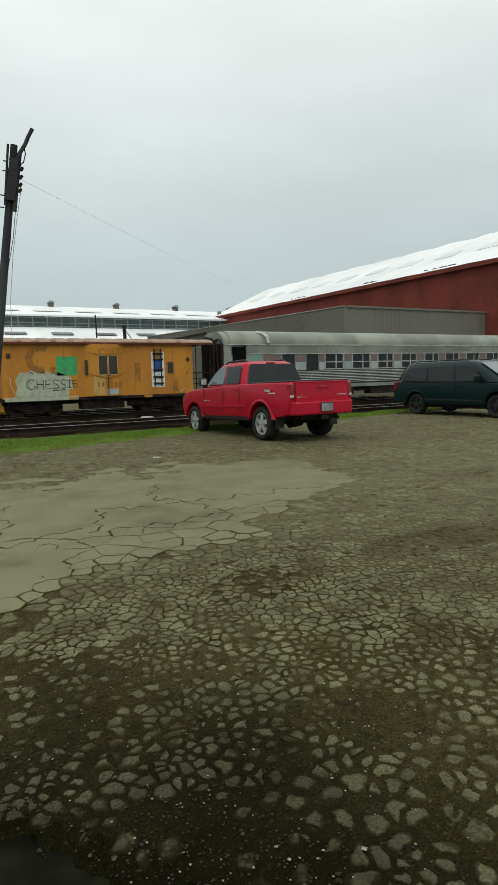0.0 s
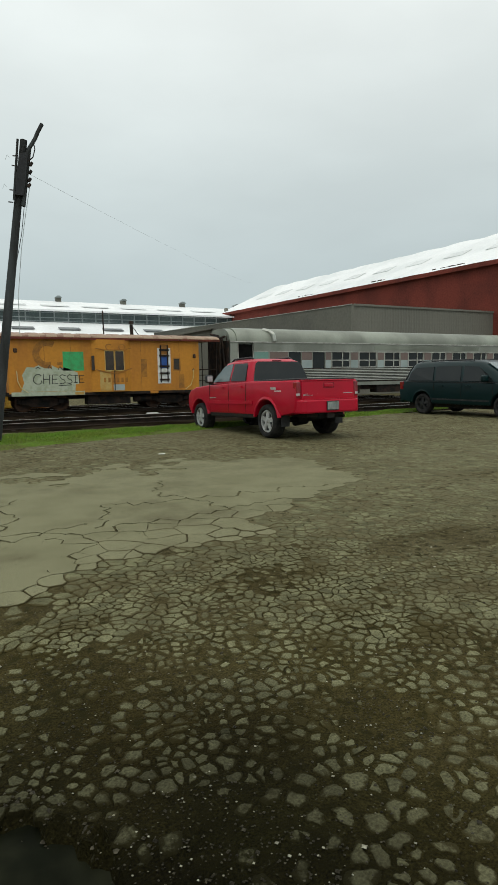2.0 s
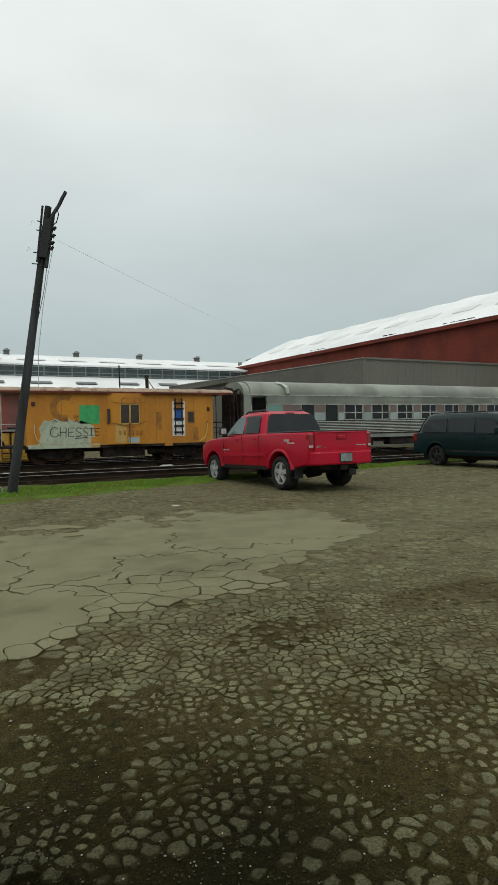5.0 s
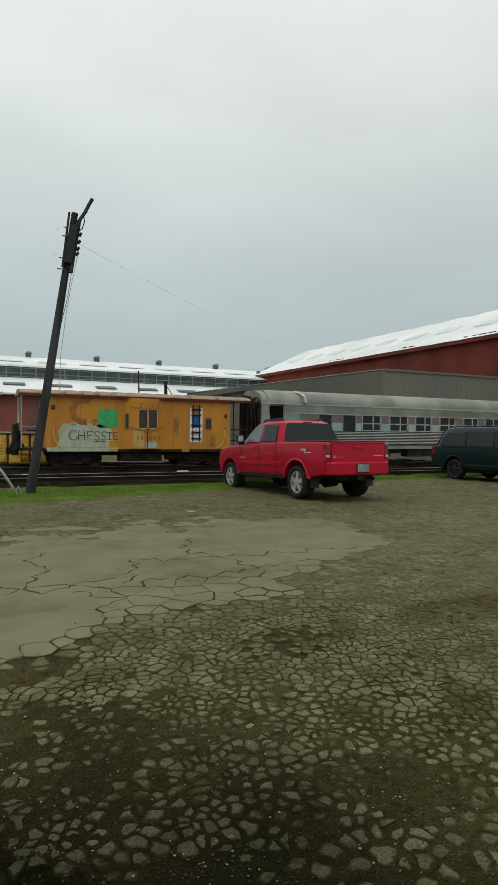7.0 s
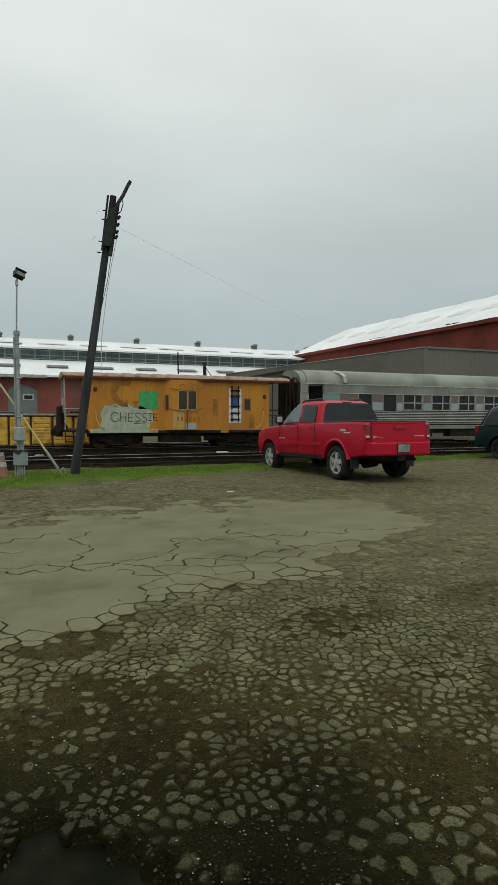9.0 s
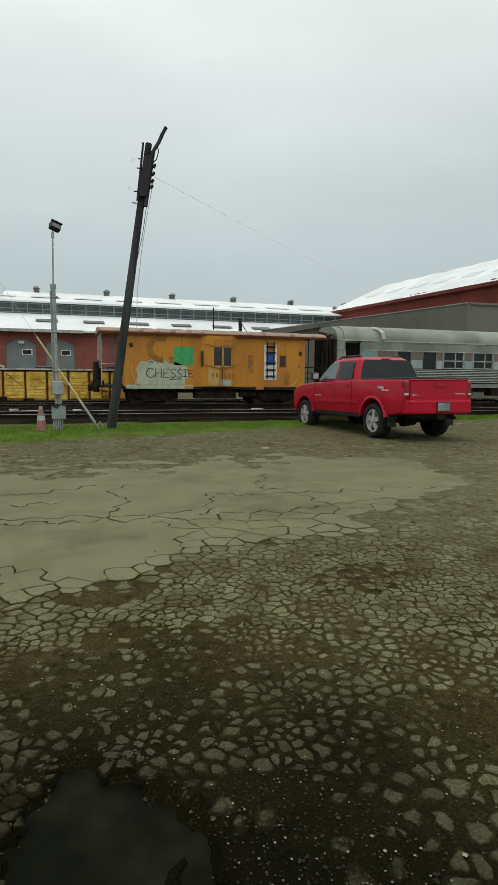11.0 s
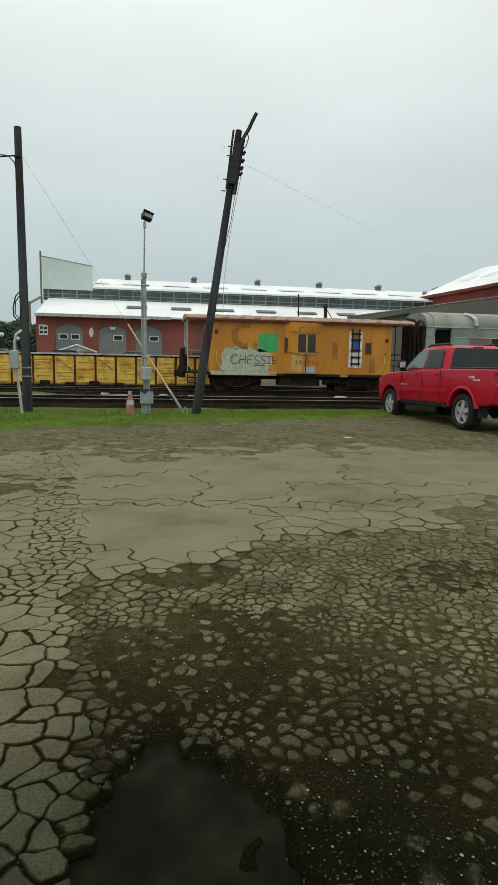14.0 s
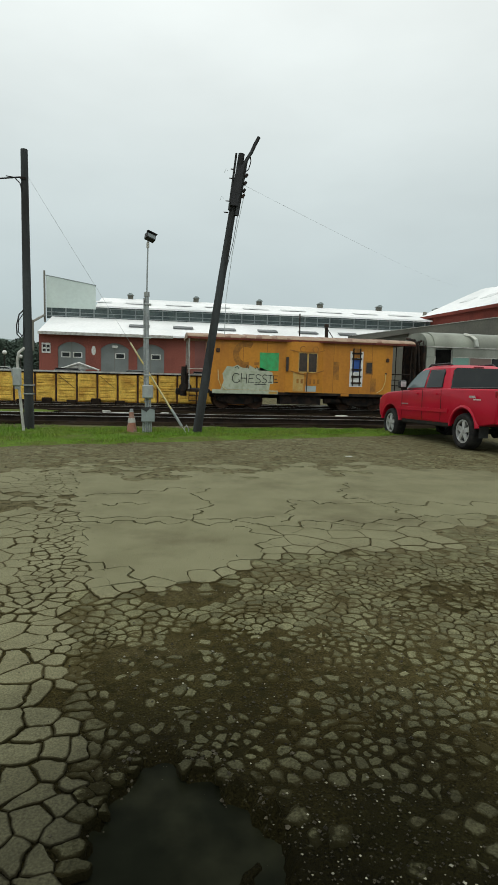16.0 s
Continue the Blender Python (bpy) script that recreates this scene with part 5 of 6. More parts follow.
    part("badge_bar", box(-0.67, -0.55, -1.070, -1.064, 0.955, 0.97), "alloy", tg)
    part("badge_bar", box(0.40, 0.66, -1.070, -1.064, 0.955, 0.975), "alloy", tg)
    bp = part("rear_bumper", prism([(-0.84, -0.72), (-0.83, -1.0), (-0.77, -1.13), (-0.68, -1.19), (0.68, -1.19), (0.77, -1.13), (0.83, -1.0), (0.84, -0.72)], "z", 0.56, 0.845, None, 0.035, 2), "red_paint", root)
    part("step_pad", box(-0.66, 0.66, -1.175, -1.040, 0.84, 0.852), "red_paint", bp)
    pl = part("number_plate", box(-0.15, 0.15, -1.220, -1.205, 0.63, 0.79), "plate_white", root, "number plate with dark bars")
    part("plate_frame", box(-0.165, 0.165, -1.212, -1.200, 0.61, 0.81), "black_plastic", pl)
    for i in range(5):
        part("plate_bar", box(-0.125 + 0.052 * i, -0.09 + 0.052 * i, -1.224, -1.220, 0.67, 0.745), "frame_grey", pl)
    part("hitch", box(-0.10, 0.10, -1.14, -0.92, 0.44, 0.56, None, 0.01, 1), "underbody", root)
    part("rear_axle", tube((-0.7, 0, R), (0.7, 0, R), 0.06), "underbody", root)
    part("differential", tube((-0.12, 0, R), (0.2, 0, R), 0.15, 0.12), "underbody", root)
    part("chassis", box(-0.5, 0.5, -0.95, 3.8, 0.47, 0.62), "underbody", root)
    part("wheel_housing", box(-0.60, 0.60, -0.455, 0.455, 0.621, 0.845), "underbody", root)
    part("wheel_housing", box(-0.60, 0.60, WB - 0.455, WB + 0.455, 0.621, 0.845), "underbody", root)
    part("exhaust_pipe", pipe([(0.55, 1.2, 0.42), (0.60, -0.3, 0.44), (0.66, -0.6, 0.46), (0.70, -0.75, 0.44)], 0.035), "underbody", root)
    part("spare_wheel", tube((0, -0.68, 0.44), (0, -0.68, 0.62), 0.34, 0.34, 24), "tyre", root)
    return root


pickup()


def minivan():
    root = thing("minivan", pose(15.95, 15.2, 0, 0, 0, 184), "very dark green minivan parked at the grass edge", "minivan")
    WB, R = 3.08, 0.345
    sill = 0.36
    out = [(-0.98, 0.45), (-1.02, 0.75), (-0.98, 1.02), (-0.90, 1.12), (2.95, 1.05), (3.6, 0.98), (3.95, 0.82), (4.02, 0.6), (3.98, 0.35), (3.7, 0.30)]
    out += arch(WB, 0.36, 0.42, sill, False) + arch(0.0, 0.36, 0.42, sill, False) + [(-0.6, 0.40)]
    body = part("body", crowned(out, 0.985, 0.06, pinch=lambda y, z: 0.16 * max(0, (y - 3.0) / 1.0) ** 2), "van_paint", root, smooth=True)
    bz0, bz1 = 1.07, 1.76
    base, top = (-0.97, 3.35, 0.93), (-0.62, 2.15, 0.70)
    cab = part("cab", greenhouse(base, top, bz0, bz1, 0.04), "van_paint", root, smooth=True)

    def xf(y, z):
        f = (z - bz0) / (bz1 - bz0)
        return 0.93 + (0.70 - 0.93) * f + 0.04 * math.sin(math.pi * f)
    for side in (-1, 1):
        part("quarter_window", on_side([(-0.66, 1.13), (0.42, 1.13), (0.36, 1.58), (-0.40, 1.56), (-0.58, 1.40)], xf, side, 0.02, 0.04), "car_glass", cab)
        part("sliding_door_window", on_side([(0.52, 1.13), (1.52, 1.12), (1.46, 1.60), (0.46, 1.59)], xf, side, 0.02, 0.04), "car_glass", cab)
        part("front_door_window", on_side([(1.62, 1.12), (2.72, 1.10), (2.45, 1.34), (2.10, 1.56), (1.58, 1.60)], xf, side, 0.02, 0.04), "car_glass", cab)
        for y in (0.48, 1.58, 2.72):
            part("door_seam", on_side([(y, 0.42), (y + 0.014, 0.42), (y + 0.014, 1.05), (y, 1.05)], lambda p, q: 0.98, side, 0.003, 0.006), "underbody", body)
        part("side_moulding", on_side([(0.45, 0.50), (2.62, 0.48), (2.62, 0.53), (0.45, 0.55)], lambda p, q: 0.975, side, 0.016, 0.02), "dark_alloy", body)
        part("window_trim", on_side([(-0.7, 1.085), (2.8, 1.06), (2.8, 1.08), (-0.7, 1.105)], lambda p, q: 0.945, side, 0.02, 0.02), "dark_alloy", body)
        for y in (0.7, 1.75):
            part("door_handle", on_side([(y, 0.93), (y + 0.18, 0.93), (y + 0.18, 0.97), (y, 0.97)], lambda p, q: 0.98, side, 0.03, 0.03), "van_paint", body)
        part("door_mirror", box(min(side * 0.95, side * 1.18), max(side * 0.95, side * 1.18), 2.42, 2.58, 1.10, 1.30, None, 0.05, 2), "van_paint", root)
        part("tail_lamp", box(min(side * 0.80, side * 0.965), max(side * 0.80, side * 0.965), -1.02, -0.86, 0.82, 1.10, None, 0.02, 2), "lamp_red", root)
        part("head_lamp", box(min(side * 0.5, side * 0.86), max(side * 0.5, side * 0.86), 3.62, 3.92, 0.70, 0.86, None, 0.03, 1), "lamp_clear", root)
        part("roof_rail", pipe([(side * 0.62, -0.3, 1.76), (side * 0.62, -0.2, 1.79), (side * 0.62, 1.7, 1.79), (side * 0.62, 1.8, 1.76)], 0.018), "black_plastic", root)
        flare(root, 0, 0.36, 0.42, side, 0.975, "van_paint")
        flare(root, WB, 0.36, 0.42, side, 0.96, "van_paint")
        for y in (0, WB):
            wheel(root, side * 0.93, y, R, 0.22, side, "dark_alloy", 5)
    part("windscreen", slab([(-0.80, 3.31, 1.12), (0.80, 3.31, 1.12), (0.64, 2.30, 1.68), (-0.64, 2.30, 1.68)]), "clear_glass", cab)
    part("rear_window", slab([(0.72, -0.96, 1.16), (-0.72, -0.96, 1.16), (-0.62, -0.71, 1.62), (0.62, -0.71, 1.62)], 0.03), "car_glass", cab)
    part("wiper", tube((-0.5, 3.30, 1.14), (0.25, 3.18, 1.20), 0.012), "black_plastic", root)
    part("front_bumper", box(-0.80, 0.80, 3.85, 4.06, 0.28, 0.60, None, 0.06, 3), "van_paint", root)
    part("rear_bumper", box(-0.90, 0.90, -1.10, -0.92, 0.36, 0.68, None, 0.06, 3), "van_paint", root)
    part("floor_pan", box(-0.68, 0.68, -0.8, 3.7, 0.24, 0.40), "underbody", root)
    part("wheel_housing", box(-0.68, 0.68, -0.41, 0.41, 0.401, 0.77), "underbody", root)
    part("wheel_housing", box(-0.68, 0.68, WB - 0.41, WB + 0.41, 0.401, 0.77), "underbody", root)


minivan()


# ---- poles, mast and small things on the verge ----
def pole_plain():
    root = thing("utility_pole", pose(-2.42, 14.65, -0.05), "plain dark wooden utility pole on the grass verge", "utility pole")
    part("pole_shaft", tube((0, 0, 0), (-0.02, 0, 6.38), 0.112, 0.078, 16), "pole_wood", root, smooth=True)
    part("cable_loop", pipe([(-0.08, -0.06, 2.83), (-0.17, -0.08, 2.73), (-0.23, -0.09, 2.48), (-0.22, -0.1, 2.28), (-0.15, -0.1, 2.20), (-0.09, -0.08, 2.26), (-0.05, -0.09, 2.43)], 0.016), "cable", root)
    part("cable_loop", pipe([(-0.08, -0.06, 2.76), (-0.18, -0.08, 2.60), (-0.19, -0.1, 2.33), (-0.10, -0.1, 2.23)], 0.012), "cable", root)
    for z in (0.9, 1.1):
        part("band", tube((0, 0, z), (0, 0, z + 0.03), 0.132, 0.132, 16), "galvanized", root)
    part("bracket", box(-0.10, 0.03, -0.11, -0.07, 5.72, 5.76), "black_iron", root)
    part("drip_loop", pipe([(-0.06, -0.08, 5.45), (-0.10, -0.09, 5.62), (-0.22, -0.09, 5.74), (-0.4, -0.08, 5.76)], 0.012), "cable", root)
    return root


def pole_leaning():
    root = thing("utility_pole", pose(1.48, 14.05, -0.05), "leaning dark wooden utility pole with a broken crossarm", "utility pole")
    top = Vector((0.93, 0, 6.48))

    def at(z, dx=0.0, dy=0.0):
        f = z / top.z
        return (top.x * f + dx, dy, z)
    part("pole_shaft", tube((0, 0, 0), top, 0.108, 0.072, 16), "pole_wood", root, smooth=True)
    part("side_plank", tube(at(5.20, -0.09, -0.1), at(6.45, -0.13, -0.1), 0.028, 0.024, 6), "pole_wood", root)
    part("side_plank", tube(at(5.10, 0.10, -0.08), at(6.3, 0.11, -0.08), 0.05, 0.05, 6), "pole_wood", root)
    part("equipment_board", prism([(at(5.3)[0] - 0.08, 5.3), (at(5.3)[0] + 0.08, 5.3), (at(5.6)[0] + 0.10, 5.6), (at(6.2)[0] + 0.09, 6.2), (at(6.15)[0] - 0.07, 6.15), (at(5.7)[0] - 0.10, 5.7)], "y", -0.16, -0.09), "cable", root)
    part("crossarm", pipe([(0.88, -0.12, 6.0), (1.03, -0.12, 6.32), (1.14, -0.12, 6.50), (1.22, -0.12, 6.68), (1.30, -0.12, 6.83)], 0.042, 6), "pole_wood", root, "broken tilted crossarm")
    part("brace", pipe([(0.95, -0.12, 6.0), (1.08, -0.12, 6.12), (1.13, -0.12, 6.3), (1.10, -0.12, 6.44)], 0.012, 5), "black_iron", root)
    for dz in (5.95, 5.78, 5.62, 5.5):
        part("insulator", tube(at(dz, 0.16, -0.1), at(dz + 0.07, 0.2, -0.1), 0.035, 0.03, 8), "black_iron", root)
        part("insulator_pin", tube(at(dz, 0.08, -0.1), at(dz + 0.03, 0.18, -0.1), 0.012, 0.012, 6), "black_iron", root)
    for dz, s in ((6.1, 1), (5.9, 1), (5.4, 1), (5.15, 1)):
        part("bolt", tube(at(dz, -0.20, -0.1), at(dz, -0.10, -0.1), 0.012, 0.012, 6), "black_iron", root)
    for dz in (6.05, 5.45):
        part("loose_wire", pipe([at(dz, -0.25, -0.1), at(dz + 0.05, -0.31, -0.1), at(dz - 0.05, -0.33, -0.1)], 0.004, 4), "wire_grey", root)
    part("hanging_wire", pipe([at(5.6, 0.2, -0.1), (0.86, -0.15, 4.9), (0.74, -0.17, 4.2), (0.62, -0.18, 3.2), (0.60, -0.18, 2.4)], 0.007, 5), "wire_grey", root)
    part("hanging_wire", pipe([at(5.3, 0.12, -0.12), (0.76, -0.17, 4.5), (0.60, -0.18, 3.8)], 0.007, 5), "cable", root)
    return root


pole_plain()
pole_leaning()

# overhead lines
for name, a, b, sag, r, mt, lab in (
        ("overhead_wire", (2.52, 14.0, 5.72), (51.0, 92.6, 17.3), 0.4, 0.0026, "wire_grey", "thin grey overhead service wire"),
        ("overhead_wire", (-2.5, 14.6, 5.72), (-11.5, 14.2, 5.2), 0.25, 0.018, "cable", "black overhead cable running off from the plain pole"),
        ):
    tagged(part(name, pipe(sagging(a, b, sag), r, 5), mt), lab, "wire")

guy = thing("guy_wire", pose(1.24, 14.0, 0.02), "pole guy wire with a yellow plastic guard", "guy wire")
g0, g1 = Vector((0, 0, 0.0)), Vector((-3.60, 0.62, 5.72))
part("wire", tube(g0, g1, 0.0035, 0.0035, 6), "wire_grey", guy)
part("guard", tube(g0.lerp(g1, 0.03), g0.lerp(g1, 0.365), 0.023, 0.019, 10), "guy_yellow", guy, "yellow guard sleeve")
part("guard_end", tube(g0.lerp(g1, 0.03), g0.lerp(g1, 0.10), 0.031, 0.031, 10), "galvanized", guy)
part("anchor_eye", pipe([(0.03, 0, -0.05), (0.06, 0, 0.1), (0.0, 0, 0.2), (-0.06, 0, 0.12), (-0.01, 0, 0.0)], 0.014, 6), "galvanized", guy)

mast = thing("light_mast", pose(0.33, 14.0, 0.0), "galvanized pipe mast with a floodlight and electrical boxes", "light pole")
part("lower_pipe", tube((0, 0, 0), (-0.03, 0, 3.18), 0.05, 0.047, 14), "galvanized", mast, smooth=True)
part("pipe_cap", tube((-0.03, 0, 3.14), (-0.03, 0, 3.24), 0.065, 0.065, 14), "grey_box", mast)
part("upper_pipe", tube((-0.03, 0, 3.2), (-0.01, 0, 4.36), 0.017, 0.017, 8), "galvanized", mast)
part("joint", tube((-0.012, 0, 4.22), (-0.01, 0, 4.34), 0.032, 0.032, 8), "dirty_white", mast)
fl = part("floodlight", box(-0.14, 0.14, -0.09, 0.08, -0.09, 0.09, None, 0.025, 2), "black_plastic", mast, "dark floodlight head")
fl.matrix_basis = pose(0.035, 0, 4.45, -20, 16, 25) @ Matrix.Diagonal((0.82, 0.82, 0.82, 1))
part("lens", box(-0.11, 0.11, -0.095, -0.088, -0.06, 0.06), "clear_glass", fl)
part("visor", box(-0.15, 0.15, -0.14, -0.06, 0.085, 0.1), "black_plastic", fl)
for z in (2.95, 2.2, 1.35, 0.75):
    part("clamp", box(-0.075, 0.075, -0.06, 0.06, z, z + 0.035, None, 0.008, 1), "grey_box", mast)
part("conduit", tube((-0.075, -0.03, 1.1), (-0.09, -0.03, 3.1), 0.014, 0.014, 8), "galvanized", mast)
ub = part("upper_box", box(-0.115, 0.135, -0.17, -0.05, 0.84, 1.14, None, 0.012, 1), "grey_box", mast, "pale grey electrical box")
part("box_door", box(-0.095, 0.115, -0.178, -0.17, 0.86, 1.12, None, 0.003, 1), "grey_box", ub)
lb = part("lower_box", box(-0.13, 0.17, -0.19, -0.05, 0.30, 0.60, None, 0.012, 1), "frame_grey", mast, "grey-green electrical box with a torn lid")
part("box_lid", prism([(-0.14, 0.60), (-0.02, 0.53), (0.06, 0.61), (0.18, 0.58), (0.18, 0.64), (-0.14, 0.64)], "y", -0.20, -0.19), "black_plastic", lb)
for i, x in enumerate((-0.09, -0.045, 0.0, 0.045, 0.09)):
    part("conduit", tube((x, -0.11, -0.03), (x, -0.11, 0.31), 0.017, 0.017, 8), "galvanized", mast)
for x in (-0.03, 0.03, 0.07):
    part("conduit", tube((x, -0.10, 0.58), (x, -0.10, 0.86), 0.017, 0.017, 8), "galvanized", mast)

# bent white service pipe with a meter box beside the plain pole
sp = thing("service_pipe", pose(-2.55, 14.1, 0.0), "leaning white pipe with a small meter box beside a pole", "pipe")
part("riser", pipe([(0.12, 0, -0.05), (0.02, 0, 1.15), (0.0, 0, 1.62), (0.04, 0, 1.80), (0.12, 0.15, 1.90)], 0.032, 8), "dirty_white", sp)
mb = part("meter_box", box(-0.09, 0.09, -0.10, 0.0, 1.05, 1.46, None, 0.02, 1), "grey_box", sp)
part("box_clip", box(-0.11, -0.09, -0.08, -0.02, 1.28, 1.42), "galvanized", mb)
part("box_neck", box(-0.05, 0.05, -0.07, 0.0, 0.98, 1.05), "galvanized", mb)

cone = thing("traffic_cone", pose(-0.02, 13.95, 0.02, 3, -2, 20), "worn faded orange traffic cone on the grass", "traffic cone")
part("cone_base", box(-0.16, 0.16, -0.16, 0.16, 0.0, 0.035, None, 0.012, 1), "cone_orange", cone)
part("cone_body", tube((0, 0, 0.03), (0.0, 0, 0.56), 0.125, 0.035, 20), "cone_orange", cone, smooth=True)
part("collar", tube((0, 0, 0.26), (0, 0, 0.36), 0.093, 0.076, 20), "dirty_white", cone, "dirty white reflective collar")
part("tip", tube((0, 0, 0.50), (0, 0, 0.565), 0.047, 0.037, 20), "galvanized", cone)

# litter on the lot edge and debris by the tracks
rng = random.Random(12)
tagged(part("paper_scrap", box(3.9, 4.02, 10.25, 10.29, 0.0, 0.012, None, 0.003, 1), "white_paint"), "scrap of white paper on wet asphalt", "litter")
for i in range(34):
    x, y = rng.uniform(-6, 13), rng.choice((rng.uniform(20.2, 22), rng.uniform(26.5, 28.6)))
    w, d, h = rng.uniform(0.15, 0.9), rng.uniform(0.1, 0.25), rng.uniform(0.05, 0.16)
    z = 0.0 if y < 21 else (-0.12 if y < 22.2 else -0.42)
    ob = part("scrap_timber" if i % 3 else "pale_rubble", box(-w / 2, w / 2, -d / 2, d / 2, 0, h, None, 0.02, 1), "tie_wood" if i % 3 else "dirty_white")
    ob.matrix_basis = pose(x, y, z - 0.02, rng.uniform(-5, 5), 0, rng.uniform(-30, 30))
    tagged(ob, "dark broken timber lying beside the rails" if i % 3 else "pale rubble lying beside the rails", "timber" if i % 3 else "rubble", "debris along the tracks")


# ---- distance behind the freight car ----
def parked_car(x, y, mat, label, h=1.45):
    root = thing("parked_car", pose(x, y, -0.10, 0, 0, -90), label, "car", "cars behind the freight car")
    out = [(-0.95, 0.35), (-1.0, 0.7), (-0.95, 0.95), (2.6, 0.92), (3.4, 0.80), (3.55, 0.5), (3.4, 0.3)]
    part("body", crowned(out, 0.88, 0.08), mat, root, smooth=True)
    part("cab", greenhouse((-0.7, 2.5, 0.82), (-0.2, 1.6, 0.62), 0.92, h, 0.03), "car_glass", root, smooth=True)
    part("roof", box(-0.6, 0.6, -0.2, 1.5, h - 0.02, h + 0.04, None, 0.02, 2), mat, root)
    for s in (-1, 1):
        for yy in (0, 2.6):
            wheel(root, s * 0.86, yy, 0.31, 0.2, s, "alloy", 5)


for i, (x, mt) in enumerate(((-17.5, "alloy"), (-12.0, "dirty_white"), (-6.7, "black_plastic"), (-1.4, "frame_grey"), (3.8, "black_plastic"))):
    parked_car(x, 47.0 + 0.6 * (i % 2), mt, ("silver", "white", "black", "grey", "black")[i] + " car parked behind the yellow freight car", 1.78)

gt = thing("white_gable_frame", pose(-5.55, 50, -0.42), "white pitched gable of a low shelter", "shelter")
part("rafter", pipe([(-1.6, 0, 2.05), (0, 0, 2.62)], 0.07, 6), "white_paint", gt)
part("rafter", pipe([(0, 0, 2.62), (1.6, 0, 2.05)], 0.07, 6), "white_paint", gt)
part("gable_board", prism([(-1.3, 2.1), (1.3, 2.1), (0, 2.52)], "y", 0.05, 0.12), "dirty_white", gt)
for x in (-1.5, 1.5):
    part("post", box(x - 0.07, x + 0.07, -0.07, 0.07, 0, 2.0), "white_paint", gt)

lampp = thing("street_lamp", pose(-13.7, 60, -0.42), "dark post lamp with a white globe", "street lamp", "globe lamps by the far road")
part("post", tube((0, 0, 0), (0, 0, 3.3), 0.07, 0.05, 10), "black_iron", lampp)
part("base", tube((0, 0, 0), (0, 0, 0.5), 0.16, 0.10, 10), "black_iron", lampp)
bm = bmesh.new()
bmesh.ops.create_uvsphere(bm, u_segments=14, v_segments=10, radius=0.21)
bmesh.ops.translate(bm, verts=bm.verts, vec=(0, 0, 3.58))
part("globe", bm, "white_paint", lampp, smooth=True)
part("finial", tube((0, 0, 3.83), (0, 0, 4.0), 0.08, 0.01, 8), "black_iron", lampp)
copy_thing(lampp, pose(-15.2, 74, -0.42))
copy_thing(lampp, pose(-17.8, 66, -0.42))


def far_tree(x, y, h, w, seed):
    rng = random.Random(seed)
    root = thing("tree", pose(x, y, -0.5), "dark green tree in the misty distance", "tree", "trees on the far hillside")
    b = tube((0, 0, 0), (0, 0, h * 0.6), h * 0.03, h * 0.012, 8)
    for i in range(6):
        a = rng.uniform(0, 6.28)
        z = h * rng.uniform(0.3, 0.6)
        b = tube((0, 0, z), (w * 0.3 * math.cos(a), w * 0.3 * math.sin(a), z + h * 0.15), h * 0.012, h * 0.004, 5, b)
    part("trunk", b, "bark", root)
    V, F = [], []
    for i in range(4200):
        z = rng.betavariate(1.6, 1.6)
        r = w * 0.5 * math.sin(math.pi * min(1, 0.12 + 0.88 * z)) ** 0.7 * math.sqrt(rng.random()) * (1 + 0.25 * math.sin(7 * z + seed))
        a = rng.uniform(0, 6.28)
        c = Vector((r * math.cos(a), r * math.sin(a), h * (0.18 + 0.82 * z)))
        s = w * rng.uniform(0.012, 0.035)
        u = Vector((rng.gauss(0, 1), rng.gauss(0, 1), rng.gauss(0, 0.6))).normalized() * s
        v = u.orthogonal().normalized() * s * 0.7
        k = len(V)
        V += [tuple(c + u), tuple(c + v), tuple(c - u), tuple(c - v)]
        F.append((k, k + 1, k + 2, k + 3))
    me = bpy.data.meshes.new("crown")
    me.from_pydata(V, [], F)
    me.materials.append(M["leaf_hazed"])
    o = new("crown", me)
    o.parent = root


rng = random.Random(21)
for i in range(14):
    y = rng.uniform(105, 160)
    far_tree(-0.165 * y + rng.uniform(-30, 2), y, rng.uniform(6.5, 9) * y / 120, rng.uniform(6, 9), i)
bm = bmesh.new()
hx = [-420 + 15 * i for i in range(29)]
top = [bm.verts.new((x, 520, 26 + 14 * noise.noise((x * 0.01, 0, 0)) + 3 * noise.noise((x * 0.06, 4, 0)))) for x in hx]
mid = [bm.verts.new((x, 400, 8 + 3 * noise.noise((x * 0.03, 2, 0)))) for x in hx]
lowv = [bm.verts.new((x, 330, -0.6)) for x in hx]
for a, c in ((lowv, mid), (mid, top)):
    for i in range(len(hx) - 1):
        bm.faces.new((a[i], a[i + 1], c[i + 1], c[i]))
# the mist before the hill is put into its pale colour
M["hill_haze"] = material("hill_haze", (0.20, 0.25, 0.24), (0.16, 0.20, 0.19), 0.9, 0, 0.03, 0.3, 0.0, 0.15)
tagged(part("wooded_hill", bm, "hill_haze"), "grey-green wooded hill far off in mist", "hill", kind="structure")


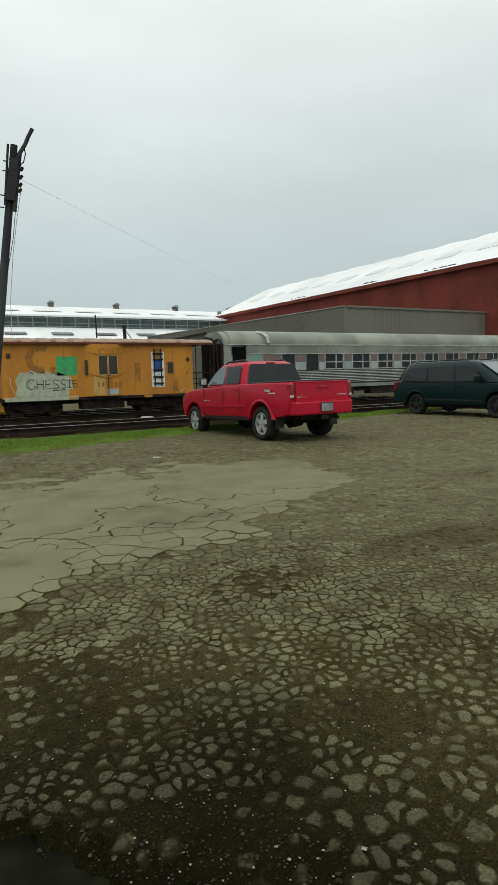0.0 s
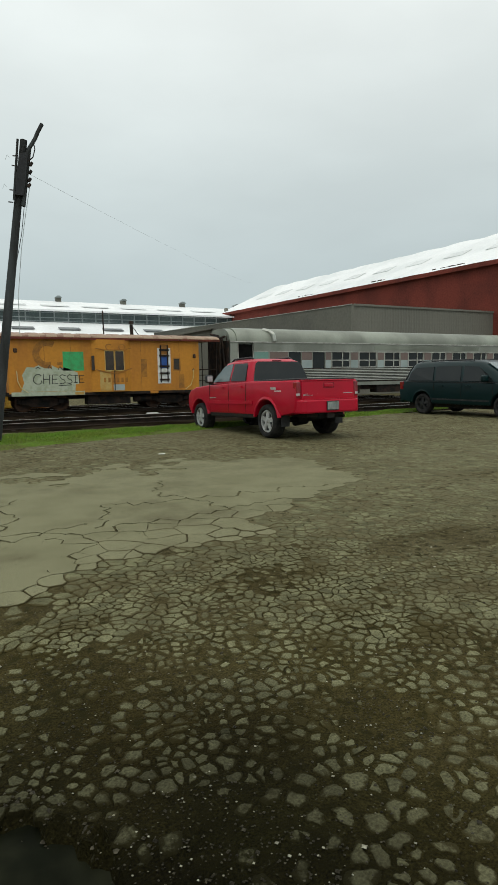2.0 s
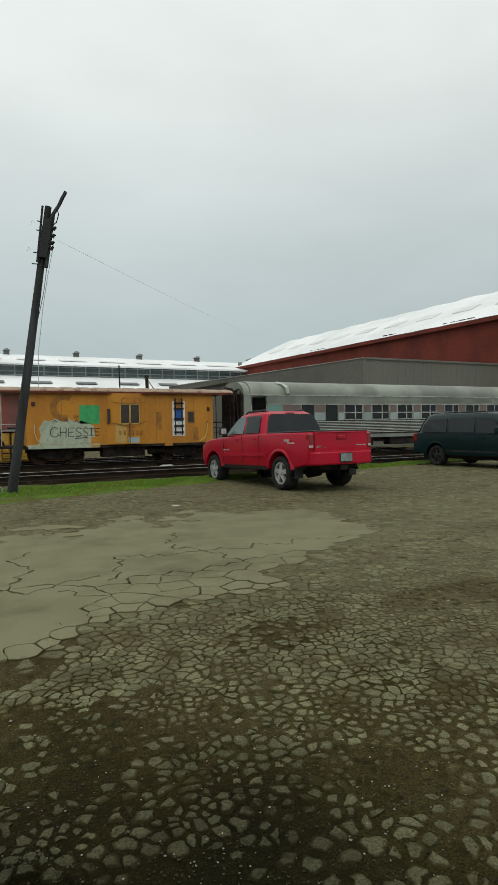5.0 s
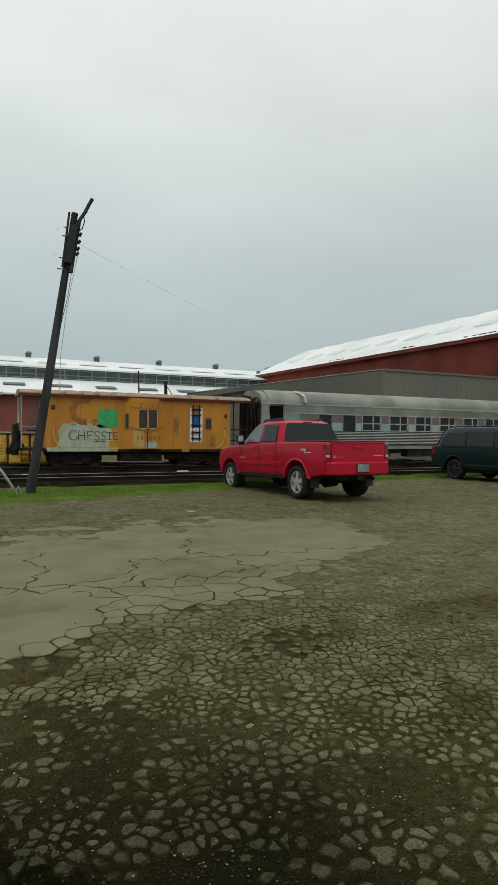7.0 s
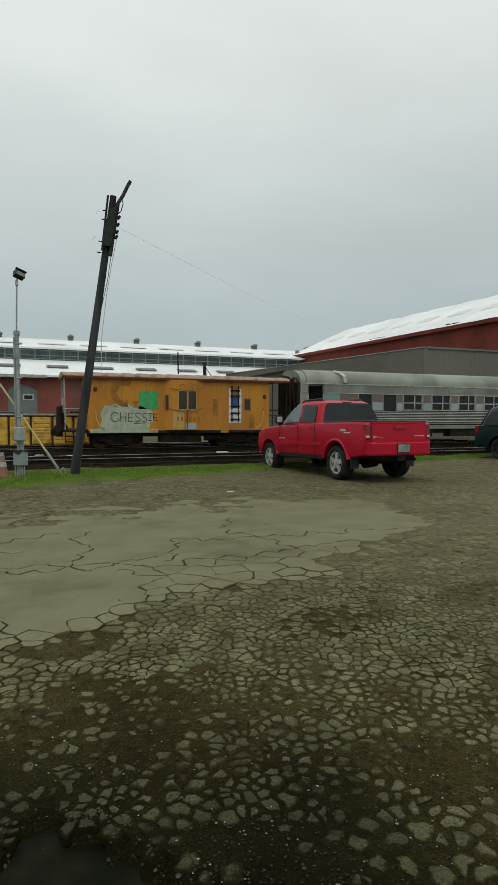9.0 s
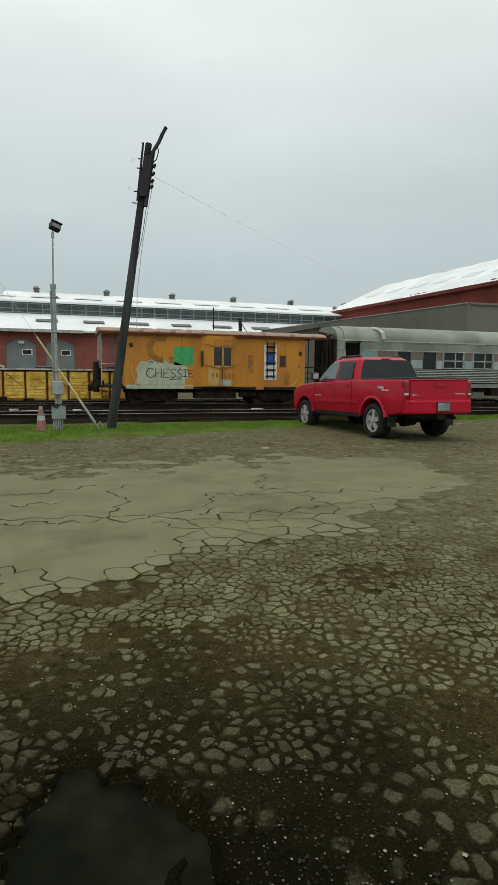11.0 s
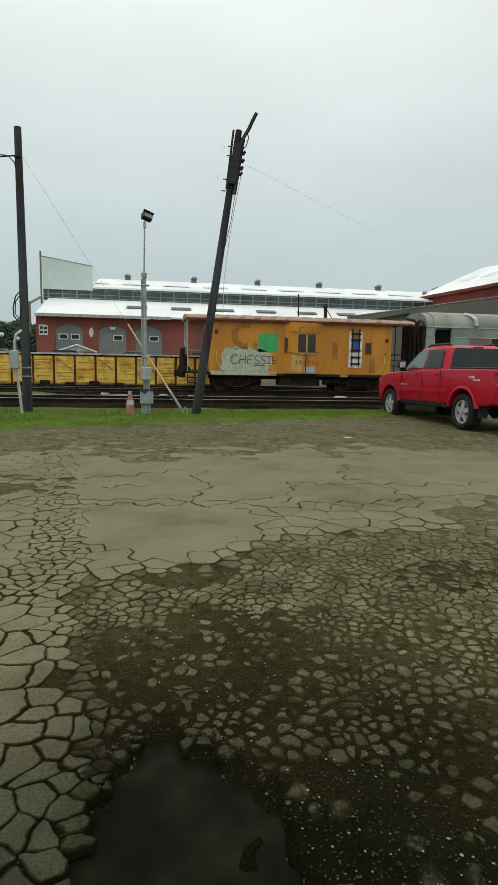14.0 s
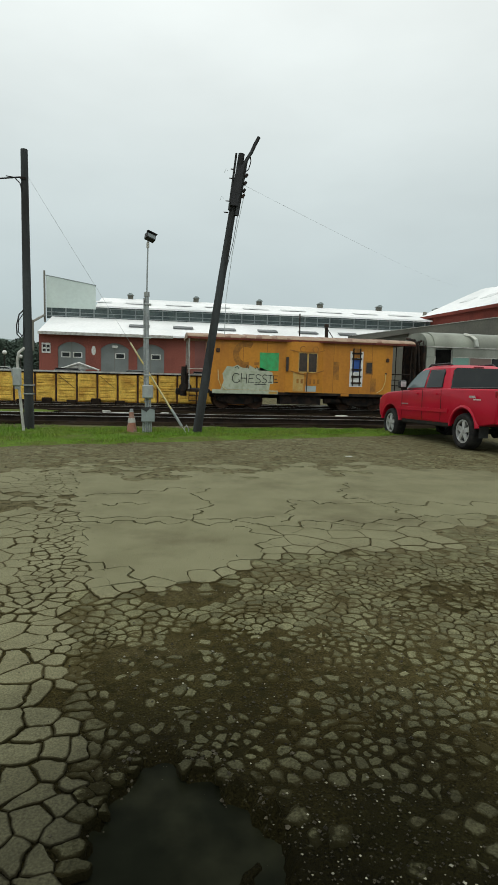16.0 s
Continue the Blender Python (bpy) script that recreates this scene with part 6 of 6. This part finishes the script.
# ---- broken paving, piece by piece ----
# long cracks through the sound slab
CRACKS = (((-0.2, 5.78), (0.82, 5.69), (1.63, 5.61), (2.46, 5.69), (3.1, 5.76), (4.0, 5.85)), ((-0.2, 6.0), (0.7, 5.90), (1.6, 5.78)),
          ((0.94, 5.70), (0.90, 6.2), (1.14, 6.7), (1.02, 7.0), (1.2, 7.4)), ((-0.3, 7.05), (0.3, 7.2), (0.95, 7.40)),
          ((1.75, 5.65), (1.82, 6.1), (2.05, 6.55), (3.0, 6.4), (4.9, 6.36)), ((2.92, 6.4), (2.75, 6.9), (3.0, 7.7)),
          ((1.32, 4.72), (1.42, 5.1), (1.28, 5.6)), ((1.9, 4.7), (2.0, 5.1), (2.3, 5.4)), ((3.05, 5.1), (3.1, 5.76), (3.0, 6.4)), ((0.25, 4.0), (0.3, 4.45), (-0.1, 4.6)),
          ((-0.1, 6.5), (0.4, 6.55)), ((2.1, 5.25), (3.0, 5.15), (3.8, 5.4)))
CUTS = [(a[0], a[1], b[0], b[1]) for line in CRACKS for a, b in zip(line, line[1:])]


def cut_between(x0, y0, x1, y1):
    """Whether a long crack runs between two places."""
    for ax, ay, bx, by in CUTS:
        d1 = (bx - ax) * (y0 - ay) - (by - ay) * (x0 - ax)
        d2 = (bx - ax) * (y1 - ay) - (by - ay) * (x1 - ax)
        if d1 * d2 < 0:
            d3 = (x1 - x0) * (ay - y0) - (y1 - y0) * (ax - x0)
            d4 = (x1 - x0) * (by - y0) - (y1 - y0) * (bx - x0)
            if d3 * d4 < 0:
                return True
    return False


@functools.lru_cache(maxsize=None)
def paving(x, y):
    """Size of the pieces, width of the cracks, share that is left, how deep they have sunk, and the state: slab, cracked or muddy."""
    if not (0.1 - 0.36 * y < x < 1.2 + 1.45 * y) or y < 0.7:           # round about, coarsely cracked
        return 0.55, 0.012, 1.0, 0.0, "cracked"
    w = 0.25 * noise.noise((x * 0.8, y * 0.8, 3)) + 0.1 * noise.noise((x * 3, y * 3, 6))
    edge = float(np.interp(x, (-1, 0.2, 0.9, 1.15, 1.5, 3.5, 4.8, 8), (4.0, 3.92, 4.05, 4.32, 4.62, 4.72, 5.05, 6.0))) + 0.25 * w
    left = 0.22 - 0.19 * max(0.0, y - 2.4) + 0.10 * w              # right edge of the block paving
    left = max(left, 0.02 - 0.16 * (y - 4.2)) if y > 4.2 else left
    if y + 3.5 * w + 1.3 * noise.noise((x * 1.4, y * 2.0, 31)) + 0.9 * noise.noise((x * 6, y * 6, 33)) > 9.0:      # worn strip before the grass, silted up
        return 0.13, 0.014, 0.62 if y > 9 else 0.85, 0.0, "muddy"
    if x < left:
        d = left - x
        s = 0.105 + 0.16 * smooth01(0.12, 0.45, d) + 0.05 * noise.noise((x * 2, y * 2, 0))
        if y > 3.6:
            s = 0.085 + 0.20 * smooth01(0.25, 0.75, d)
        return s, 0.010, 0.99 - 0.5 * blob(x, y, -1.2, 6.6, 0.8, 0.7), 0.0, "cracked"
    if y > edge:
        d = y - edge
        side = smooth01(3.4 + 1.6 * smooth01(5.6, 6.6, y), 4.6 + 1.6 * smooth01(5.6, 6.6, y), x + 1.5 * w)
        if side > 0.5 or (x > 3.2 and d < 0.5):                    # finer pieces, half silted, on the far side
            s = 0.105 + 0.05 * smooth01(0.3, 1.5, d)
            p = 0.97 - 0.6 * blob(x, y, 7.5, 5.6, 2.2, 0.5)
            return s * (0.85 + 0.5 * noise.noise((x * 2.5, y * 2.5, 14))), 0.006, p, 0.001, "silted"
        if d < 0.30 + 0.5 * w:
            return 0.15 + 0.35 * d, 0.009, 1.0, 0.0, "cracked"
        if x > 1.5 and d < 0.9 + w:
            return 0.30, 0.008, 1.0, 0.0, "cracked"
        return 0.16, 0.014, 1.0, 0.0, "slab"
    d = edge - y                                                   # alligator-cracked stretch
    s = 0.100 - 0.048 * smooth01(0.05, 0.7, d) + 0.026 * (1 - smooth01(1.5, 2.3, y)) + 0.026 * noise.noise((x * 3.5, y * 3.5, 1)) + 0.035 * noise.noise((x * 11, y * 11, 15))
    p = 0.97 - 0.5 * blob(x, y, 2.3, 3.72, 0.40, 0.25)
    mud = muddy(x, y) > 0.5
    if mud:
        p = 0.94 - 0.62 * blob(x, y, 0.70, 2.85, 0.58, 0.5) - 0.35 * blob(x, y, 1.4, 2.8, 0.5, 0.25) - 0.75 * blob(x, y, 2.03, 2.05, 0.22, 0.26)
        p -= 0.75 * blob(x, y, 0.68, 3.86, 0.42, 0.2) + 0.8 * blob(x, y, 1.12, 1.70, 0.32, 0.45) + 0.85 * blob(x, y, 4.2, 3.75, 1.1, 0.33)
    return max(0.045, s), (0.008 if mud else 0.004), p, 0.0, ("muddy" if mud else "silted")


def scatter(rng, count, x0, x1, y0, y1, keep, pts, cells, cs=0.12):
    for i in range(count):
        x, y = rng.uniform(x0, x1), rng.uniform(y0, y1)
        if not keep(x, y):
            continue
        s = paving(x, y)[0] * 0.80
        k, ci, cj, ok = int(s / cs) + 1, int(math.floor(x / cs)), int(math.floor(y / cs)), True
        for a in range(ci - k, ci + k + 1):
            for b in range(cj - k, cj + k + 1):
                for q in cells.get((a, b), ()):
                    if (q[0] - x) ** 2 + (q[1] - y) ** 2 < s * s:
                        ok = False
                        break
                if not ok:
                    break
            if not ok:
                break
        if ok:
            cells.setdefault((ci, cj), []).append((x, y))
            pts.append((x, y))


def in_lot(x, y):
    return y < grass_edge(x) - 0.12


prng = random.Random(31)
sites, cells = [], {}
scatter(prng, 34000, -1.6, 7.5, 0.7, 5.2, in_lot, sites, cells)
scatter(prng, 24000, -4.2, 15.0, 4.6, 14.0, in_lot, sites, cells)
scatter(prng, 9000, -12.0, 20.0, -7.0, 16.0, in_lot, sites, cells)
S = np.array(sites)


def clipped(poly, px, py, nx_, ny_):
    """The part of a polygon on the inner side of a line through px, py."""
    out = []
    k = len(poly)
    for i in range(k):
        a, b = poly[i], poly[(i + 1) % k]
        da, db = (a[0] - px) * nx_ + (a[1] - py) * ny_, (b[0] - px) * nx_ + (b[1] - py) * ny_
        if da <= 0:
            out.append(a)
        if (da < 0 < db) or (db < 0 < da):
            f = da / (da - db)
            out.append((a[0] + (b[0] - a[0]) * f, a[1] + (b[1] - a[1]) * f))
    return out


def piece_outline(i):
    x, y = sites[i]
    s, g, p, sink, state = paving(x, y)
    mud, slab_ = state in ("muddy", "silted"), state == "slab"
    R = s * 1.6 if mud else max(s * 1.6, 0.7)
    poly = [(x - R, y - R), (x + R, y - R), (x + R, y + R), (x - R, y + R)]
    d2 = (S[:, 0] - x) ** 2 + (S[:, 1] - y) ** 2
    near = np.argpartition(d2, 44)[:44]
    for j in near[np.argsort(d2[near])]:
        if j == i:
            continue
        dx, dy = S[j, 0] - x, S[j, 1] - y
        d = math.hypot(dx, dy)
        if d > 2.9 * R:
            break
        share = (math.sin((i + j) * 12.9898 + abs(i - j) * 78.233) * 43758.5453) % 1.0       # same for both neighbours
        if slab_ and paving(*sites[j])[4] == "slab":
            share = 0.8 + 1.4 * share if cut_between(x, y, S[j, 0], S[j, 1]) else 0.0
        elif s > 0.25:
            share = 0.0 if share < 0.4 else share * 1.3
        else:
            share = 0.2 + 1.5 * share * share
        off = g * share / 2 / d
        poly = clipped(poly, x + dx * (0.5 - off), y + dy * (0.5 - off), dx / d, dy / d)
        if len(poly) < 3:
            return None
    # round the corners a little, then let the edges wander
    pts = []
    k = len(poly)
    cut = 0.14 if mud else (0.09 if s < 0.14 else 0.02)
    for a in range(k):
        P, Q = poly[a], poly[(a + 1) % k]
        L = math.hypot(Q[0] - P[0], Q[1] - P[1])
        if slab_:
            steps = max(1, int(L / 0.05))
            pts += [(P[0] + (Q[0] - P[0]) * m / steps, P[1] + (Q[1] - P[1]) * m / steps) for m in range(steps)]
            continue
        if L < 0.004:
            continue
        steps = max(1, int(L / (0.018 if mud else 0.03 if s < 0.2 else 0.05)))
        fr = [cut] + [cut + (1 - 2 * cut) * m / steps for m in range(1, steps)] + [1 - cut]
        pts += [(P[0] + (Q[0] - P[0]) * f, P[1] + (Q[1] - P[1]) * f) for f in fr]
    out = []
    a2 = 0.014
    for u, v in pts:                                               # the same wandering for all pieces, so that neighbours still fit
        out.append((u + 0.035 * noise.noise((u * 5, v * 5, 11)) + a2 * noise.noise((u * 24, v * 24, 12)) + 0.4 * a2 * noise.noise((u * 70, v * 70, 5)),
                    v + 0.035 * noise.noise((u * 5, v * 5, 23)) + a2 * noise.noise((u * 24, v * 24, 24)) + 0.4 * a2 * noise.noise((u * 70, v * 70, 9))))
    return out


RINGS = {"muddy": ((1.0, -0.034, 0.0), (1.0, -0.010, 0.0), (0.82, -0.0025, 0.46), (0.55, 0.0, 1.0)),
         "cracked": ((1.0, -0.034, 0.0), (1.0, -0.0035, 0.0), (-0.004, -0.001, 0.45), (-0.014, 0.0, 1.0)),
         "silted": ((1.0, -0.034, 0.0), (1.0, -0.0065, 0.0), (0.91, -0.002, 0.42), (0.68, 0.0, 0.95)),
         "slab": ((1.0, -0.034, 0.0), (1.0, 0.0, 1.0), (-0.003, 0.0, 1.0), (-0.008, 0.0, 1.0))}


def piece_mesh(out, cx, cy, top, state):
    """A slab round its own centre: a low worn crown where mud lies round it, flat with a broken rim elsewhere. Also gives each corner's rim value."""
    k = len(out)
    V, F, rim = [], [], []
    tilt = {"muddy": 0.012, "silted": 0.010, "cracked": 0.006, "slab": 0.0}[state]
    tx, ty = prng.gauss(0, tilt), prng.gauss(0, tilt)
    for q, (sc, dz, edge) in enumerate(RINGS[state]):
        for u, v in out:
            dx, dy = u - cx, v - cy
            L = math.hypot(dx, dy) + 1e-6
            f = sc if sc > 0 else max(0.4, 1 + sc / L)
            V.append((dx * f, dy * f, top + dz + (tx * dx + ty * dy if q else 0)))
            rim.append(edge)
    for ring in range(3):
        for a in range(k):
            b = (a + 1) % k
            F.append((ring * k + a, ring * k + b, (ring + 1) * k + b, (ring + 1) * k + a))
    F.append(tuple(range(3 * k, 4 * k)))
    return V, F, rim


def piece_data(name, V, F, rim, mat):
    me = bpy.data.meshes.new(name)
    me.from_pydata(V, [], F)
    me.attributes.new("rim", 'FLOAT', 'POINT').data.foreach_set("value", rim)
    me.materials.append(M[mat])
    return me


pave = thing("pavement", pose(0, 0, 0), "old asphalt paving broken into pale cracked pieces", "pavement", kind="structure")
singles = []
joined = {False: ([], [], []), True: ([], [], [])}
for i, (x, y) in enumerate(sites):
    s, g, p, sink, state = paving(x, y)
    mud = state == "muddy"
    if pothole(x, y) < 1.02 + 0.32 * s or (state != "slab" and prng.random() > p):
        continue
    out = piece_outline(i)
    if not out or len(out) < 3:
        continue
    top = prng.gauss(0.001, 0.0025) if mud else (prng.gauss(-0.001, 0.0016) - sink if state != "slab" and s < 0.28 else 0.0)
    if state in ("muddy", "silted"):
        f = prng.uniform(0.62 + 0.16 * smooth01(2.3, 3.0, y), 1.08) if mud else prng.uniform(0.94, 1.03)
        out = [(x + (u - x) * f, y + (v - y) * f) for u, v in out]
    V, F, rim = piece_mesh(out, x, y, top, state)
    if 0.2 < x < 2.6 and y < 2.6 and mud and len(singles) < 290:
        ob = new("asphalt_piece", piece_data("asphalt_piece", V, F, rim, "asphalt_muddy"))
        ob.parent = pave
        ob.location = (x, y, 0)
        singles.append(ob)
    else:
        JV, JF, JR = joined[state in ("muddy", "silted")]
        k = len(JV)
        JV += [(vx + x, vy + y, vz) for vx, vy, vz in V]
        JF += [tuple(k + n for n in f) for f in F]
        JR += rim
for mud, (JV, JF, JR) in joined.items():
    name = "muddy_paving" if mud else "cracked_paving"
    ob = new(name, piece_data(name, JV, JF, JR, "asphalt_muddy" if mud else "asphalt"))
    ob.parent = pave
    tagged(ob, "small asphalt pieces sunk in brown mud" if mud else "pale cracked asphalt pieces, close together", kind="stuff")

# grit and chips in the cracks and bare patches
V, F, pale = [], [], []
for i in range(24000):
    y = 0.9 + 4.6 * prng.random() ** 1.4
    x = prng.uniform(-0.25 * y - 0.1, 1.35 * y + 0.8)
    if pothole(x, y) < 1.0:
        continue
    bare = 1 - paving(x, y)[2]
    if prng.random() > 0.22 + bare:
        continue
    r = prng.uniform(0.002, 0.0055) * (1.7 if prng.random() < 0.05 else 1)
    z = base_height(x, y) + r * 0.5 + (0.012 if prng.random() < 0.12 else 0.002)
    k = len(V)
    V += [(x + r * prng.uniform(0.7, 1.4), y, z), (x - r, y + r * 0.3, z), (x, y + r * prng.uniform(0.7, 1.4), z), (x, y - r, z), (x, y, z + r * prng.uniform(0.5, 1.0)), (x, y, z - r)]
    F += [(k, k + 2, k + 4), (k + 2, k + 1, k + 4), (k + 1, k + 3, k + 4), (k + 3, k, k + 4)]
    pale += [1 if prng.random() < 0.13 else 0] * 4
for i in range(380):                                   # small rubble along the rim of the hole
    a, q = prng.uniform(-2.2, 2.6), prng.uniform(0.82, 1.20)
    x, y = POTHOLE[0] + POTHOLE[2] * q * math.cos(a), POTHOLE[1] + POTHOLE[3] * q * math.sin(a)
    r = 0.003 + 0.008 * prng.random() ** 2
    z = max(base_height(x, y), -0.05) + r * 0.15
    turn = prng.uniform(0, 6.28)
    k = len(V)
    for j in range(5):
        w, rr = turn + j * 1.257 + prng.uniform(-0.35, 0.35), r * prng.uniform(0.6, 1.3)
        V.append((x + rr * math.cos(w), y + rr * math.sin(w), z - r * 0.2))
    V.append((x + r * prng.uniform(-0.3, 0.3), y + r * prng.uniform(-0.3, 0.3), z + r * prng.uniform(0.3, 0.7)))
    F += [(k + j, k + (j + 1) % 5, k + 5) for j in range(5)]
me = bpy.data.meshes.new("loose_grit")
me.from_pydata(V, [], F)
me.materials.append(M["stone_bits"])
me.materials.append(M["pale_chips"])
for p, q in zip(me.polygons, pale):
    p.material_index = q
tagged(new("loose_grit", me), "small loose stones and asphalt chips on wet grit", "gravel", kind="stuff")
